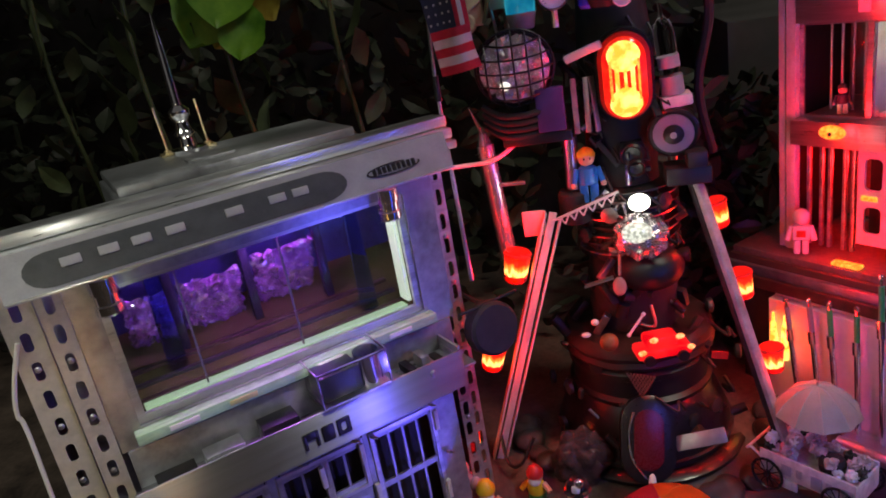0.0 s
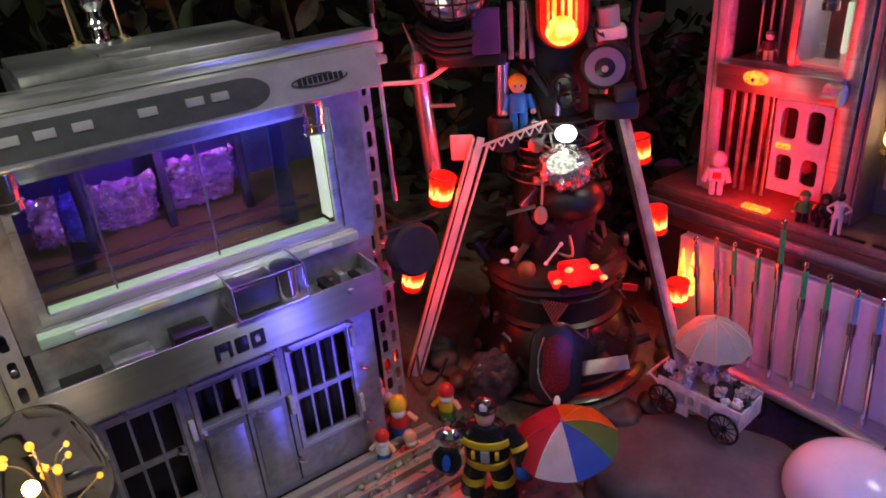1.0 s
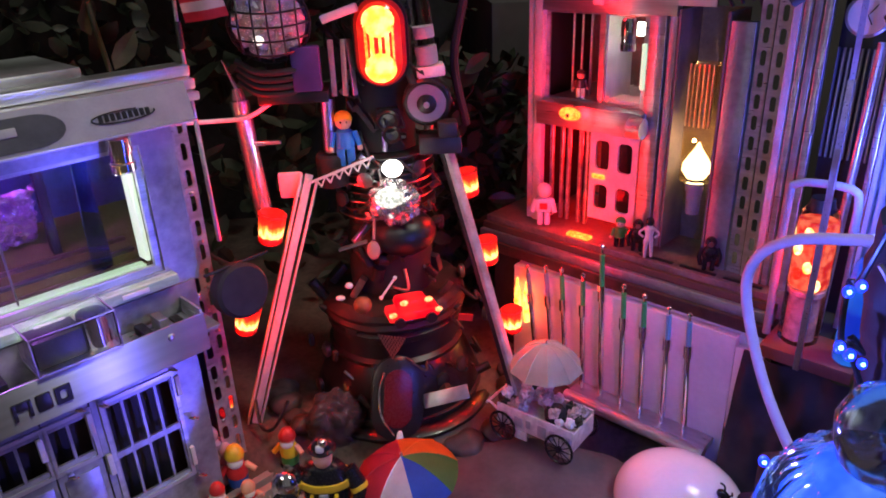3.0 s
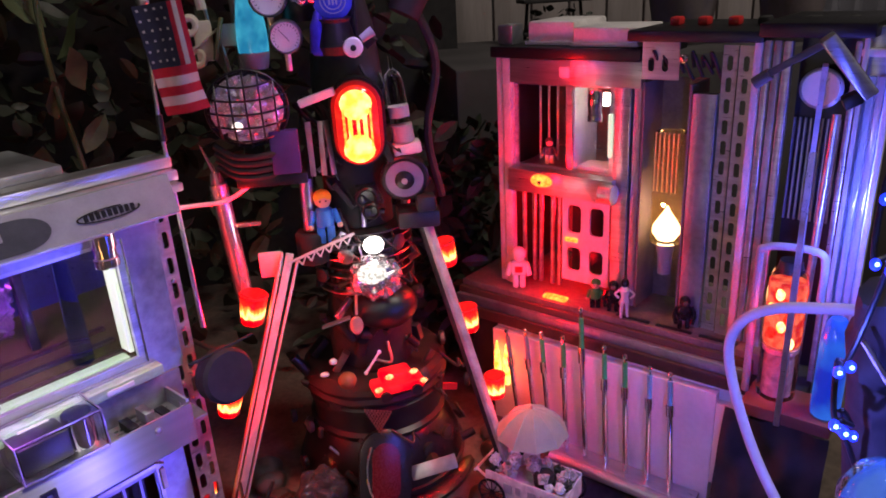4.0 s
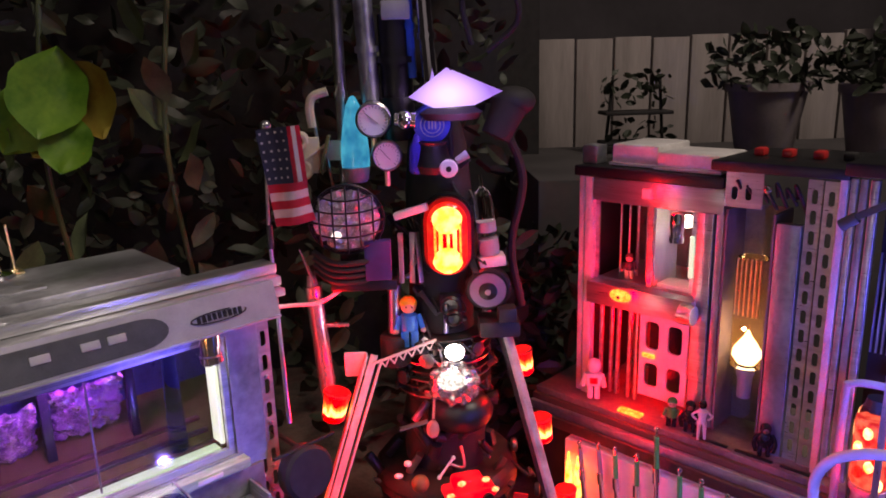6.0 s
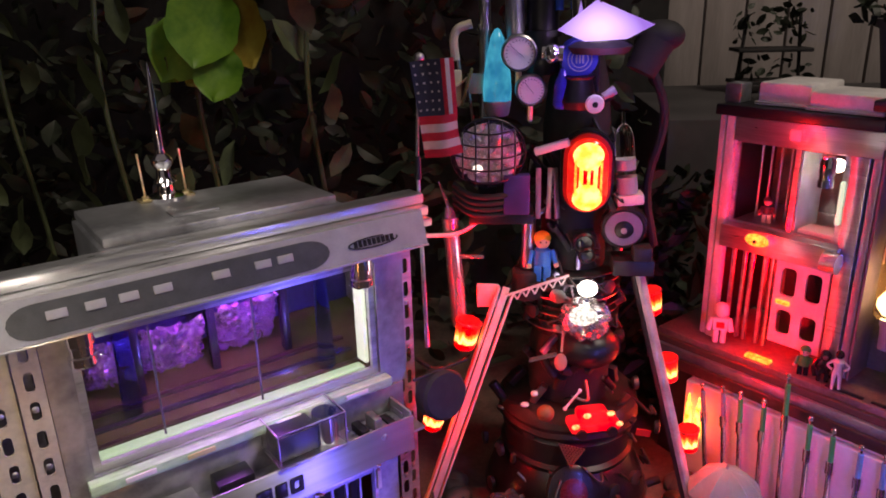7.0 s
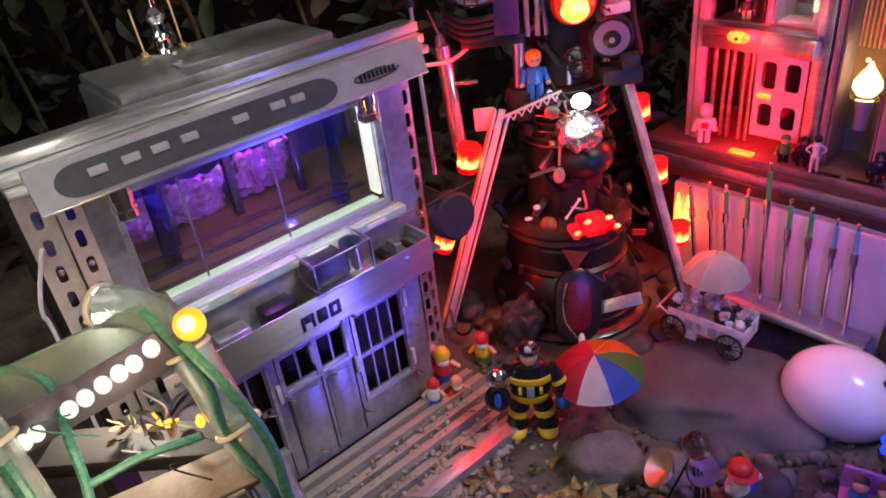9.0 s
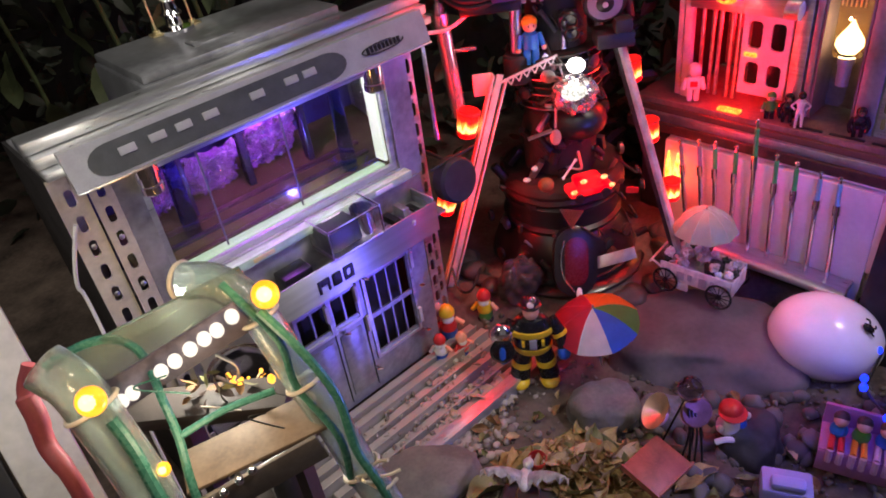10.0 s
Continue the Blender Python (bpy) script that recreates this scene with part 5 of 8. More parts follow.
# glowing folded paper shade
def lit_paper():
    """Paper lit by the bulb behind it: brightest near the bulb."""
    m = glow("lit violet paper", (0.5, 0.3, 1), 1.0)
    nt = m.node_tree
    b = nt.nodes["Principled BSDF"]
    tc, dist, mr, mix = nt.nodes.new("ShaderNodeTexCoord"), nt.nodes.new("ShaderNodeVectorMath"), nt.nodes.new("ShaderNodeMapRange"), nt.nodes.new("ShaderNodeMix")
    dist.operation = "DISTANCE"
    dist.inputs[1].default_value = (-0.004, -0.026, 0.018)
    nt.links.new(tc.outputs["Object"], dist.inputs[0])
    mr.inputs[1].default_value, mr.inputs[2].default_value = 0.008, 0.055
    nt.links.new(dist.outputs["Value"], mr.inputs[0])
    mix.data_type = "RGBA"
    mix.inputs[6].default_value, mix.inputs[7].default_value = (0.75, 0.55, 1.1, 1), (0.20, 0.11, 0.46, 1)
    nt.links.new(mr.outputs[0], mix.inputs[0])
    nt.links.new(mix.outputs[2], b.inputs["Emission Color"])
    return m



sh = thing("paper_shade_lamp", pose(0.368, 1.195, 0.762), "folded white paper shade lamp glowing violet", "lamp")
bm = N()
top = bm.verts.new((-0.004, 0.01, 0.050))
rim = [bm.verts.new(p) for p in ((-0.052, -0.005, 0.016), (-0.022, -0.04, 0.004), (0.026, -0.042, 0.006), (0.064, -0.004, 0.020), (0.046, 0.03, 0.022), (-0.02, 0.036, 0.018))]
for i in range(6):
    bm.faces.new((top, rim[i], rim[(i + 1) % 6]))
bmesh.ops.solidify(bm, geom=bm.faces[:], thickness=0.0012)
part("shade", bm, lit_paper(), sh)
part("bulb", ball(N(), (0.0, -0.008, 0.012), 0.010, (1.1, 0.9, 0.9), 16), glow("lilac white bulb", (0.9, 0.8, 1), 4), sh)
part("stem", cyl(N(), (0, 0.01, -0.06), (0, 0.01, 0.048), 0.003, None, 10), BLACK, sh)
part("skirt", lathe(N(), [(0.034, -0.012), (0.040, -0.004), (0.030, 0.002), (0.0, 0.004)], 24), BLACK_M, sh)
lamp("shade_glow", (0.372, 1.13, 0.755), VIOLET, 0.13, 0.01)
bm = N()
ball(bm, (0.455, 1.27, 0.765), 0.026, (1.2, 1, 0.8), 20)
cyl(bm, (0.43, 1.26, 0.72), (0.45, 1.265, 0.76), 0.02, 0.024, 18)
hose(bm, [(0.44, 1.27, 0.74), (0.47, 1.28, 0.66), (0.455, 1.29, 0.56), (0.47, 1.29, 0.47)], 0.006, 8, 6)
hose(bm, [(0.42, 1.26, 0.83), (0.46, 1.25, 0.87), (0.44, 1.24, 0.92), (0.39, 1.25, 0.90), (0.40, 1.26, 0.84)], 0.004, 8, 6)
solo("black_headset", bm, BLACK_M, Matrix(), "black rubber bulb with looping cables", "headset")

# regulator with blue valve
rv = thing("regulator", pose(0.344, 1.195, 0.744, 4, 0, 2), "black pressure regulator with a round blue knob", "regulator")
part("knob", lathe(N(), [(0.022, -0.03), (0.0235, -0.01), (0.0225, 0.004), (0.018, 0.006), (0, 0.005)], 32, pose(0, 0, 0, 90)), mat("blue knob plastic", (0.03, 0.05, 0.35), 0.35, 0, 0.2, 60, 0.05), rv, "blue knob")
bm = N()
for r in (0.010, 0.0145):
    hose(bm, [(r * math.cos(t), -0.0062, r * math.sin(t)) for t in [k * math.pi / 12 for k in range(25)]], 0.0007, 6, 1)
for x in (-0.005, -0.001, 0.003):
    box(bm, x, x + 0.002, -0.0068, -0.0052, -0.005, 0.005)
part("emblem", bm, GREY_PL, rv)
part("body", lathe(N(), [(0.020, -0.06), (0.024, -0.05), (0.020, -0.036), (0.017, -0.024), (0.02, -0.02)], 24), BLACK, rv)
part("side_fitting", cyl(N(), (-0.02, 0.0, 0.006), (-0.046, 0.002, 0.008), 0.011, 0.008, 18), CHROME, rv, "chrome side fitting")
part("side_fitting", ball(N(), (-0.034, -0.002, 0.007), 0.0125, (0.8, 1, 1), 14), CHROME, rv)
bm = N()
lathe(bm, [(0.006, 0), (0.0095, 0.004), (0.0095, 0.032), (0.006, 0.042), (0.004, 0.05)], 18)
solo("small_bottle", bm, mat("violet blue glass", (0.08, 0.06, 0.7), 0.12, 0, 0.2, 60, 0.03, trans=0.3), pose(0.322, 1.195, 0.683, 0, 4, 0), "small violet-blue glass bottle", "bottle")
wd = thing("white_dial", pose(0.362, 1.168, 0.692, 4, 0, 0), "small round white dial with a dark centre", "dial")
part("disc", lathe(N(), [(0.0105, -0.006), (0.0115, 0), (0.010, 0.003), (0, 0.003)], 28, pose(0, 0, 0, 90)), TOY_WHITE, wd)
part("centre", lathe(N(), [(0.0035, 0.002), (0.0035, 0.005), (0, 0.005)], 16, pose(0, 0, 0, 90)), BLACK, wd)
part("side_arm", cyl(N(), (0.010, 0.004, 0.008), (0.024, 0.006, 0.016), 0.0045, 0.006, 12), GREY_PL, wd)
part("mount", cyl(N(), (0, 0.0, 0), (0, 0.05, 0), 0.006, None, 12), BLACK, wd)

# corner pieces beside the flag: white tap and plate
vt = thing("tap_linkage", pose(0.200, 1.255, 0.668), "cream metal tap linkage with two round eyes", "tap")
CREAM = mat("cream enamel", (0.55, 0.5, 0.38), 0.4, 0, 0.15, 50, 0.06)
bm = N()
cyl(bm, (0.012, 0, -0.02), (0.002, 0, 0.05), 0.0022, None, 10)
cyl(bm, (-0.006, 0, 0.05), (-0.010, 0, 0.085), 0.0022, None, 10)
part("rod", bm, STEEL, vt)
bm = N()
hose(bm, [(-0.012, 0, 0.072), (-0.014, 0, 0.098), (-0.008, 0, 0.112), (0.010, 0, 0.118)], 0.006, 10, 6)
part("spout", bm, CREAM, vt)
bm = N()
for cx, cz in ((-0.029, 0.055), (-0.026, 0.017)):
    hose(bm, [(cx + 0.0080 * math.cos(t), -0.003, cz + 0.0090 * math.sin(t)) for t in [k * math.pi / 12 for k in range(25)]], 0.0046, 8, 1)
box(bm, -0.026, -0.004, -0.006, 0.0, 0.012, 0.060, 0.003)
part("eye_plate", bm, CREAM, vt, "two cream ring eyes")
bm = N()
slab(bm, (-0.034, -0.008, 0.024), (0.008, -0.008, 0.052), 0.006, 0.003, 0.001)
part("lever", bm, CREAM, vt)
bm = N()
slab(bm, (-0.004, -0.010, 0.014), (0.010, -0.010, 0.062), 0.015, 0.004, 0.001)
part("olive_tab", bm, mat("olive tape", (0.12, 0.13, 0.05), 0.6, 0, 0.2, 50, 0.1), vt)
part("block", box(N(), 0.004, 0.024, -0.002, 0.008, 0.028, 0.054, 0.001), CREAM, vt)

# syringe-like glass on the far side
sy = thing("glass_cylinder", pose(0.418, 1.225, 0.555, 0, -6, 0), "clear glass cylinder with white collars", "glass cylinder")
o = part("glass", lathe(N(), [(0.012, 0.03), (0.0125, 0.034), (0.0125, 0.085), (0.009, 0.098), (0.003, 0.104), (0.002, 0.12)], 20), GLASS, sy)
o.visible_shadow = False
part("collar", cyl(N(), (0, 0, 0.044), (0, 0, 0.058), 0.0132, None, 20), GREY_PL, sy)
part("collar", cyl(N(), (0, 0, 0.012), (0, 0, 0.034), 0.0140, None, 20), GREY_PL, sy)
part("foot", box(N(), -0.016, 0.020, -0.014, 0.014, -0.004, 0.011, 0.003), PAINT_W, sy)

# boxes under the caged lamp
bm = N()
box(bm, 0.206, 0.292, 1.19, 1.25, 0.532, 0.546, 0.002)
solo("black_tray", bm, BLACK, Matrix(), "black tray with a blue edge under the lamp", "tray")
bm = N()
box(bm, 0.252, 0.286, 1.185, 1.20, 0.547, 0.600, 0.002)
solo("violet_box", bm, mat("violet card", (0.05, 0.03, 0.16), 0.6, 0, 0.2, 40, 0.1), Matrix(), "small dark violet box", "box")
for x, t in ((0.298, 0), (0.312, 3), (0.324, -8)):
    bm = N()
    slab(bm, (x, 1.21, 0.535), (x + 0.004 * t / 8, 1.215, 0.603), 0.007, 0.003, 0.0005)
    solo("metal_bracket", bm, ALU_DULL, Matrix(), "grey sheet metal bracket on the tower", "bracket", "metal brackets")
bm = N()
slab(bm, (0.292, 1.198, 0.628), (0.335, 1.19, 0.642), 0.012, 0.010, 0.002)
solo("white_block", bm, TOY_WHITE, Matrix(), "white plastic block with a red end", "block")
bm = N()
cyl(bm, (0.285, 1.225, 0.46), (0.287, 1.225, 0.53), 0.009, None, 18)
solo("steel_cup", bm, STEEL, Matrix(), "slim steel cup on the tower", "cup")
bm = N()
lathe(bm, [(0.019, 0), (0.021, 0.004), (0.021, 0.04), (0.018, 0.044)], 20, pose(0.285, 1.225, 0.415))
solo("black_cup", bm, BLACK_M, Matrix(), "dull black cup on the tower", "cup")
for k, (x, z, r) in enumerate(((0.362, 0.498, 0.014), (0.366, 0.48, 0.011))):
    part_ob = thing("lens_unit", pose(x, 1.215, z, 6), "small dark camera lens unit", "lens", "lens units")
    part("barrel", lathe(N(), [(r, -0.012), (r * 1.1, 0), (r * 0.9, 0.003), (r * 0.7, -0.001), (0, -0.003)], 24, pose(0, 0, 0, 90)), BLACK, part_ob)
    part("mount", box(N(), -r, r, 0.01, 0.04, -r, r, 0.002), BLACK_M, part_ob)
# small finds on the brown collar
SMALL = [("spoon", "pale wooden spoon leaning on the core", lambda b: (ball(b, (0.332, 1.18, 0.335), 0.009, (1, 0.5, 1.5), 14), cyl(b, (0.333, 1.185, 0.348), (0.338, 1.2, 0.40), 0.002, None, 8)), TOY_SKIN),
         ("small_ball", "small brown acorn-like ball", lambda b: ball(b, (0.312, 1.165, 0.262), 0.0125, (1, 1, 0.95), 16), mat("acorn brown", (0.25, 0.1, 0.04), 0.5, 0, 0.3, 60, 0.15)),
         ("bone_stick", "thin pale bone-shaped stick", lambda b: (cyl(b, (0.338, 1.155, 0.276), (0.358, 1.16, 0.302), 0.0018, None, 8), ball(b, (0.338, 1.155, 0.276), 0.003, (1, 1, 1), 8), ball(b, (0.358, 1.16, 0.302), 0.003, (1, 1, 1), 8)), TOY_WHITE),
         ("white_pebble", "small white rounded pebble", lambda b: ball(b, (0.296, 1.17, 0.29), 0.0055, (1, 1, 0.8), 10), TOY_WHITE),
         ("white_pebble", "small white rounded pebble", lambda b: ball(b, (0.283, 1.17, 0.272), 0.005, (1.3, 1, 0.7), 10), TOY_WHITE),
         ("label_plate", "small pale metal label plate", lambda b: slab(b, (0.288, 1.165, 0.345), (0.325, 1.165, 0.355), 0.009, 0.002), ALU),
         ("black_helmet", "rounded black plastic cover", lambda b: ball(b, (0.372, 1.215, 0.345), 0.042, (1.1, 1, 0.75), 24), BLACK),
         ("red_tag", "small red plastic tag", lambda b: slab(b, (0.442, 1.18, 0.226), (0.462, 1.18, 0.223), 0.003, 0.010), TOY_RED)]
for nm, lab, fn, mt in SMALL:
    bm = N()
    fn(bm)
    solo(nm, bm, mt, Matrix(), lab, nm.replace("_", " "))
# perforated cone and steel plate on the foot
bm = N()
for i in range(9):
    for j in range(9 - i):
        box(bm, 0.330 + 0.0042 * i + 0.002 * j, 0.333 + 0.0042 * i + 0.002 * j, 1.146, 1.148, 0.222 - 0.0045 * j - 0.001 * i, 0.2252 - 0.0045 * j - 0.001 * i)
solo("wire_gauze", bm, STEEL, Matrix(), "scrap of fine steel gauze", "gauze", kind="stuff")
bm = N()
box(bm, -0.033, 0.033, -0.002, 0.002, -0.010, 0.010, 0.001)
solo("steel_plate", bm, ALU_DULL, pose(0.418, 1.140, 0.122, -38, -14, -4), "plain brushed steel plate leaning on the black foot", "plate")
mr = thing("oval_mirror", pose(0.350, 1.136, 0.128, -28, 8, 4), "black oval shell with a painted red reflection and a bright rim", "shell")
part("shell", oval(N(), 0.036, 0.058, -0.006, 0.008, 16, 0.003), GLOSS, mr)
# Red patch paints a reflection onto the glossy black shell.
part("inlay", oval(N(), 0.0195, 0.040, -0.0105, -0.0092, 16, 0.001), mat("dark red reflection colour", (0.11, 0.006, 0.010), 0.25, 0, 0.2, 50, 0.05), mr, "dark red patch painted as a reflection")
bm = N()
hose(bm, [(-0.020, -0.011, 0.036), (-0.0265, -0.011, 0.008), (-0.022, -0.011, -0.024), (-0.004, -0.011, -0.050)], 0.0016, 8, 6)
part("bright_rim", bm, CHROME, mr)
part("white_tip", ball(N(), (0.004, -0.010, -0.054), 0.0075, (0.7, 0.5, 1.5), 10), TOY_WHITE, mr)
# rubble of dark cloth and stones beside the foot
DARKSTONE = mat("very dark stone", (0.045, 0.038, 0.036), 0.55, 0, 0.5, 40, 0.5)
random.seed(5)
for k in range(16):
    bm = N()
    r = random.uniform(0.012, 0.03)
    bmesh.ops.create_icosphere(bm, subdivisions=3, radius=r)
    for v in bm.verts:
        v.co *= 1 + 0.35 * noise.noise(v.co * 40 + Vector((k * 7, 0, 0)))
        v.co.z *= 0.7
    a = random.uniform(math.pi * 0.95, math.pi * 2.05)
    x, y = TX + 0.185 * math.cos(a), TY + 0.165 * math.sin(a)
    solo("rubble_stone", bm, DARKSTONE if k % 3 else BROWN, pose(x, y, gz(x, y) + r * 0.2, 0, 0, k * 50), "rough dark stone at the foot of the tower", "stone", "stones round the tower")
bm = N()
bmesh.ops.create_icosphere(bm, subdivisions=5, radius=1)
for v in bm.verts:
    p = v.co.copy()
    crease = abs(noise.noise(p * 1.5)) + 0.35 * abs(noise.noise(p * 3.5 + Vector((3, 1, 0))))
    w = 0.80 + 0.45 * crease
    v.co = (0.046 * p.x * w, 0.032 * p.y * w, 0.070 * p.z * w)
solo("plastic_wrap", bm, mat("crumpled smoky plastic", (0.16, 0.10, 0.10), 0.12, 0.0, 0.5, 40, 0.1, trans=0.6, ior=1.3), pose(0.258, 1.150, 0.085, 0, 8, 15) @ Matrix.Diagonal((0.85, 0.8, 0.75, 1)), "crumpled smoky plastic wrap by the tower foot", "plastic wrap")
bm = N()
hose(bm, [(0.145, 1.18, 0.11), (0.155, 1.15, 0.085), (0.175, 1.14, 0.09), (0.195, 1.16, 0.12)], 0.0025, 8, 8)
solo("black_cable", bm, BLACK, Matrix(), "short loop of black cable", "cable")
# dark clutter built into the tower
random.seed(77)
for k in range(70):
    a = math.pi * random.uniform(0.95, 2.05)
    z = random.uniform(0.10, 0.47)
    r = (0.125 if z < 0.2 else 0.095 if z < 0.25 else 0.068) * random.uniform(0.85, 1.08)
    p = Vector((r * math.cos(a), r * math.sin(a), z - 0.05))
    q = p + Vector((random.uniform(-1, 1), random.uniform(-0.5, 0.3), random.uniform(-1, 1))).normalized() * random.uniform(0.012, 0.035)
    bm = N()
    t = k % 4
    if t == 0:
        slab(bm, p, q, random.uniform(0.006, 0.018), random.uniform(0.004, 0.012), 0.001)
    elif t == 1:
        cyl(bm, p, q, random.uniform(0.003, 0.009), None, 14)
    elif t == 2:
        hose(bm, [p, (p + q) / 2 + Vector((0.012, -0.012, -0.012)), q, q + Vector((0.01, 0.01, -0.02))], random.uniform(0.0015, 0.003), 8, 5)
    else:
        lathe(bm, [(0.004, 0), (0.010, 0.002), (0.011, 0.008), (0.006, 0.010)], 16, Matrix.Translation(p) @ pose(0, 0, 0, 90, 0, math.degrees(a) + 90))
    part("fitting", bm, random.choice((BLACK, DARKP, BLACK_M, BROWN, STEEL, DARKP, BLACK)), base)
# clips, pipes and knobs on the upper column
for k in range(46):
    a = math.pi * random.uniform(1.0, 2.0)
    z = random.uniform(0.42, 0.70)
    r = 0.050 * random.uniform(0.9, 1.25)
    p = Vector((r * math.cos(a), r * math.sin(a), z - 0.05))
    q = p + Vector((random.uniform(-0.6, 0.6), random.uniform(-0.3, 0.1), random.uniform(-1, 1))).normalized() * random.uniform(0.015, 0.045)
    if k % 3 == 0:
        bm = slab(N(), p, q, random.uniform(0.005, 0.012), random.uniform(0.004, 0.008), 0.001)
    elif k % 3 == 1:
        bm = cyl(N(), p, q, random.uniform(0.002, 0.006), None, 12)
    else:
        bm = hose(N(), [p, (p + q) / 2 + Vector((0.010, -0.010, -0.010)), q, q + Vector((0.012, 0.010, -0.03))], random.uniform(0.0012, 0.0024), 8, 5)
    part("fitting", bm, (BLACK, STEEL, DARKP, BLACK_M, GLOSS, DARKP)[k % 6], base)
# two lit orange strips behind the poles
for x in (0.018, 0.036):
    bm = N()
    hose(bm, [(x + 0.006, -0.071, 0.150), (x + 0.0065, -0.071, 0.175), (x + 0.0055, -0.071, 0.200), (x + 0.006, -0.071, 0.222)], [0.0048, 0.0055, 0.0045, 0.0025, 0.001], 10, 6)
    solo("strip_lamp", bm, glow("orange strip", (1, 0.22, 0.02), 2.4, (1, 0.6, 0.12), 90), MR, "upright orange glowing taper lamp", "lamp", "orange strip lamps")
lamp("strip_glow", tuple(MR @ Vector((0.03, -0.09, 0.19))), (1, 0.012, 0.008), 0.2, 0.01)
lamp("beam_glow", tuple(MR @ Vector((0.074, -0.055, 0.475))), RED, 0.55, 0.008)
lamp("roof_beam_glow", tuple(MR @ Vector((0.102, -0.045, 0.628))), RED, 0.16, 0.006)
lamp("deck_glow", tuple(MR @ Vector((0.098, -0.030, 0.325))), RED, 0.3, 0.008)
lamp("lower_room_glow", tuple(MR @ Vector((0.085, 0.060, 0.42))), RED, 0.6, 0.01)
lamp("upper_room_glow", tuple(MR @ Vector((0.150, 0.030, 0.59))), (1, 0.95, 0.75), 0.05, 0.01)
lamp("lantern_glow", tuple(MR @ Vector((0.248, 0.010, 0.458))), WARM, 0.06, 0.002)
lamp("bottle_glow", tuple(MR @ Vector((0.425, -0.095, 0.36))), RED, 0.16, 0.004)
lamp("room_glow", tuple(ML @ Vector((-0.21, 0.105, 0.536))), (0.55, 0.10, 1), 1.0, 0.003)
# Fill lamp added out of sight above the window, to light its floor.
lamp("window_fill_glow", tuple(ML @ Vector((-0.085, 0.090, 0.535))), (0.75, 1, 0.6), 0.09, 0.004)
lamp("window_spot_glow", tuple(ML @ Vector((-0.345, 0.045, 0.490))), (0.8, 1, 0.75), 0.03, 0.0012)
lamp("window_spot_glow", tuple(ML @ Vector((-0.062, 0.045, 0.490))), (0.8, 1, 0.75), 0.02, 0.0012)


# ---- figures and finds on the ground ----
def fireman(m):
    Y, K = TOY_YEL, TOY_BLACK
    pcs = []
    for s in (-1, 1):
        pcs += [(lambda b, s=s: ball(b, (0.026 * s, -0.006, 0.009), 0.0175, (1.0, 1.3, 0.6), 16), Y),
                (lambda b, s=s: cyl(b, (0.026 * s, 0, 0.013), (0.021 * s, 0, 0.045), 0.0178, 0.0165, 18), K),
                (lambda b, s=s: cyl(b, (0.0215 * s, 0, 0.041), (0.020 * s, 0, 0.052), 0.0182, 0.0174, 18), Y),
                (lambda b, s=s: cyl(b, (0.020 * s, 0, 0.051), (0.013 * s, 0, 0.080), 0.0168, 0.0152, 18), K),
                (lambda b, s=s: cyl(b, (0.032 * s, 0, 0.128), (0.045 * s, -0.006, 0.106), 0.0105, 0.0115, 16), K),
                (lambda b, s=s: cyl(b, (0.0445 * s, -0.006, 0.107), (0.047 * s, -0.008, 0.102), 0.0128, 0.0128, 16), Y),
                (lambda b, s=s: cyl(b, (0.047 * s, -0.008, 0.102), (0.050 * s, -0.016, 0.083), 0.0115, 0.0095, 16), K),
                (lambda b, s=s: ball(b, (0.051 * s, -0.020, 0.075), 0.0115, (1, 1, 1.1), 14), TOY_BLUE)]
    pcs += [(lambda b: lathe(b, [(0.026, 0.071), (0.0305, 0.078), (0.031, 0.084)], 20, pose(0, 0, 0) @ Matrix.Diagonal((1.1, 0.75, 1, 1))), Y),
            (lambda b: lathe(b, [(0.029, 0.084), (0.031, 0.108), (0.033, 0.118), (0.022, 0.136), (0.012, 0.140)], 20, Matrix.Diagonal((1.1, 0.72, 1, 1))), K),
            (lambda b: lathe(b, [(0.0335, 0.109), (0.0352, 0.113), (0.034, 0.1195), (0.030, 0.120)], 20, Matrix.Diagonal((1.1, 0.74, 1, 1))), Y),
            (lambda b: box(b, -0.006, 0.006, -0.027, -0.022, 0.090, 0.108, 0.001), GREY_PL),
            (lambda b: box(b, -0.019, -0.014, -0.027, -0.020, 0.096, 0.106, 0.001), Y),
            (lambda b: box(b, 0.014, 0.019, -0.027, -0.020, 0.096, 0.106, 0.001), Y),
            (lambda b: ball(b, (0, -0.004, 0.150), 0.0135, (1, 1, 1.15), 18), TOY_SKIN),
            (lambda b: ball(b, (0, 0.003, 0.160), 0.0150, (1.05, 1.1, 0.8), 18), K),
            (lambda b: lathe(b, [(0.0175, 0.158), (0.0185, 0.160), (0.014, 0.162)], 20), K),
            (lambda b: box(b, -0.0055, 0.0055, -0.017, -0.012, 0.163, 0.174, 0.003), TOY_WHITE),
            (lambda b: ball(b, (0.004, -0.010, 0.174), 0.0065, (1, 1, 1), 12), CHROME),
            (lambda b: ball(b, (-0.050, -0.016, 0.116), 0.021, (1, 0.7, 1), 18), CHROME),
            (lambda b: lathe(b, [(0.020, 0), (0.021, 0.005), (0.016, 0.008), (0, 0.006)], 20, pose(-0.052, -0.028, 0.096, 80)), K),
            (lambda b: lathe(b, [(0.009, 0), (0.009, 0.010), (0, 0.011)], 18, pose(-0.052, -0.032, 0.096, 80) @ Matrix.Diagonal((0.6, 1.1, 1, 1))), TOY_BLUE)]
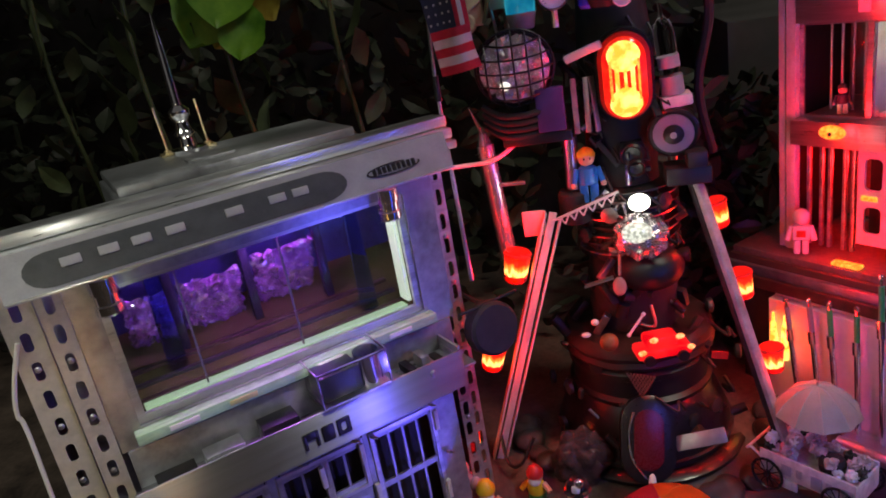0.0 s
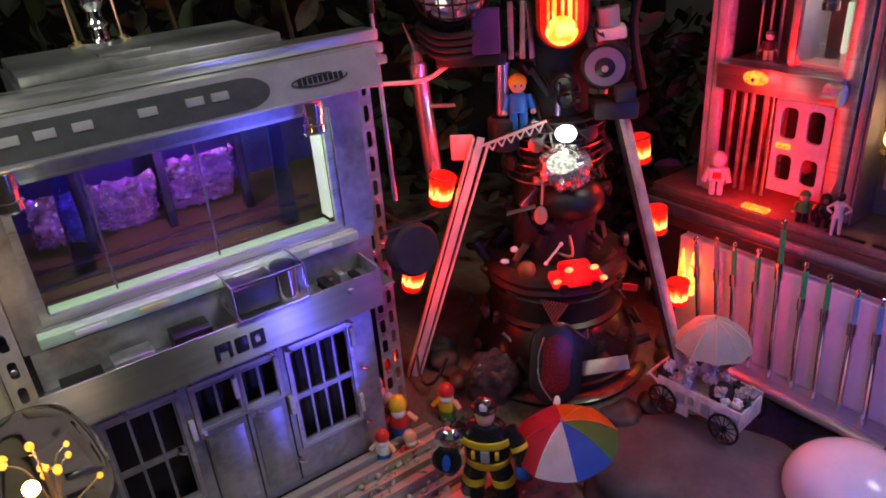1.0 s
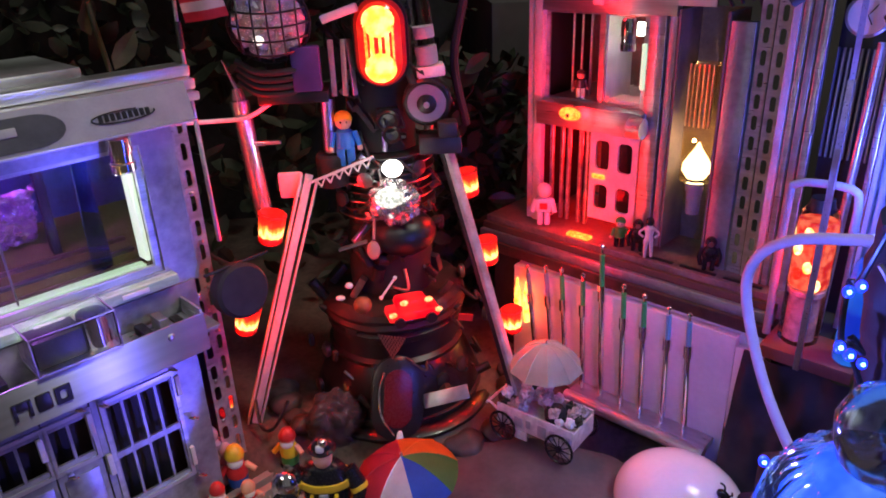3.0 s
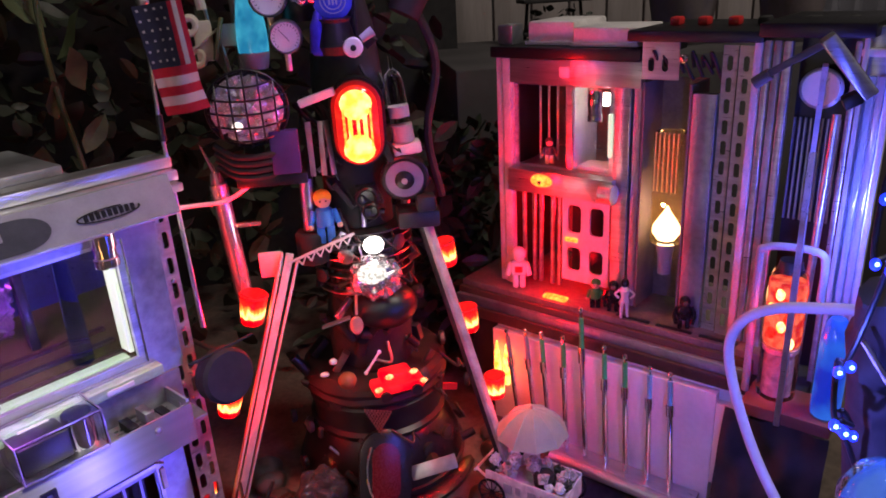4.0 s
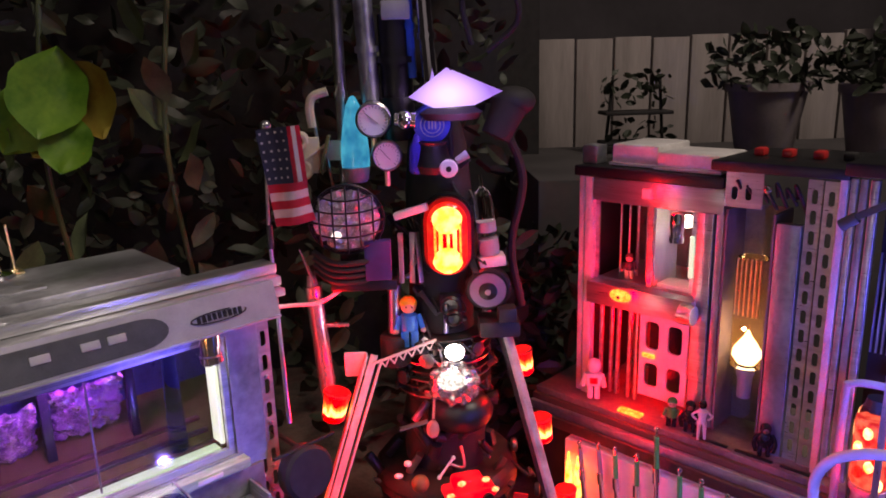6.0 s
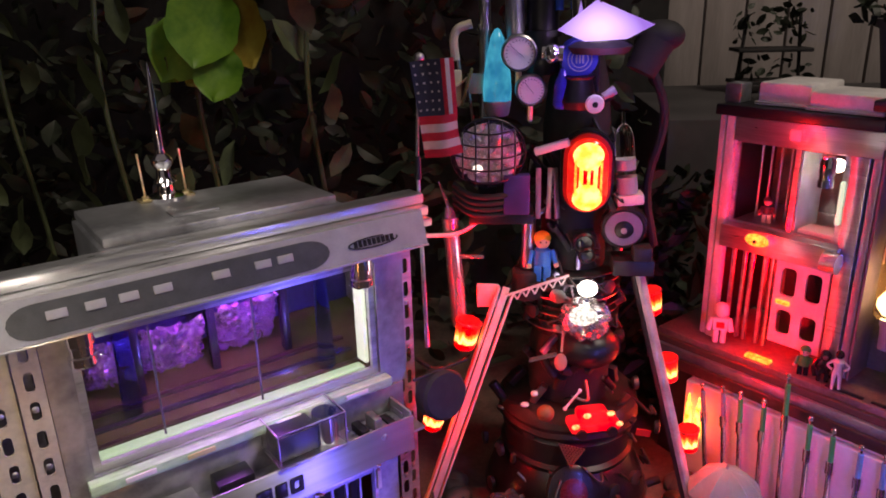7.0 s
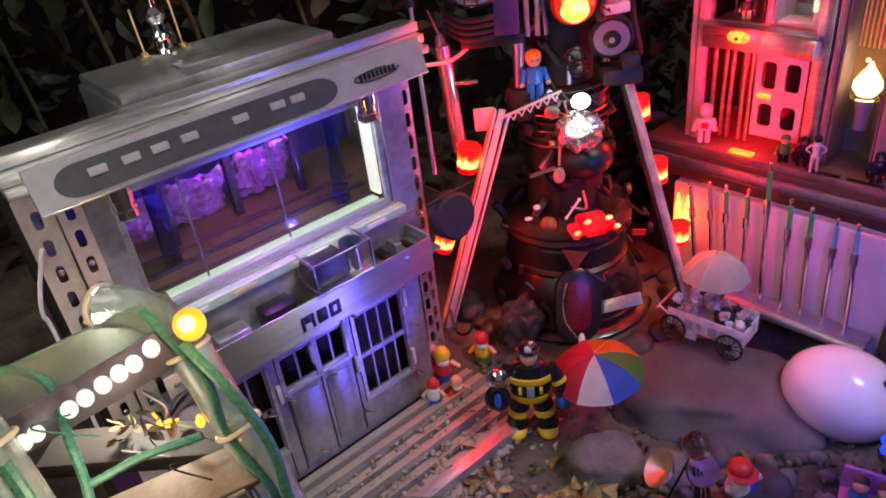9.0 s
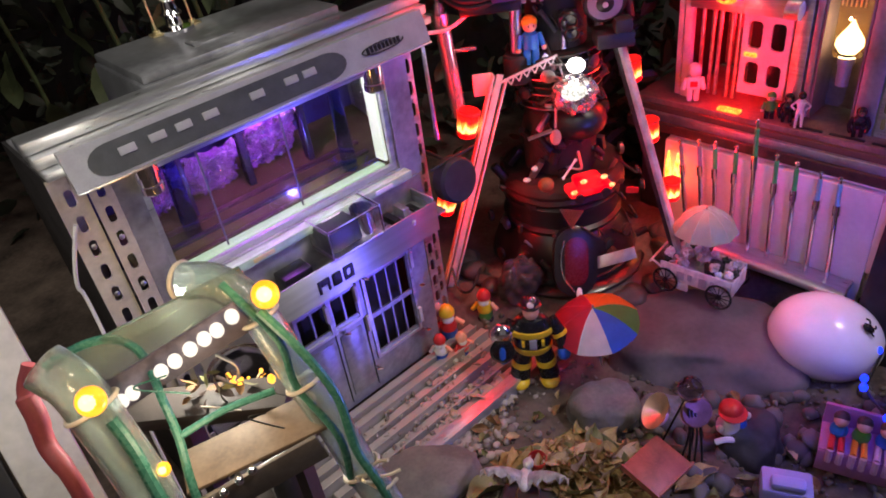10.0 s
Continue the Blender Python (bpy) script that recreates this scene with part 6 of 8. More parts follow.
    figure("toy_firefighter", pcs, m, "toy firefighter figure in black with yellow bands and blue gloves")


fireman(pose(0.260, 1.002, 0.0, 0, 0, -3) @ Matrix.Diagonal((0.90, 0.92, 1.0, 1)))


def gnome(m, cap, body, legs, label, h=0.06):
    s = h / 0.06
    figure("toy_dwarf", [
        (lambda b: ball(b, (-0.007 * s, -0.003 * s, 0.004 * s), 0.007 * s, (1, 1.3, 0.6), 12), TOY_BLACK),
        (lambda b: ball(b, (0.007 * s, -0.003 * s, 0.004 * s), 0.007 * s, (1, 1.3, 0.6), 12), TOY_BLACK),
        (lambda b: lathe(b, [(0.010 * s, 0.004 * s), (0.012 * s, 0.008 * s), (0.012 * s, 0.02 * s)], 16), legs),
        (lambda b: lathe(b, [(0.012 * s, 0.02 * s), (0.013 * s, 0.026 * s), (0.010 * s, 0.036 * s), (0.006 * s, 0.039 * s)], 16), body),
        (lambda b: cyl(b, (-0.011 * s, 0, 0.034 * s), (-0.020 * s, -0.006 * s, 0.024 * s), 0.004 * s, 0.0035 * s, 10), body),
        (lambda b: cyl(b, (0.011 * s, 0, 0.034 * s), (0.022 * s, -0.007 * s, 0.028 * s), 0.004 * s, 0.0035 * s, 10), TOY_SKIN),
        (lambda b: ball(b, (0, 0, 0.045 * s), 0.0105 * s, (1, 1, 1), 16), TOY_SKIN),
        (lambda b: ball(b, (0, -0.004 * s, 0.040 * s), 0.0085 * s, (1.1, 1, 0.9), 12), TOY_WHITE),
        (lambda b: lathe(b, [(0.0115 * s, 0.047 * s), (0.0115 * s, 0.052 * s), (0.007 * s, 0.06 * s), (0.001 * s, 0.063 * s)], 16), cap)], m, label)


gnome(pose(0.131, 1.082, 0.040, 0, 0, 10), TOY_YEL, TOY_RED, TOY_BLUE, "toy dwarf with a yellow cap and blue trousers", 0.068)
gnome(pose(0.116, 1.036, 0.036, 0, 0, -10), TOY_RED, TOY_WHITE, TOY_BLUE, "toy dwarf with a red cap and white beard", 0.052)
gnome(pose(0.150, 1.052, 0.024, 0, 0, 30), TOY_SKIN, TOY_RED, TOY_BLUE, "toy dwarf in a red jacket with outstretched arms", 0.05)
gnome(pose(0.194, 1.125, 0.035, 0, 0, -15), TOY_RED, TOY_YEL, TOY_GREEN, "toy dwarf with a red cap and yellow jacket", 0.062)
figure("pink_figurine", [(lambda b: lathe(b, [(0.022, 0), (0.024, 0.01), (0.016, 0.035), (0.010, 0.05), (0.013, 0.06), (0.009, 0.066)], 20), TOY_PINK),
                         (lambda b: ball(b, (0, -0.002, 0.074), 0.011, (1, 1, 1.1), 14), TOY_PINK), (lambda b: ball(b, (0.014, 0, 0.045), 0.010, (1, 1, 1.5), 12), TOY_PINK)],
       pose(0.100, 1.098, 0.045), "pale pink toy princess figurine")

# figures on the deck of the glazed house
figure("toy_astronaut", [(lambda b: box(b, -0.010, -0.001, -0.006, 0.006, 0, 0.022, 0.003), TOY_WHITE), (lambda b: box(b, 0.001, 0.010, -0.006, 0.006, 0, 0.022, 0.003), TOY_WHITE),
                         (lambda b: box(b, -0.012, 0.012, -0.008, 0.008, 0.022, 0.044, 0.004), TOY_WHITE), (lambda b: box(b, -0.006, 0.006, -0.0095, -0.008, 0.028, 0.038, 0.001), TOY_RED),
                         (lambda b: cyl(b, (-0.012, 0, 0.042), (-0.018, -0.004, 0.022), 0.004, None, 10), TOY_WHITE), (lambda b: cyl(b, (0.012, 0, 0.042), (0.017, -0.004, 0.022), 0.004, None, 10), TOY_WHITE),
                         (lambda b: ball(b, (0, 0, 0.056), 0.0115, (1, 1, 1.05), 16), TOY_WHITE)], MR @ pose(0.028, -0.010, 0.2925, 0, 0, 30), "white toy astronaut on the deck")
brick_man(0.045, TOY_GREEN, TOY_GREEN, TOY_BLACK, MR @ pose(0.163, -0.014, 0.2925, 0, 0, 25), "small toy figure in green")


def ape(m):
    figure("toy_ape", [(lambda b: box(b, -0.008, -0.002, -0.004, 0.004, 0, 0.016, 0.0015), TOY_BLACK), (lambda b: box(b, 0.002, 0.008, -0.004, 0.004, 0, 0.016, 0.0015), TOY_BLACK),
                       (lambda b: ball(b, (0, 0, 0.024), 0.0105, (1, 0.7, 1.2), 14), TOY_BLACK), (lambda b: hose(b, [(-0.009, 0, 0.032), (-0.013, -0.002, 0.02), (-0.010, -0.003, 0.008)], 0.003, 8, 5), TOY_BLACK),
                       (lambda b: hose(b, [(0.009, 0, 0.032), (0.013, -0.002, 0.02), (0.010, -0.003, 0.008)], 0.003, 8, 5), TOY_BLACK), (lambda b: ball(b, (0, -0.002, 0.041), 0.0075, (1, 1, 1.1), 12), TOY_BLACK),
                       (lambda b: ball(b, (0, -0.0075, 0.0405), 0.004, (1, 0.6, 1.1), 10), mat("dark tan plastic", (0.18, 0.11, 0.08), 0.4))], m, "small black toy ape standing upright", group="toy apes")


ape(MR @ pose(0.190, -0.012, 0.2925, 0, 0, 25))
ape(MR @ pose(0.294, -0.010, 0.2925, 0, 0, 25))
brick_man(0.040, BROWN, BROWN, BRASS, MR @ pose(0.058, 0.034, 0.4875, 0, 0, 25), "tiny brown toy figure in the upper room")
figure("toy_dancer", [(lambda b: cyl(b, (-0.005, 0, 0), (-0.004, 0, 0.034), 0.0022, 0.004, 10), TOY_WHITE), (lambda b: cyl(b, (0.006, 0, 0), (0.004, 0, 0.034), 0.0022, 0.004, 10), TOY_WHITE),
                      (lambda b: lathe(b, [(0.0075, 0.032), (0.006, 0.042), (0.009, 0.054), (0.004, 0.059)], 14), TOY_WHITE), (lambda b: hose(b, [(-0.008, 0, 0.053), (-0.016, 0, 0.045), (-0.009, -0.002, 0.038)], 0.002, 8, 5), TOY_WHITE),
                      (lambda b: hose(b, [(0.008, 0, 0.053), (0.016, 0, 0.045), (0.009, -0.002, 0.038)], 0.002, 8, 5), TOY_WHITE), (lambda b: ball(b, (0, 0, 0.066), 0.007, (1, 1, 1.15), 14), TOY_BLACK)],
       MR @ pose(0.213, -0.024, 0.2925, 0, 0, 25) @ Matrix.Scale(0.82, 4), "slim white toy figure with dark hair")


# rainbow umbrella
def umbrella(m, r, dome, cols, label, ribs=8, seg=3, scallop=0.1, stick=0.09):
    u = thing("toy_umbrella", m, label, "umbrella")
    k = 0
    for i in range(ribs):
        bm = N()
        rows = []
        for j in range(7):
            t = j / 6
            row = []
            for q in range(seg + 1):
                a = 2 * math.pi * (i + q / seg) / ribs
                sag = 1 - 0.10 * scallop * 10 * t * math.sin(math.pi * q / seg) * 0.5
                row.append(bm.verts.new((r * t * sag * math.cos(a), r * t * sag * math.sin(a), stick + dome * (1 - t ** 2.2))))
            rows.append(row)
        for a, b in zip(rows, rows[1:]):
            for q in range(seg):
                if a is rows[0]:
                    bm.faces.new((a[q], b[q], b[q + 1]))
                else:
                    bm.faces.new((a[q], b[q], b[q + 1], a[q + 1]))
        bmesh.ops.solidify(bm, geom=bm.faces[:], thickness=0.0008)
        part("panel", bm, cols[i % len(cols)], u)
    part("stick", cyl(N(), (0, 0, 0), (0, 0, stick + dome + 0.006), 0.0017, None, 10), STEEL, u)
    for i in range(ribs):
        a = 2 * math.pi * i / ribs
        bm = N()
        hose(bm, [(r * t * math.cos(a), r * t * math.sin(a), stick + dome * (1 - t ** 2.2) + 0.0006) for t in (0.02, 0.35, 0.7, 1.0)], 0.0007, 6, 4)
        part("rib", bm, cols[i % len(cols)], u)
    return u


def cloth(name, c):
    return mat(name, c, 0.55, 0, 0.12, 50, 0.08)


C_RED, C_ORG, C_GRN, C_BLU, C_WHT = cloth("red nylon", (0.55, 0.03, 0.06)), cloth("orange nylon", (0.75, 0.17, 0.02)), cloth("green nylon", (0.10, 0.25, 0.05)), cloth("blue nylon", (0.04, 0.12, 0.55)), cloth("white nylon", (0.72, 0.68, 0.66))
umbrella(pose(0.370, 1.018, 0.002, 4, -7, 0) @ pose(0, 0, 0, 0, 0, -125), 0.067, 0.034, [C_WHT, C_BLU, C_GRN, C_ORG, C_ORG, C_RED, C_RED, C_RED], "small rainbow umbrella in red, orange, green, blue and white", 8, 4, 0.05, 0.098)

# slab of rock with a flower cart
def rock(name, pts_r, c, hgt, mt, label, seed, top=0.9):
    bm = N()
    bmesh.ops.create_icosphere(bm, subdivisions=5, radius=1)
    for v in bm.verts:
        p = v.co.copy()
        w = 1 + 0.22 * noise.noise(p * 1.1 + Vector((seed, 0, seed))) + 0.08 * noise.noise(p * 3 + Vector((0, seed, 0))) + 0.015 * noise.noise(p * 14)
        z = p.z * w
        z = z if z < 0.55 else 0.55 + (z - 0.55) * 0.45
        v.co = (pts_r[0] * p.x * w, pts_r[1] * p.y * w, hgt * z / 0.75)
    return solo(name, bm, mt, c, label, "rock")


rock("rock_slab", (0.175, 0.118), pose(0.548, 1.045, -0.006, 0, 0, -18), 0.060, SLATE, "large flat dark slate rock", 3.1)
rock("boulder", (0.058, 0.046), pose(0.352, 0.918, 0.0, 0, 0, 10), 0.048, STONE, "rounded grey garden boulder", 7.7, 0.8)
rock("boulder", (0.075, 0.055), pose(0.085, 0.828, 0.0, 0, 0, 20), 0.038, STONE, "broad flat brown-grey stone", 9.2, 0.8)
rock("boulder", (0.046, 0.044), pose(0.538, 0.838, 0.0, 0, 0, 0), 0.045, mat("black stone", (0.04, 0.038, 0.04), 0.6, 0, 0.4, 30, 0.3), "dark rounded garden stone", 1.3, 0.8)
rock("boulder", (0.04, 0.03), pose(0.432, 0.905, 0.0, 0, 0, 0), 0.03, STONE, "small flat grey stone", 4.4, 0.8)


def build_cart():
    c = thing("flower_cart", pose(0.553, 1.112, 0.061, 0, 0, -42) @ Matrix.Diagonal((0.93, 0.95, 1, 1)), "white toy flower cart with spoked wheels and a parasol", "cart")
    W = mat("chipped white paint", (0.6, 0.58, 0.54), 0.55, 0, 0.3, 90, 0.2)
    bm = N()
    box(bm, -0.062, 0.062, -0.030, 0.030, 0.030, 0.034, 0.001)
    box(bm, -0.064, 0.064, -0.033, -0.029, 0.022, 0.054, 0.002)
    box(bm, -0.064, 0.064, 0.029, 0.033, 0.022, 0.054, 0.002)
    box(bm, 0.060, 0.064, -0.033, 0.033, 0.018, 0.048, 0.002)
    part("box_bed", bm, W, c)
    bm = N()
    hose(bm, [(-0.062, -0.030, 0.040), (-0.078, -0.030, 0.048), (-0.084, -0.030, 0.044)], 0.002, 8, 6)
    hose(bm, [(-0.062, 0.030, 0.040), (-0.078, 0.030, 0.048), (-0.084, 0.030, 0.044)], 0.002, 8, 6)
    cyl(bm, (-0.084, -0.03, 0.044), (-0.084, 0.03, 0.044), 0.002, None, 8)
    part("shaft_handle", bm, W, c)
    for x in (0.046, -0.050):
        for y in (-0.038, 0.038):
            w = part("wheel", hose(N(), [(x + 0.0215 * math.cos(t), y, 0.0225 + 0.0215 * math.sin(t)) for t in [k * math.pi / 12 for k in range(25)]], 0.0019, 8, 1), TOY_BLACK, c, "black spoked wheel")
            for k in range(6):
                t = math.pi * k / 6
                bm = N()
                cyl(bm, (x - 0.0205 * math.cos(t), y, 0.0225 - 0.0205 * math.sin(t)), (x + 0.0205 * math.cos(t), y, 0.0225 + 0.0205 * math.sin(t)), 0.0008, None, 6)
                part("spoke", bm, TOY_BLACK, w)
            part("hub", cyl(N(), (x, y - 0.003, 0.0225), (x, y + 0.003, 0.0225), 0.004, None, 10), TOY_BLACK, w)
    random.seed(21)
    PETAL = mat("faded petals", (0.46, 0.38, 0.36), 0.7, 0, 0.4, 90, 0.3)
    for k in range(34):
        x, y = random.uniform(-0.055, 0.055), random.uniform(-0.025, 0.025)
        bm = N()
        r = random.uniform(0.005, 0.009)
        bmesh.ops.create_icosphere(bm, subdivisions=3, radius=r)
        for v in bm.verts:
            v.co *= 1 + 0.6 * noise.noise(v.co * 300 + Vector((k, 0, 0)))
        bm.transform(Matrix.Translation((x, y, 0.052 + random.uniform(-0.006, 0.016))))
        part("flower", bm, random.choice((PETAL, PETAL, PETAL, TOY_WHITE, LEAF, STONE)), c)
    part("urn", lathe(N(), [(0.010, 0.034), (0.016, 0.045), (0.017, 0.056), (0.013, 0.062), (0.0, 0.060)], 20, pose(0.022, -0.006, 0)), BLACK_M, c, "dark round urn among the flowers")
    for x in (-0.020, 0.052):
        part("side_foot", box(N(), x - 0.012, x + 0.010, -0.0345, -0.0315, 0.008, 0.0225, 0.002), W, c)
    for k in range(6):
        bm = N()
        x = -0.052 + 0.02 * k
        box(bm, x, x + 0.008 + 0.006 * (k % 2), -0.0350, -0.0332, 0.026 + 0.003 * (k % 3), 0.044, 0.0008)
        part("fretwork", bm, GREY_PL, c)


build_cart()
C_PAR = cloth("pale green parasol cloth", (0.58, 0.6, 0.48))
umbrella(pose(0.556, 1.128, 0.086, 0, 0, 10), 0.051, 0.036, [C_PAR], "pale green scalloped parasol over the flower cart", 10, 4, 0.12, 0.082)

# white dome with a dark emblem
egg = thing("white_dome", pose(0.700, 0.985, 0.045, -8, 12, -20), "glossy white plastic dome with a small blue-black valve", "dome")
bm = N()
ball(bm, (0, 0, 0), 0.085, (0.96, 0.86, 0.76), 40)
part("shell", bm, mat("glossy white plastic", (0.78, 0.74, 0.74), 0.16, 0, 0.05, 20, 0.02), egg)
ED = Matrix.Translation((0.034, -0.036, 0.052)) @ pose(0, 0, 0, 38, 24, 0)
bm = N()
lathe(bm, [(0.010, 0), (0.011, 0.003), (0.007, 0.006), (0.003, 0.007)], 18, ED @ Matrix.Diagonal((0.85, 0.55, 1, 1)))
for t in (-0.7, 0.5, 1.9):
    hose(bm, [ED @ Vector((0, 0, 0.004)), ED @ Vector((0.010 * math.cos(t), 0.010 * math.sin(t), 0.004)), ED @ Vector((0.014 * math.cos(t + 0.3), 0.014 * math.sin(t + 0.3), 0.001))], 0.0013, 6, 4)
part("valve", bm, TOY_BLACK, egg, "dark blue valve")
for k, a in enumerate((0.5, 2.4, 4.2)):
    part("foot", cyl(N(), (0.05 * math.cos(a), 0.035 * math.sin(a), -0.04), (0.06 * math.cos(a), 0.04 * math.sin(a), -0.075), 0.003, None, 8), STEEL, egg)

# goblet and small tripod, seated toy figure, tin plate, bird, cup, bench
gb = thing("tripod_lamp", pose(0.448, 0.838, 0.0) @ Matrix.Diagonal((1.1, 1.1, 1.2, 1)), "small wire tripod carrying a glass ball and copper disc", "tripod")
for k in range(3):
    a = 2 * math.pi * k / 3 + 0.4
    part("leg", cyl(N(), (0.030 * math.cos(a), 0.030 * math.sin(a), 0), (0.006 * math.cos(a), 0.006 * math.sin(a), 0.085), 0.0015, None, 8), BLACK, gb)
part("disc", lathe(N(), [(0.0, -0.003), (0.017, -0.002), (0.019, 0.0), (0.017, 0.002), (0.0, 0.001)], 28, pose(0.004, -0.012, 0.078, 62, 0, 0)), mat("copper", (0.3, 0.16, 0.12), 0.35, 0.9, 0.3, 60, 0.1), gb, "copper disc")
part("glass_ball", ball(N(), (0.0, 0.002, 0.1005), 0.0155, (1, 1, 1), 24), glass("dark glass ball", (0.4, 0.3, 0.32), 0.03, 1.4), gb)
for k in range(4):
    part("cane", hose(N(), [(0.004 * k - 0.006, -0.014, 0.086 - 0.004 * k), (0.005 * k - 0.004, -0.017, 0.045), (0.010 * k - 0.016, -0.024, 0.0)], 0.0016, 8, 5), BLACK, gb)
bowl = part("bowl", lathe(N(), [(0.002, 0), (0.016, 0.004), (0.022, 0.012), (0.023, 0.014), (0.019, 0.012), (0.0, 0.004)], 24, pose(-0.028, 0.010, 0.055, 0, -50, 0)), BRASS, gb, "shiny brass bowl")
figure("toy_figure", [(lambda b: ball(b, (0, 0, 0.034), 0.019, (1.05, 0.9, 1.1), 18), TOY_WHITE), (lambda b: ball(b, (0.016, -0.002, 0.030), 0.016, (0.8, 0.9, 1.2), 14), TOY_BLUE),
                       (lambda b: ball(b, (-0.010, -0.004, 0.008), 0.010, (1, 1.3, 0.7), 12), BROWN), (lambda b: ball(b, (0.012, -0.004, 0.008), 0.010, (1, 1.3, 0.7), 12), BROWN),
                       (lambda b: ball(b, (0, -0.004, 0.062), 0.016, (1, 1, 1), 18), TOY_SKIN), (lambda b: ball(b, (0, 0.0, 0.071), 0.0175, (1.05, 1.05, 0.75), 18), TOY_RED),
                       (lambda b: lathe(b, [(0.021, 0.066), (0.022, 0.068), (0.015, 0.070)], 20, pose(0, -0.006, 0)), TOY_RED), (lambda b: ball(b, (-0.020, -0.008, 0.04), 0.006, (1, 1, 1), 10), TOY_WHITE),
                       (lambda b: ball(b, (0.026, -0.006, 0.052), 0.006, (1, 1, 1), 10), TOY_WHITE), (lambda b: hose(b, [(-0.03, -0.016, 0.02), (-0.016, -0.02, 0.026), (0.0, -0.02, 0.018), (0.010, -0.02, 0.006)], 0.005, 8, 6), TOY_WHITE)],
       pose(0.506, 0.842, 0.012, 0, 0, 10) @ Matrix.Scale(0.86, 4), "toy figure with a red cap, seated among stones")
bm = N()
box(bm, -0.040, 0.040, -0.030, 0.030, 0, 0.004, 0.001)
box(bm, -0.040, -0.037, -0.030, 0.030, 0.0041, 0.010, 0.0005)
box(bm, -0.036, 0.040, -0.030, -0.027, 0.0041, 0.010, 0.0005)
solo("copper_plate", bm, mat("red brown tin", (0.28, 0.09, 0.06), 0.45, 0.3, 0.35, 40, 0.15), pose(0.392, 0.785, 0.040, 12, 4, 40), "rusty red tin plate lying on leaves", "plate")
def wing(b, side):
    rows = []
    for i in range(11):
        t = i / 10
        x = side * 0.058 * t
        z = 0.018 + 0.022 * math.sin(t * 1.9) - 0.008 * t
        c = 0.021 * (1 - 0.75 * t ** 1.5) + 0.005 * math.sin(i * 2.6)
        rows.append([b.verts.new((x, 0.007 - 0.012 * t * t - c * q, z + 0.004 * math.sin(q * 3.1) - 0.003 * q)) for q in (0, 0.35, 0.7, 1.0)])
    for a, c in zip(rows, rows[1:]):
        for k in range(3):
            b.faces.new((a[k], a[k + 1], c[k + 1], c[k]))
    bmesh.ops.solidify(b, geom=b.faces[:], thickness=0.002)


PEWTER = mat("pale worn pewter", (0.55, 0.54, 0.52), 0.4, 0.2, 0.35, 120, 0.5)
figure("bird_figurine", [(lambda b: ball(b, (0, 0, 0.014), 0.011, (0.9, 1.8, 0.8), 18), PEWTER), (lambda b: wing(b, 1), PEWTER), (lambda b: wing(b, -1), PEWTER),
                         (lambda b: ball(b, (0.002, 0.020, 0.022), 0.0075, (1, 1.1, 1), 14), PEWTER), (lambda b: cyl(b, (0.002, 0.026, 0.022), (0.003, 0.035, 0.019), 0.0025, 0.0006, 8), PEWTER)],
       pose(0.220, 0.788, 0.026, 0, 0, -14), "pale bird figurine with spread feathered wings", "figurine")
rock("boulder", (0.040, 0.030), pose(0.222, 0.782, 0.0), 0.020, DARKSTONE, "dark stone under the bird figurine", 2.2, 0.8)
bm = N()
lathe(bm, [(0.010, 0), (0.0115, 0.003), (0.013, 0.026), (0.012, 0.027), (0.0105, 0.005)], 20)
solo("red_cup", bm, TOY_RED, pose(0.240, 0.822, 0.016, 8, 0, 0), "small red plastic cup", "cup")
bn = thing("toy_bench", pose(0.652, 0.785, 0.018, 0, 0, -30), "small pink toy bench with seated toy figures", "bench")
PINKB = mat("violet pink plastic", (0.4, 0.16, 0.32), 0.4, 0, 0.15, 40, 0.05)
part("seat", box(N(), -0.045, 0.045, -0.025, 0.025, 0.020, 0.028, 0.002), PINKB, bn)
part("back", box(N(), -0.045, 0.045, 0.025, 0.031, 0.020, 0.06, 0.002), PINKB, bn)
part("front", box(N(), -0.045, 0.045, -0.027, -0.025, -0.01, 0.026, 0.001), PINKB, bn)
for k, (sx, c1, c2) in enumerate(((-0.026, TOY_LBLUE, TOY_RED), (0.0, TOY_GREEN, TOY_ORANGE), (0.026, TOY_BLUE, TOY_PINK))):
    figure("toy_figure", [(lambda b, s=1: ball(b, (0, 0, 0.016), 0.011, (1, 0.8, 1.3), 12), c1), (lambda b: ball(b, (0, -0.002, 0.036), 0.009, (1, 1, 1), 14), TOY_SKIN), (lambda b: ball(b, (0, 0.001, 0.039), 0.0096, (1, 1, 0.85), 14), BROWN),
                          (lambda b: cyl(b, (-0.005, -0.004, 0.008), (-0.006, -0.028, 0.006), 0.004, None, 10), c2), (lambda b: cyl(b, (0.005, -0.004, 0.008), (0.006, -0.028, 0.006), 0.004, None, 10), c2),
                          (lambda b: cyl(b, (-0.006, -0.028, 0.006), (-0.006, -0.030, -0.014), 0.0042, 0.004, 10), TOY_PINK), (lambda b: cyl(b, (0.006, -0.028, 0.006), (0.006, -0.030, -0.014), 0.0042, 0.004, 10), TOY_PINK)],
           pose(0.652, 0.785, 0.046, 0, 0, -30) @ pose(sx, 0, 0), "toy figure seated on the pink bench", group="seated toy figures")
bm = N()
box(bm, -0.03, 0.03, -0.02, 0.02, 0, 0.03, 0.004)
box(bm, -0.02, 0.02, -0.018, 0.0, 0.03, 0.042, 0.004)
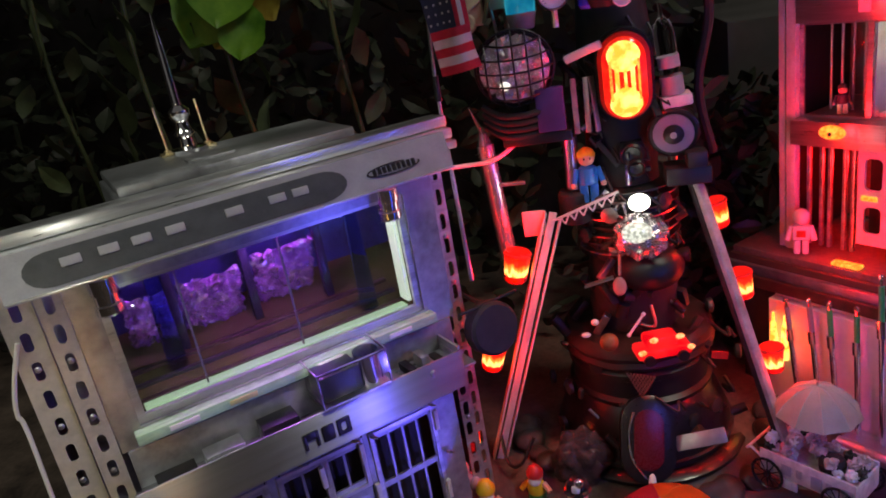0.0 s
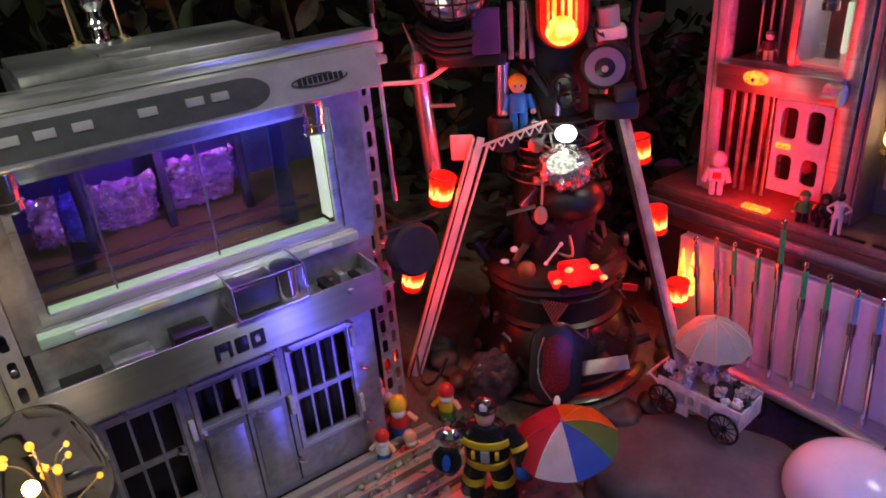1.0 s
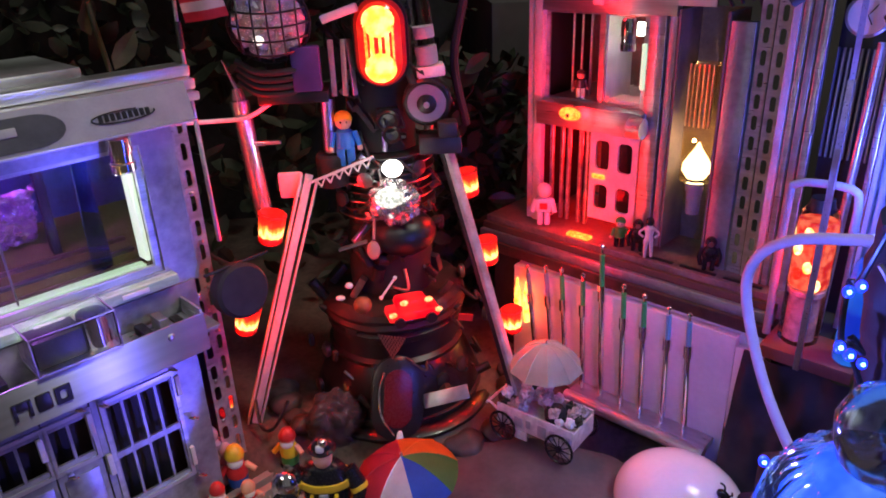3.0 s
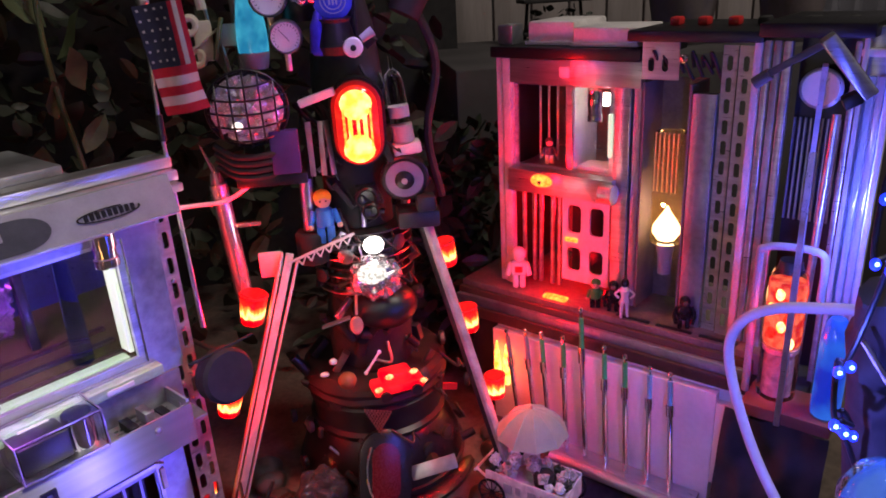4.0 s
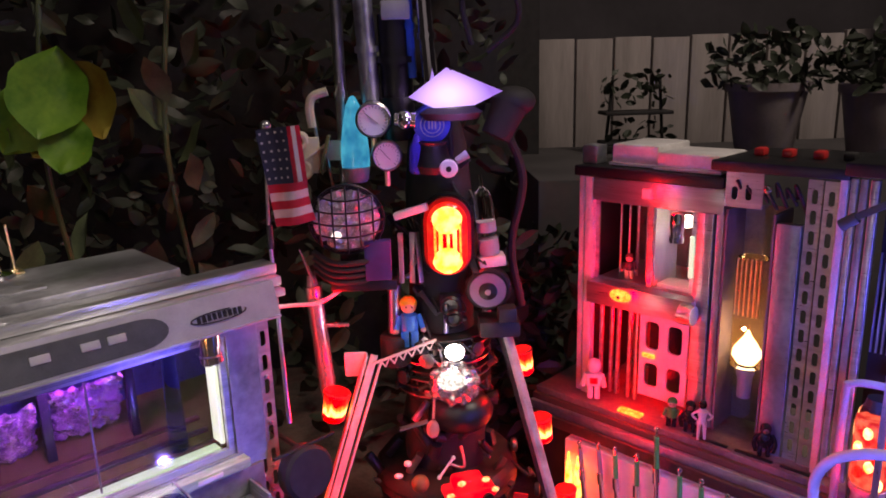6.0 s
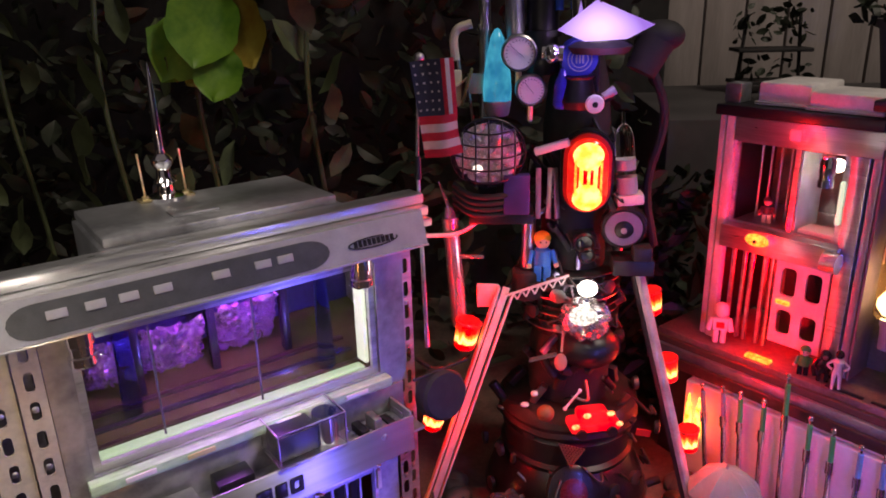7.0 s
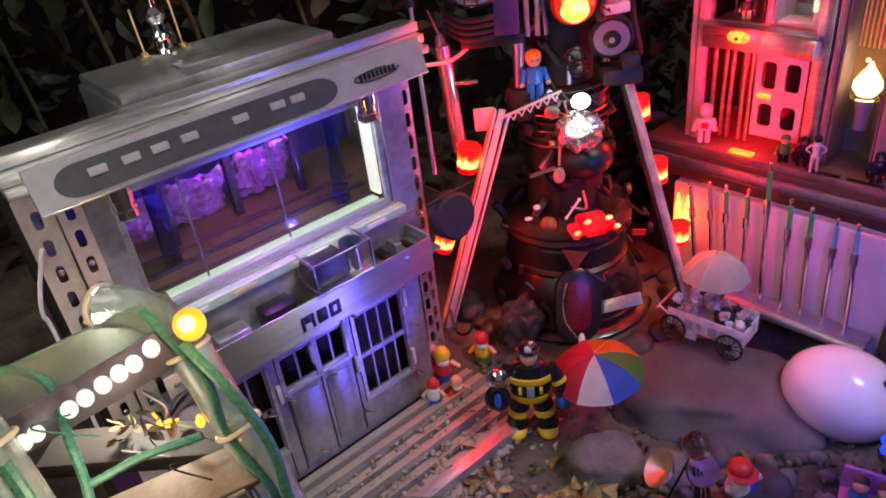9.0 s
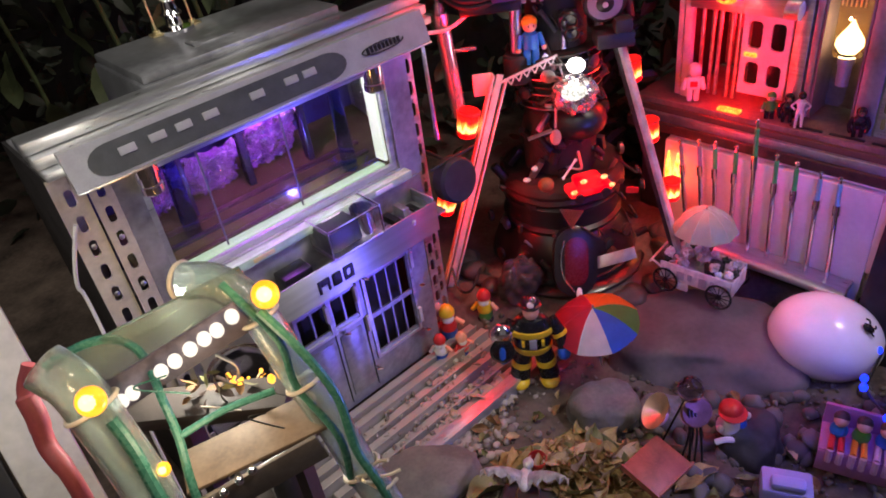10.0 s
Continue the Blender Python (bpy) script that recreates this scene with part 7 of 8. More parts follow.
solo("toy_wagon", bm, mat("lilac toy plastic", (0.3, 0.3, 0.55), 0.35, 0, 0.1, 50, 0.03), pose(0.545, 0.745, 0.01, 0, 0, -20), "lilac toy wagon with red sides", "toy wagon")


# dry leaves and gravel
def leaf_mesh(bm, c, s, rot, mt_i=0):
    pts = [(0, -1), (0.35, -0.55), (0.5, 0), (0.33, 0.55), (0, 1), (-0.33, 0.55), (-0.5, 0), (-0.35, -0.55)]
    m = Matrix.Translation(c) @ rot @ Matrix.Scale(s, 4)
    cup = random.uniform(-0.5, 0.6)
    ring = [bm.verts.new(m @ Vector((x, y, cup * x * x + 0.25 * math.sin(y * 2) + 0.05 * random.random()))) for x, y in pts]
    mid = [bm.verts.new(m @ Vector((0, y, -0.10 + 0.25 * math.sin(y * 2)))) for y in (-0.45, 0.1, 0.55)]
    for f in ((0, 1, "a"), (1, 2, "ab"), (2, 3, "bc"), (3, 4, "c"), (4, 5, "c"), (5, 6, "cb"), (6, 7, "ba"), (7, 0, "a")):
        vs = [ring[f[0]], ring[f[1]]] + [mid["abc".index(ch)] for ch in (f[2][::-1] if len(f[2]) > 1 else f[2])]
        bm.faces.new(vs)


def dry_leaf(s, seed):
    """A crumpled fallen leaf: a curled blade with a rolled, wavy edge."""
    bm = N()
    o = Vector((seed * 3.1, seed * 1.7, 0))
    curl, bend = random.uniform(0.3, 1.5), random.uniform(-0.9, 0.9)
    rows = []
    for i in range(9):
        y = -1 + i / 4
        hw = 0.52 * max(0.03, (1 - abs(y) ** 2.2)) * (1 + 0.25 * noise.noise(Vector((0, y * 3, 0)) + o))
        rows.append([bm.verts.new(s * Vector((x * hw, y, curl * (x * hw) ** 2 * 1.6 + bend * 0.35 * y * y + 0.22 * noise.noise(Vector((x * 1.5, y * 1.8, 0)) + o)))) for x in (-1, -0.6, -0.2, 0.2, 0.6, 1)])
    for a, b in zip(rows, rows[1:]):
        for k in range(5):
            bm.faces.new((a[k], a[k + 1], b[k + 1], b[k]))
    return bm


def rot3(a):
    return pose(0, 0, 0, random.uniform(-a, a), random.uniform(-a, a), random.uniform(0, 360))


random.seed(3)
LEAVES = [DRYLEAF, mat("brown leaf", (0.22, 0.12, 0.05), 0.7, 0, 0.5, 40, 0.3), mat("olive dry leaf", (0.17, 0.17, 0.07), 0.65, 0, 0.4, 40, 0.3), mat("pale tan dry leaf", (0.42, 0.30, 0.16), 0.7, 0, 0.35, 40, 0.3)]
for k in range(230):
    u, v = random.gauss(0, 0.55), random.gauss(0, 0.5)
    x, y = 0.300 + 0.085 * u, 0.815 + 0.045 * v
    if k > 150:
        x, y = random.uniform(0.10, 0.62), random.uniform(0.70, 0.96)
    big = k < 150
    bm = dry_leaf(random.uniform(0.019, 0.037) if big else random.uniform(0.007, 0.015), k)
    mt = LEAVES[(0, 0, 3, 0, 2, 1, 3)[k % 7]] if big else LEAVES[(1, 2, 1, 3)[k % 4]]
    solo("dry_leaf", bm, mt, pose(x, y, gz(x, y) + 0.009 + (0.024 * max(0, 1 - u * u - v * v) * random.random() if big else 0), random.uniform(-45, 45), random.uniform(-45, 45), random.uniform(0, 360)), "curled dry brown leaf", "leaf", "dry leaves")
for x, y, s, rz in ((0.178, 0.968, 0.032, 80), (0.20, 1.00, 0.018, 20), (0.365, 0.965, 0.016, 50), (0.13, 0.93, 0.02, 120)):
    bm = dry_leaf(s, s * 900)
    solo("dry_leaf", bm, mat("tan leaf", (0.42, 0.3, 0.18), 0.7, 0, 0.25, 40, 0.2), pose(x, y, 0.012, 8, 5, rz), "large pale tan fallen leaf", "leaf", "dry leaves")


def scatter(name, n, area, size, mt, label, seed, flat=0.7, ground=gz):
    random.seed(seed)
    vs, fs = [], []
    base = N()
    bmesh.ops.create_icosphere(base, subdivisions=2 if size[1] > 0.0062 else 1, radius=1)
    bv, bf = [v.co.copy() for v in base.verts], [[v.index for v in f.verts] for f in base.faces]
    base.free()
    for k in range(n):
        x, y = area()
        s = random.uniform(*size)
        m = pose(x, y, ground(x, y) + s * 0.25, random.uniform(0, 360), random.uniform(0, 30), random.uniform(0, 360)) @ Matrix.Diagonal((s * random.uniform(0.8, 1.4), s, s * flat, 1))
        o = len(vs)
        vs += [m @ (p * (1 + 0.3 * noise.noise(p * 2 + Vector((k, 0, 0))))) for p in bv]
        fs += [[i + o for i in f] for f in bf]
    me = bpy.data.meshes.new(name)
    me.from_pydata(vs, [], fs)
    me.shade_smooth()
    me.materials.append(mt)
    return tagged(new(name, me), label, "gravel", kind="stuff")


def isl(name, a, b):
    m = mat(name, a, 0.75, 0, 0.3, 60, 0.3)
    nt = m.node_tree
    g = nt.nodes.new("ShaderNodeNewGeometry")
    mx = nt.nodes.new("ShaderNodeMix")
    mx.data_type = "RGBA"
    mx.inputs[6].default_value, mx.inputs[7].default_value = (*a, 1), (*b, 1)
    nt.links.new(g.outputs["Random Per Island"], mx.inputs[0])
    nt.links.new(mx.outputs[2], nt.nodes["Principled BSDF"].inputs["Base Color"])
    return m


def near_porch():
    p = ML @ Vector((random.gauss(-0.16, 0.075), -0.045 - abs(random.gauss(0, 0.045)), 0))
    return p.x, p.y


scatter("gravel", 850, near_porch, (0.003, 0.0075), isl("pale pebbles", (0.16, 0.13, 0.12), (0.42, 0.36, 0.32)), "pale mixed pebbles along the porch", 4)
scatter("soil_crumbs", 2600, lambda: (random.uniform(-0.1, 0.85), random.uniform(0.62, 1.12)), (0.0015, 0.006), isl("soil crumbs", (0.05, 0.04, 0.03), (0.17, 0.14, 0.11)), "crumbs of soil and grit", 8)
scatter("ground_stones", 130, lambda: (random.uniform(0.38, 0.85), random.uniform(0.68, 0.92)), (0.006, 0.017), isl("dark stones", (0.045, 0.04, 0.04), (0.16, 0.14, 0.13)), "dark garden stones", 11)


def on_rails(x, y):
    q = ML.inverted() @ Vector((x, y, 0))
    return 0.05 - 0.36 * max(0.0, 0.024 - q.y)


def rail_spot():
    p = ML @ Vector((random.choice((random.uniform(-0.30, 0.02), random.gauss(-0.12, 0.06))), random.uniform(-0.075, 0.0), 0))
    return p.x, p.y


scatter("porch_litter", 190, rail_spot, (0.002, 0.006), isl("pale litter", (0.16, 0.13, 0.11), (0.45, 0.4, 0.35)), "pebbles and chips lying on the porch rails", 15, 0.4, on_rails)


# ---- near arch of clear tubes with small bulbs ----
ar = thing("tube_arch", pose(0, 0, 0), "arch of clear plastic tubes wound with green cable and small bulbs", "garden lantern")
GLINT = glow("lit diode dome", (1, 0.93, 0.82), 0.7)
CLEAR = mat("cloudy clear plastic", (0.80, 0.95, 0.90), 0.07, 0, 0.08, 60, 0.25, trans=0.86, ior=1.4, coat=0.3)
GREENC = mat("green cable", (0.05, 0.19, 0.14), 0.25, 0, 0.15, 40, 0.02)
TIE = mat("white string", (0.65, 0.6, 0.5), 0.8, 0, 0.15, 60, 0.1)
A = [(0.036, 0.488, 0.635), (0.054, 0.486, 0.633), (0.070, 0.480, 0.622), (0.079, 0.474, 0.602), (0.089, 0.466, 0.577), (0.102, 0.456, 0.550), (0.113, 0.446, 0.522), (0.125, 0.436, 0.498), (0.15, 0.42, 0.40), (0.16, 0.41, 0.0)]


def pipe(pts, r):
    """A hollow tube: outer skin and inner skin."""
    bm = hose(N(), pts, r, 20, 8, False)
    inner = hose(N(), pts, r * 0.84, 20, 8, False)
    bmesh.ops.reverse_faces(inner, faces=inner.faces[:])
    return merge(bm, inner)


part("tube", pipe(A, 0.0098), CLEAR, ar, "clear plastic tube")
part("tube_rim", hose(N(), [(0.036 + 0.003 * math.cos(t), 0.488 + 0.0095 * math.cos(t), 0.635 + 0.0098 * math.sin(t)) for t in [k * math.pi / 12 for k in range(25)]], 0.0012, 6, 1), TIE, ar)
part("tube", pipe([(-0.025, 0.445, 0.624), (-0.012, 0.440, 0.613), (-0.002, 0.432, 0.590), (0.007, 0.424, 0.563), (0.014, 0.416, 0.530), (0.02, 0.405, 0.40), (0.02, 0.40, 0.0)], 0.0125), CLEAR, ar, "cloudy clear plastic tube")
bm = N()
slab(bm, (-0.022, 0.458, 0.605), (0.070, 0.490, 0.626), 0.003, 0.026, 0.0008)
part("beam", bm, mat("green tinted acrylic", (0.55, 0.66, 0.56), 0.12, 0, 0.12, 40, 0.06, trans=0.8), ar, "green-tinted acrylic beam")
bm = N()
slab(bm, (-0.010, 0.452, 0.589), (0.070, 0.470, 0.622), 0.002, 0.020, 0.0005)
strip = part("diode_strip", bm, mat("grey violet strip", (0.16, 0.14, 0.18), 0.35, 0.3, 0.3, 60, 0.08), ar, "strip carrying a row of white diodes")
for p in ((0.001, 0.452, 0.591), (0.008, 0.453, 0.595), (0.025, 0.457, 0.604), (0.033, 0.459, 0.608), (0.042, 0.461, 0.613), (0.050, 0.463, 0.617), (0.057, 0.465, 0.620), (0.066, 0.467, 0.626)):
    part("diode", ball(N(), (p[0], p[1] - 0.004, p[2] + 0.001), 0.0037, (1, 1, 1.15), 14), GLINT, strip)
bm = N()
slab(bm, (0.024, 0.432, 0.550), (0.095, 0.462, 0.556), 0.030, 0.003, 0.001)
part("shelf", bm, mat("brown acrylic", (0.17, 0.12, 0.08), 0.65, 0, 0.4, 40, 0.15), ar, "brown tinted shelf")
bm = N()
slab(bm, (0.030, 0.414, 0.538), (0.098, 0.440, 0.552), 0.003, 0.018, 0.0008)
strip2 = part("diode_strip", bm, mat("smoky strip", (0.12, 0.1, 0.09), 0.35, 0, 0.3, 60, 0.08), ar)
for p in ((0.043, 0.420, 0.549), (0.049, 0.423, 0.552), (0.057, 0.427, 0.555), (0.064, 0.430, 0.558)):
    part("diode", ball(N(), (p[0], p[1] - 0.005, p[2] - 0.002), 0.0027, (1, 1, 1), 10), CHROME, strip2)
for p, r in (((0.085, 0.466, 0.636), 0.0078), ((0.014, 0.412, 0.629), 0.0075), ((0.020, 0.425, 0.564), 0.0042)):
    part("bulb", ball(N(), p, r * 0.9, (1, 1, 1.05), 18), glow("amber bulb", (1, 0.30, 0.015), 1.25, (1, 0.42, 0.03), 90), ar, "round glowing amber bulb")
    part("bulb_core", ball(N(), Vector(p) + Vector((0.16, -0.62, 0.5)) * r * 0.62, r * 0.56, (1, 1, 1), 16), glow("hot bulb core", (1, 0.62, 0.16), 3.0), ar)
EMBER = glow("small amber filament", (1, 0.3, 0.02), 1.8, (1, 0.5, 0.06), 200)
random.seed(61)
for k in range(7):
    p = Vector((0.050 + random.uniform(-0.006, 0.008), 0.474, 0.572 + random.uniform(-0.003, 0.004)))
    part("filament", slab(N(), p, p + Vector((random.uniform(-0.005, 0.005), 0.001, random.uniform(-0.002, 0.003))), 0.0012, 0.0012, 0.0003), EMBER, ar, "glowing amber filament")
part("filament_tip", ball(N(), (0.073, 0.466, 0.579), 0.0022, (1, 1, 1.4), 10), EMBER, ar)
for pts, r in (([(-0.030, 0.452, 0.617), (-0.012, 0.46, 0.622), (0.002, 0.468, 0.617), (0.013, 0.464, 0.606), (0.022, 0.448, 0.592), (0.027, 0.438, 0.572), (0.033, 0.42, 0.550), (0.036, 0.41, 0.50)], 0.0024),
               ([(0.027, 0.438, 0.572), (0.049, 0.452, 0.574), (0.075, 0.460, 0.576)], 0.0021), ([(0.006, 0.428, 0.600), (0.013, 0.422, 0.584), (0.019, 0.414, 0.563), (0.026, 0.406, 0.545), (0.03, 0.40, 0.50)], 0.0032),
               ([(0.080, 0.464, 0.628), (0.098, 0.456, 0.603), (0.110, 0.450, 0.576), (0.115, 0.440, 0.545), (0.128, 0.430, 0.51), (0.15, 0.41, 0.40)], 0.0026), ([(0.062, 0.474, 0.64), (0.085, 0.462, 0.61), (0.088, 0.458, 0.58), (0.106, 0.446, 0.55), (0.108, 0.438, 0.52)], 0.0022)):
    part("cable", hose(N(), pts, r, 8, 8), GREENC, ar, "green winding cable")
for c, r in (((0.0905, 0.4655, 0.575), 0.0108), ((0.113, 0.446, 0.523), 0.0108), ((0.074, 0.477, 0.614), 0.0105), ((-0.006, 0.436, 0.602), 0.0136)):
    d = Vector((0.35, -0.25, -0.85)).normalized()
    a = d.cross(Vector((0, 0, 1))).normalized()
    b = d.cross(a)
    bm = N()
    hose(bm, [Vector(c) + r * (a * math.cos(t) + b * math.sin(t)) for t in [k * math.pi / 10 for k in range(21)]], 0.0013, 6, 1)
    part("tie", bm, TIE, ar, "white string tie")
bm = N()
for k in range(6):
    a = k * 1.1
    hose(bm, [(0.114, 0.437, 0.525), (0.120 + 0.008 * math.cos(a), 0.436 + 0.006 * math.sin(a), 0.527 + 0.006 * math.sin(a * 2)), (0.126 + 0.010 * math.cos(a), 0.438, 0.528 + 0.010 * math.sin(a))], 0.0010, 6, 5)
part("knot", bm, TIE, ar, "frayed white knot")
bm = N()
hose(bm, [(-0.045, 0.462, 0.612), (-0.050, 0.455, 0.600), (-0.046, 0.448, 0.588), (-0.043, 0.440, 0.573), (-0.028, 0.425, 0.560), (-0.02, 0.41, 0.50)], [0.004, 0.0055, 0.005, 0.0045, 0.004], 12, 8)
part("red_sleeve", bm, mat("dusty red rubber", (0.3, 0.06, 0.07), 0.55, 0, 0.25, 50, 0.1), ar, "dusty red rubber sleeve")
random.seed(14)
for k in range(26):
    bm = N()
    leaf_mesh(bm, (random.uniform(0.008, 0.062), random.uniform(0.478, 0.497), random.uniform(0.546, 0.566)), random.uniform(0.003, 0.006), rot3(80))
    part("dried_petal", bm, (LEAVES[1], LEAVES[2], BROWN)[k % 3], ar)
bm = N()
hose(bm, [(0.040, 0.484, 0.585), (0.050, 0.482, 0.576), (0.046, 0.48, 0.566), (0.036, 0.482, 0.570)], 0.0012, 6, 6)
part("wire_clip", bm, STEEL, ar)
bm = N()
box(bm, -0.03, 0.070, 0.478, 0.505, 0.535, 0.545, 0.002)
box(bm, 0.0, 0.006, 0.48, 0.50, 0.0, 0.535)
box(bm, 0.06, 0.066, 0.48, 0.50, 0.0, 0.535)
part("stand", bm, mat("dark brown board", (0.05, 0.04, 0.035), 0.6, 0, 0.4, 30, 0.2), ar)
lamp("arch_glow", (0.098, 0.445, 0.652), WARM, 0.08, 0.006)
lamp("arch_glow", (0.012, 0.39, 0.650), WARM, 0.07, 0.006)
lamp("diode_glow", (0.045, 0.425, 0.592), (1, 0.8, 0.55), 0.04, 0.012)
lamp("diode_glow", (0.010, 0.520, 0.600), (1, 0.97, 0.86), 0.58, 0.006)

# glass bell with amber bulbs in front of the silver house
jb = thing("amber_lantern", pose(-0.035, 0.665, -0.035), "small glass lantern with glowing amber bulbs on a dark post", "lantern")
part("post", cyl(N(), (0, 0, 0), (0, 0, 0.36), 0.014, None, 14), BLACK_M, jb)
o = part("glass_bell", lathe(N(), [(0.03, 0.36), (0.042, 0.37), (0.044, 0.41), (0.03, 0.445), (0.008, 0.455)], 28), glass("thin lantern glass", (1, 0.95, 0.85), 0.08, 1.08), jb)
o.visible_shadow = False
random.seed(88)
for k in range(11):
    a, q = random.uniform(0, 6.28), random.uniform(0.3, 1) * 0.030
    p = (q * math.cos(a), q * math.sin(a), random.uniform(0.375, 0.425))
    part("bulb", ball(N(), p, random.uniform(0.0018, 0.0038), (1, 1, 1.3), 12), glow("small amber bulb", (1, 0.32, 0.03), 2.0, (1, 0.55, 0.10), 200), jb)
    part("wire", hose(N(), [p, (p[0] * 0.4, p[1] * 0.5, p[2] - 0.01), (0, 0, 0.362)], 0.0009, 6, 5), BRASS, jb)

lamp("amber_glow", (-0.02, 0.635, 0.385), (1, 0.45, 0.1), 0.07, 0.008)

# white frame post at the edge of the place
lb = thing("leaning_board", pose(0, 0, 0), "white painted board leaning beside the house, with a dark frame", "board")
bm = N()
slab(bm, (-0.369, 0.815, 0.60), (-0.144, 0.505, 0.0), 0.060, 0.012, 0.002)
part("white_face", bm, mat("chalky board paint", (0.42, 0.40, 0.37), 0.7, 0, 0.3, 9, 0.15), lb)
bm = N()
slab(bm, (-0.407, 0.783, 0.59), (-0.184, 0.474, 0.0), 0.034, 0.018, 0.002)
part("dark_frame", bm, BLACK, lb)
# ---- cut glass bell near the blue lights ----
cg = thing("cut_glass_bell", pose(0.668, 0.640, 0.045), "fluted cut-glass bell lit blue", "glass bell")
prof = [(0.070, 0.270), (0.071, 0.300), (0.066, 0.325), (0.055, 0.345), (0.040, 0.357), (0.030, 0.362), (0.034, 0.375), (0.035, 0.39), (0.028, 0.405), (0.012, 0.415)]
bm = N()
lathe(bm, prof, 72)
for v in bm.verts:
    a = math.atan2(v.co.y, v.co.x)
    r = math.hypot(v.co.x, v.co.y)
    if v.co.z < 0.356:
        v.co.x, v.co.y = (v.co.x / r) * (r + 0.0022 * math.cos(36 * a)), (v.co.y / r) * (r + 0.0022 * math.cos(36 * a))
o = part("glass", bm, glass("cut glass", (0.75, 0.85, 1), 0.06, 1.35), cg)
o.visible_shadow = False
part("inner", lathe(N(), [(0.05, 0.25), (0.052, 0.30), (0.036, 0.335), (0.01, 0.35)], 24), glow("blue lit core", (0.02, 0.10, 0.7), 0.55, (0.10, 0.25, 0.8), 45), cg, "blue and red glowing core")
part("rim_bead", hose(N(), [(0.071 * math.cos(t), 0.071 * math.sin(t), 0.30) for t in [k * math.pi / 24 for k in range(49)]], 0.0025, 8, 1), glass("rim glass", (0.6, 0.75, 1), 0.08, 1.4), cg)
part("post", cyl(N(), (0, 0, -0.045), (0, 0, 0.26), 0.03, None, 20), BLACK_M, cg)
# ---- blue diode string on a dark bush of cables ----
bs = thing("blue_light_string", pose(0, 0, 0), "string of bright blue diodes on black cable", "light string")
SP = [(0.700, 0.785, 0.801), (0.732, 0.762, 0.711), (0.714, 0.738, 0.636), (0.707, 0.736, 0.628), (0.698, 0.730, 0.608), (0.688, 0.717, 0.567), (0.698, 0.714, 0.562), (0.665, 0.696, 0.503), (0.659, 0.699, 0.498), (0.652, 0.686, 0.465), (0.658, 0.683, 0.460), (0.690, 0.712, 0.432), (0.681, 0.715, 0.438)]
part("cable", hose(N(), [Vector(p) + Vector((0.008, 0.012, 0)) for p in SP] + [(0.74, 0.74, 0.30), (0.74, 0.74, 0.0)], 0.0022, 8, 6), BLACK, bs)
CORE_B = glow("blue diode core", (0.25, 0.55, 1), 4.0)
for p in SP + [(0.615, 0.686, 0.375)]:
    part("diode_core", ball(N(), (p[0] - 0.0008, p[1] - 0.0024, p[2] + 0.0010), 0.0017, (1, 1, 1), 10), CORE_B, bs, "bright diode core")
    part("diode", ball(N(), p, 0.0036, (1, 1, 1.2), 12), G_BLUE, bs)
for p in ((0.749, 0.930, 0.06), (0.704, 0.881, 0.06), (0.695, 0.865, 0.06), (0.685, 0.793, 0.08)):
    part("diode", ball(N(), p, 0.0055, (1, 1, 1.2), 12), G_BLUE, bs)
part("cable", hose(N(), [(0.74, 0.74, 0.02), (0.69, 0.79, 0.075), (0.70, 0.86, 0.053), (0.71, 0.88, 0.052), (0.755, 0.93, 0.052), (0.80, 0.98, 0.02)], 0.002, 8, 6), BLACK, bs)
lamp("blue_string_glow", (0.655, 0.685, 0.55), BLUE, 0.6, 0.005)
lamp("blue_string_glow", (0.835, 0.925, 0.48), BLUE, 0.95, 0.005)
lamp("bell_glow", (0.605, 0.700, 0.40), (0.13, 0.13, 1), 1.7, 0.004)
# Unseen spot added near the ground to throw violet-blue onto the sign plate.
beam = bpy.data.lights.new("sign_spot", "SPOT")
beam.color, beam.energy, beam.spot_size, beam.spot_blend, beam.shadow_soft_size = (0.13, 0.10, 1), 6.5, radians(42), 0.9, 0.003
bl = tagged(new("sign_spot", beam), "unseen violet-blue spot added to light the sign", "light", kind="structure")
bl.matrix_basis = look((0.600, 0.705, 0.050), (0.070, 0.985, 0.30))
bm = N()
hose(bm, [(0.78, 0.75, 0.0), (0.775, 0.755, 0.28), (0.755, 0.75, 0.42), (0.735, 0.74, 0.50), (0.73, 0.735, 0.535)], [0.04, 0.036, 0.034, 0.028, 0.012], 20, 8)
for v in bm.verts:
    v.co += Vector((1, 1, 0.6)) * 0.006 * noise.noise(v.co * 50)
solo("wrapped_post", bm, BLACK_M, Matrix(), "thick black wrapped post behind the blue diodes", "post")
cb = thing("cable_bundle", pose(0, 0, 0), "bundle of thin steel wires", "cable")
for k in range(8):
    part("wire", hose(N(), [(0.70 + 0.008 * k, 0.73, 0.50 - 0.01 * k), (0.72 + 0.008 * k, 0.715, 0.47 - 0.012 * k), (0.78, 0.72, 0.45 + 0.01 * (k % 3))], 0.0022, 6, 6), STEEL, cb)
# Two dark boxes fill the place of a dark bag.
bm = N()
for k, z in enumerate((0.18, 0.24)):
    box(bm, 0.70 + 0.01 * k, 0.82, 0.80, 0.86 - 0.01 * k, z - 0.05, z, 0.006)
solo("bag_boxes", bm, BLACK_M, Matrix(), "dark boxes standing in for a bag beside the hose", "crate")
bm = N()
bmesh.ops.create_grid(bm, x_segments=30, y_segments=30, size=0.5)
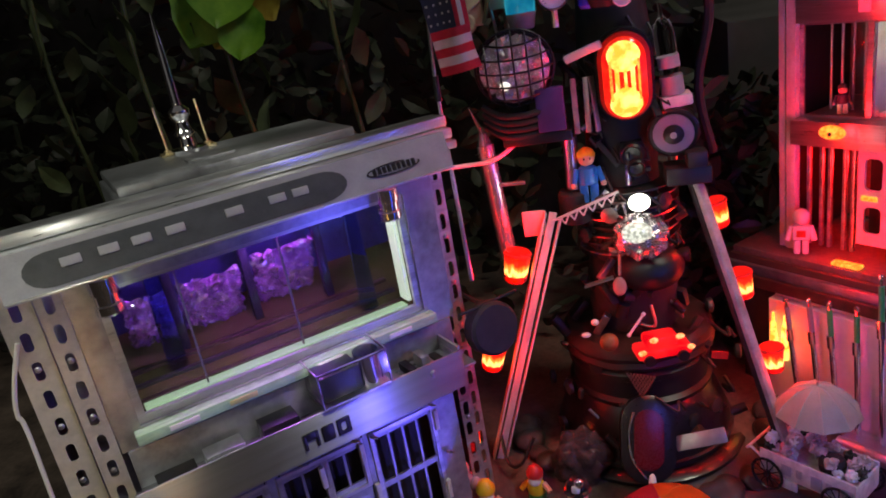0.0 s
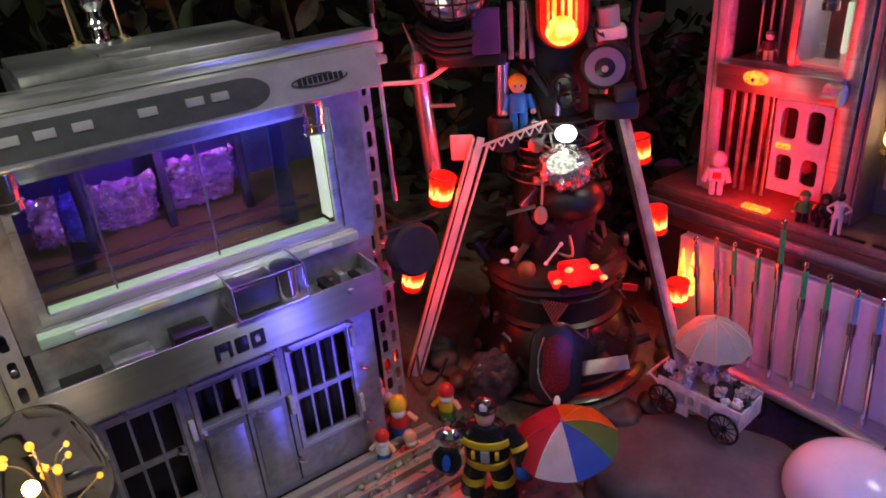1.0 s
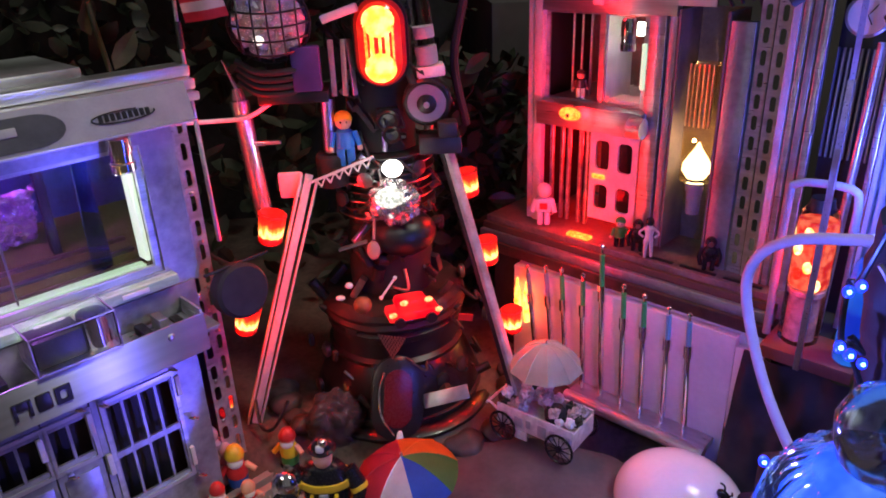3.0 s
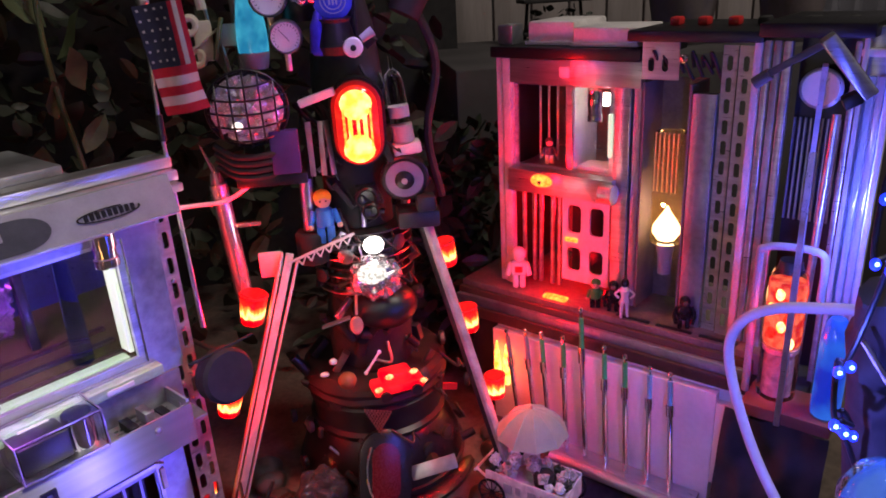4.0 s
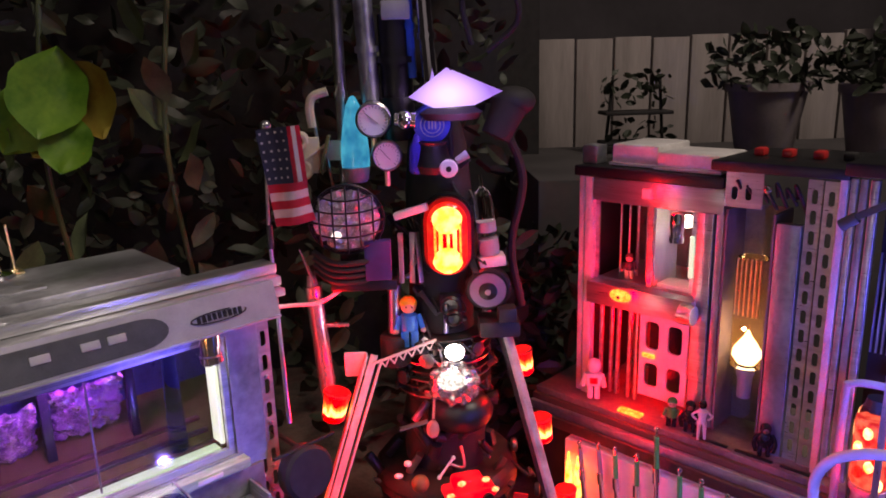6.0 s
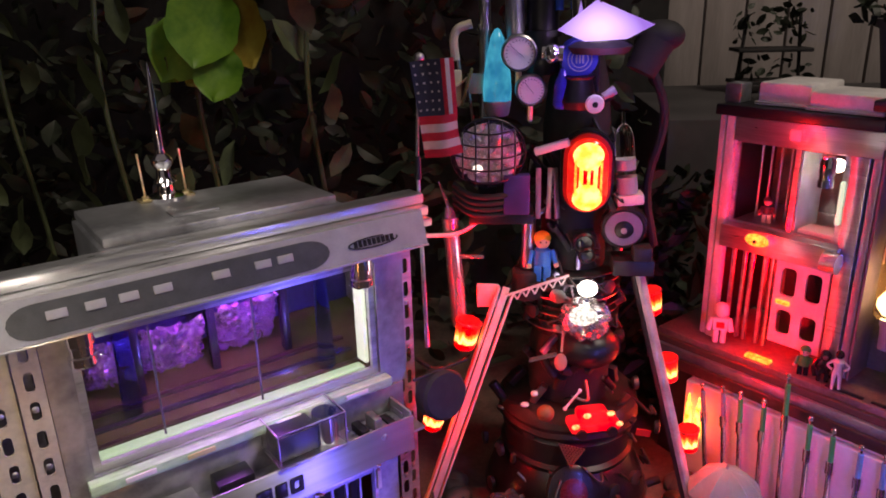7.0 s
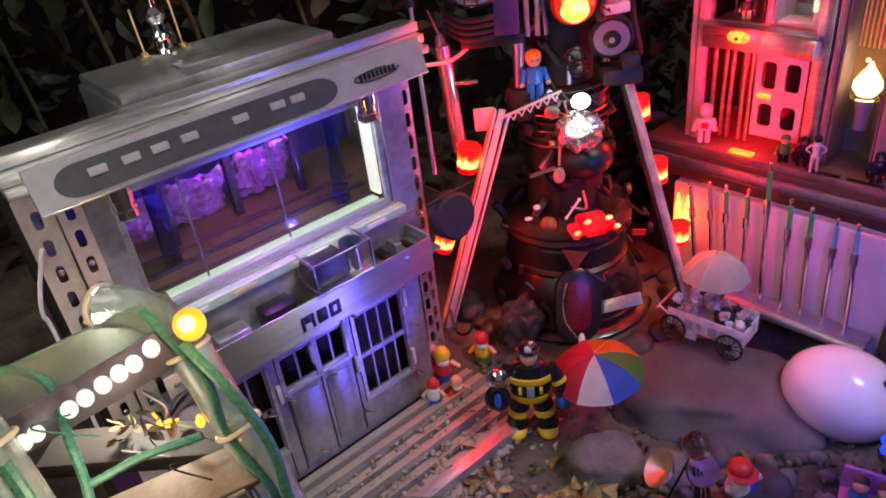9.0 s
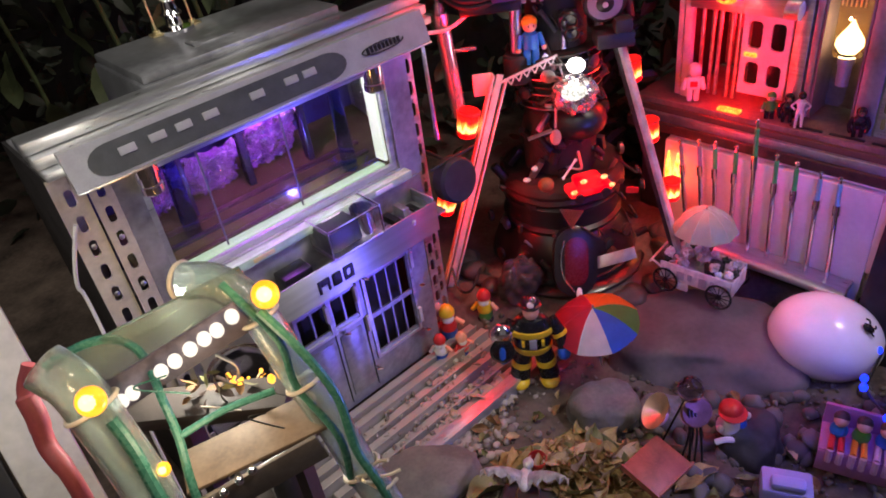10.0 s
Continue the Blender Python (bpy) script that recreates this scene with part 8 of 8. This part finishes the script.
for v in bm.verts:
    x, y = v.co.x, v.co.y
    v.co = (0.440 + 0.12 * x, -0.09 - 0.05 * (0.5 - y) + 0.014 * noise.noise(Vector((x * 5, y * 5, 2))), 0.12 + 0.24 * y)
bmesh.ops.solidify(bm, geom=bm.faces[:], thickness=0.002)
solo("black_cloth", bm, BLACK_M, MR, "black cloth hanging beside the white wall", "cloth")

# ---- backdrop: hedge, fence, pots ----
# Dark backdrop sheets added in place of the black night, to cover the sky.
bm = N()
box(bm, -6, 6, 3.0, 3.1, -0.2, 4.5)
box(bm, -3.1, -3.0, -6, 3.0, -0.2, 4.5)
box(bm, 4.0, 4.1, -6, 3.0, -0.2, 4.5)
solo("dark_backdrop", bm, mat("dark backdrop surface", (0.05, 0.045, 0.05), 0.9, 0, 0.3, 4, 0.2), Matrix(), "dark backdrop added to hide the sky", "wall", kind="structure")


def foliage(name, n, place, size, mt, label, seed):
    random.seed(seed)
    bm = N()
    for k in range(n):
        leaf_mesh(bm, place(), random.uniform(*size), rot3(75))
    ob = solo(name, bm, mt, Matrix(), label, "hedge", kind="stuff")
    return ob


foliage("hedge", 2600, lambda: (random.uniform(-1.5, 0.52), random.uniform(1.50, 2.0), random.uniform(0.0, 1.25)), (0.014, 0.038), LEAF, "dark leafy hedge behind the models", 2)
# Black block behind the leaves stands in for the shade inside the hedge.
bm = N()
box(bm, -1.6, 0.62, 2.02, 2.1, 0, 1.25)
solo("hedge_shade_block", bm, BLACK_M, Matrix(), "black block for the shade deep in the hedge", "hedge", kind="stuff")
random.seed(31)
pl = thing("garden_plant", pose(0, 0, 0), "leafy plant with broad green and yellow leaves behind the silver house", "plant")
PLANT = mat("dull green leaf", (0.07, 0.09, 0.04), 0.45, 0, 0.4, 25, 0.15)
BRIGHT = mat("bright green leaf", (0.06, 0.20, 0.015), 0.35, 0, 0.3, 14, 0.1, col2=(0.14, 0.28, 0.02))
YELLOWL = mat("yellow orange leaf", (0.30, 0.15, 0.02), 0.4, 0, 0.3, 12, 0.1, col2=(0.34, 0.28, 0.04))
for x, y in ((-0.36, 1.36), (-0.22, 1.39), (-0.55, 1.40), (-0.05, 1.42)):
    part("stem", hose(N(), [(x, y, 0), (x + 0.01, y + 0.01, 0.4), (x - 0.01, y, 0.7), (x + 0.02, y, 0.95)], 0.004, 8, 6), PLANT, pl)
    for k in range(14):
        z = 0.40 + 0.045 * k
        a = random.uniform(0, 6.28)
        bm = N()
        leaf_mesh(bm, (0, 0, 0), random.uniform(0.028, 0.045), Matrix())
        lf = part("leaf", bm, PLANT, pl)
        lf.matrix_basis = pose(x + 0.05 * math.cos(a), y + 0.03 * math.sin(a) - 0.02, z, random.uniform(40, 110), random.uniform(-40, 40), random.uniform(-60, 60))
for x, y, z, s, mt, rx, ry, rz in ((-0.185, 1.34, 0.790, 0.066, BRIGHT, 75, 15, 10), (-0.130, 1.35, 0.780, 0.060, YELLOWL, 80, -25, -15), (-0.235, 1.36, 0.755, 0.058, BRIGHT, 70, 35, 20), (-0.165, 1.33, 0.722, 0.045, BRIGHT, 70, 10, 0), (-0.205, 1.37, 0.730, 0.04, YELLOWL, 70, 40, 0)):
    bm = dry_leaf(s, s * 777)
    bm.transform(Matrix.Diagonal((1.6, 1, 0.6, 1)))
    lf = part("leaf", bm, mt, pl, "bright green and yellow leaf")
    lf.matrix_basis = pose(x, y, z, rx, ry, rz)

fn = thing("plank_fence", pose(0.55, 2.20, 0.0, 0, 0, -3), "pale weathered wooden plank fence", "fence")
PLANK = mat("weathered pale planks", (0.30, 0.265, 0.25), 0.8, 0, 0.25, 8, 0.3, stretch=(3, 3, 0.3))
for k in range(14):
    bm = N()
    box(bm, 0.098 * k, 0.098 * k + 0.092, 0, 0.02, 0.56, 0.87 + 0.004 * math.sin(k * 3), 0.002)
    part("plank", bm, PLANK, fn)
part("rail", box(N(), 0, 1.37, 0.021, 0.05, 0.60, 0.64), PLANK, fn)
for k in range(3):
    part("post", box(N(), 0.6 * k, 0.6 * k + 0.05, 0.051, 0.10, 0, 0.85), PLANK, fn)
bm = N()
box(bm, 0.55, 2.6, 1.62, 2.15, 0, 0.60, 0.004)
solo("stone_ledge", bm, mat("dark ledge stone", (0.06, 0.055, 0.055), 0.8, 0, 0.3, 8, 0.3), Matrix(), "dark stone ledge carrying plant pots", "ledge", kind="structure")
CUR = mat("pale corrugated sheet", (0.3, 0.3, 0.34), 0.6, 0, 0.15, 10, 0.1)
bm = N()
prev = None
for k in range(60):
    x = 1.50 + 0.012 * k
    col = [bm.verts.new((x, 2.0 + 0.012 * math.sin(k * 1.3), z)) for z in (0.6, 1.3)]
    if prev:
        bm.faces.new((prev[0], col[0], col[1], prev[1]))
    prev = col
bmesh.ops.solidify(bm, geom=bm.faces[:], thickness=0.003)
solo("corrugated_sheet", bm, CUR, Matrix(), "pale corrugated sheet standing on the ledge", "sheet")
for x, y, r, hgt, n, seed in ((1.062, 1.80, 0.082, 0.145, 220, 5), (1.255, 1.72, 0.075, 0.14, 220, 6)):
    pt = thing("potted_plant", pose(x, y, 0.60), "grey plastic flower pot with a dark bushy plant", "potted plant", "potted plants")
    part("pot", lathe(N(), [(r * 0.62, 0), (r * 0.66, 0.004), (r * 0.95, hgt), (r * 1.04, hgt), (r * 1.04, hgt + 0.016), (r * 0.92, hgt + 0.016), (r * 0.9, hgt)], 32), mat("grey pot plastic", (0.2, 0.17, 0.17), 0.6, 0, 0.2, 20, 0.1), pt)
    random.seed(seed)
    bm = N()
    for k in range(n):
        a, q = random.uniform(0, 6.28), random.random() ** 0.5
        leaf_mesh(bm, (q * r * 1.55 * math.cos(a), q * r * 1.2 * math.sin(a), hgt + 0.02 + random.uniform(-0.02, 0.11) * (1.2 - q * 0.5)), random.uniform(0.010, 0.022), rot3(80))
    part("foliage", bm, LEAF, pt)
sd = thing("plant_stand", pose(0.845, 2.0, 0.60), "dark wire plant stand with a dry plant", "plant stand")
for z in (0.02, 0.09):
    part("shelf", box(N(), -0.08, 0.08, -0.04, 0.04, z, z + 0.008, 0.002), BLACK_M, sd)
for x in (-0.07, 0.07):
    part("leg", cyl(N(), (x, 0, 0), (x * 0.8, 0, 0.17), 0.004, None, 8), BLACK_M, sd)
random.seed(17)
bm = N()
for k in range(90):
    leaf_mesh(bm, (random.uniform(-0.08, 0.08), random.uniform(-0.03, 0.03), random.choice((0.05, 0.13, 0.16)) + random.uniform(-0.02, 0.03)), random.uniform(0.008, 0.018), rot3(80))
part("foliage", bm, LEAF, sd)
# dark bushes between tower and glazed house
foliage("shrub", 500, lambda: (random.uniform(0.42, 0.62), random.uniform(1.46, 1.62), random.uniform(0.0, 0.52)), (0.014, 0.03), LEAF, "dark low shrub behind the tower", 12)

bm = N()
hose(bm, [(-0.447, 0.05, 0.50), (-0.462, 0.055, 0.462), (-0.470, 0.06, 0.43), (-0.468, 0.06, 0.40), (-0.475, 0.05, 0.20), (-0.48, 0.04, 0.0)], 0.0022, 8, 8)
solo("white_cable", bm, TOY_WHITE, ML, "thin white cable hanging beside the house", "cable")
random.seed(40)
for k in range(5):
    x0, y0, z0 = random.uniform(-0.01, 0.09), random.uniform(0.44, 0.48), random.uniform(0.55, 0.62)
    bm = N()
    hose(bm, [(x0, y0, z0), (x0 + random.uniform(-0.02, 0.02), y0 - 0.006, z0 + random.uniform(-0.02, 0.01)), (x0 + random.uniform(-0.03, 0.03), y0, z0 - random.uniform(0.0, 0.03))], random.uniform(0.0003, 0.0005), 6, 8)
    part("loose_wire", bm, random.choice((GREENC, BLACK, TIE)), ar)
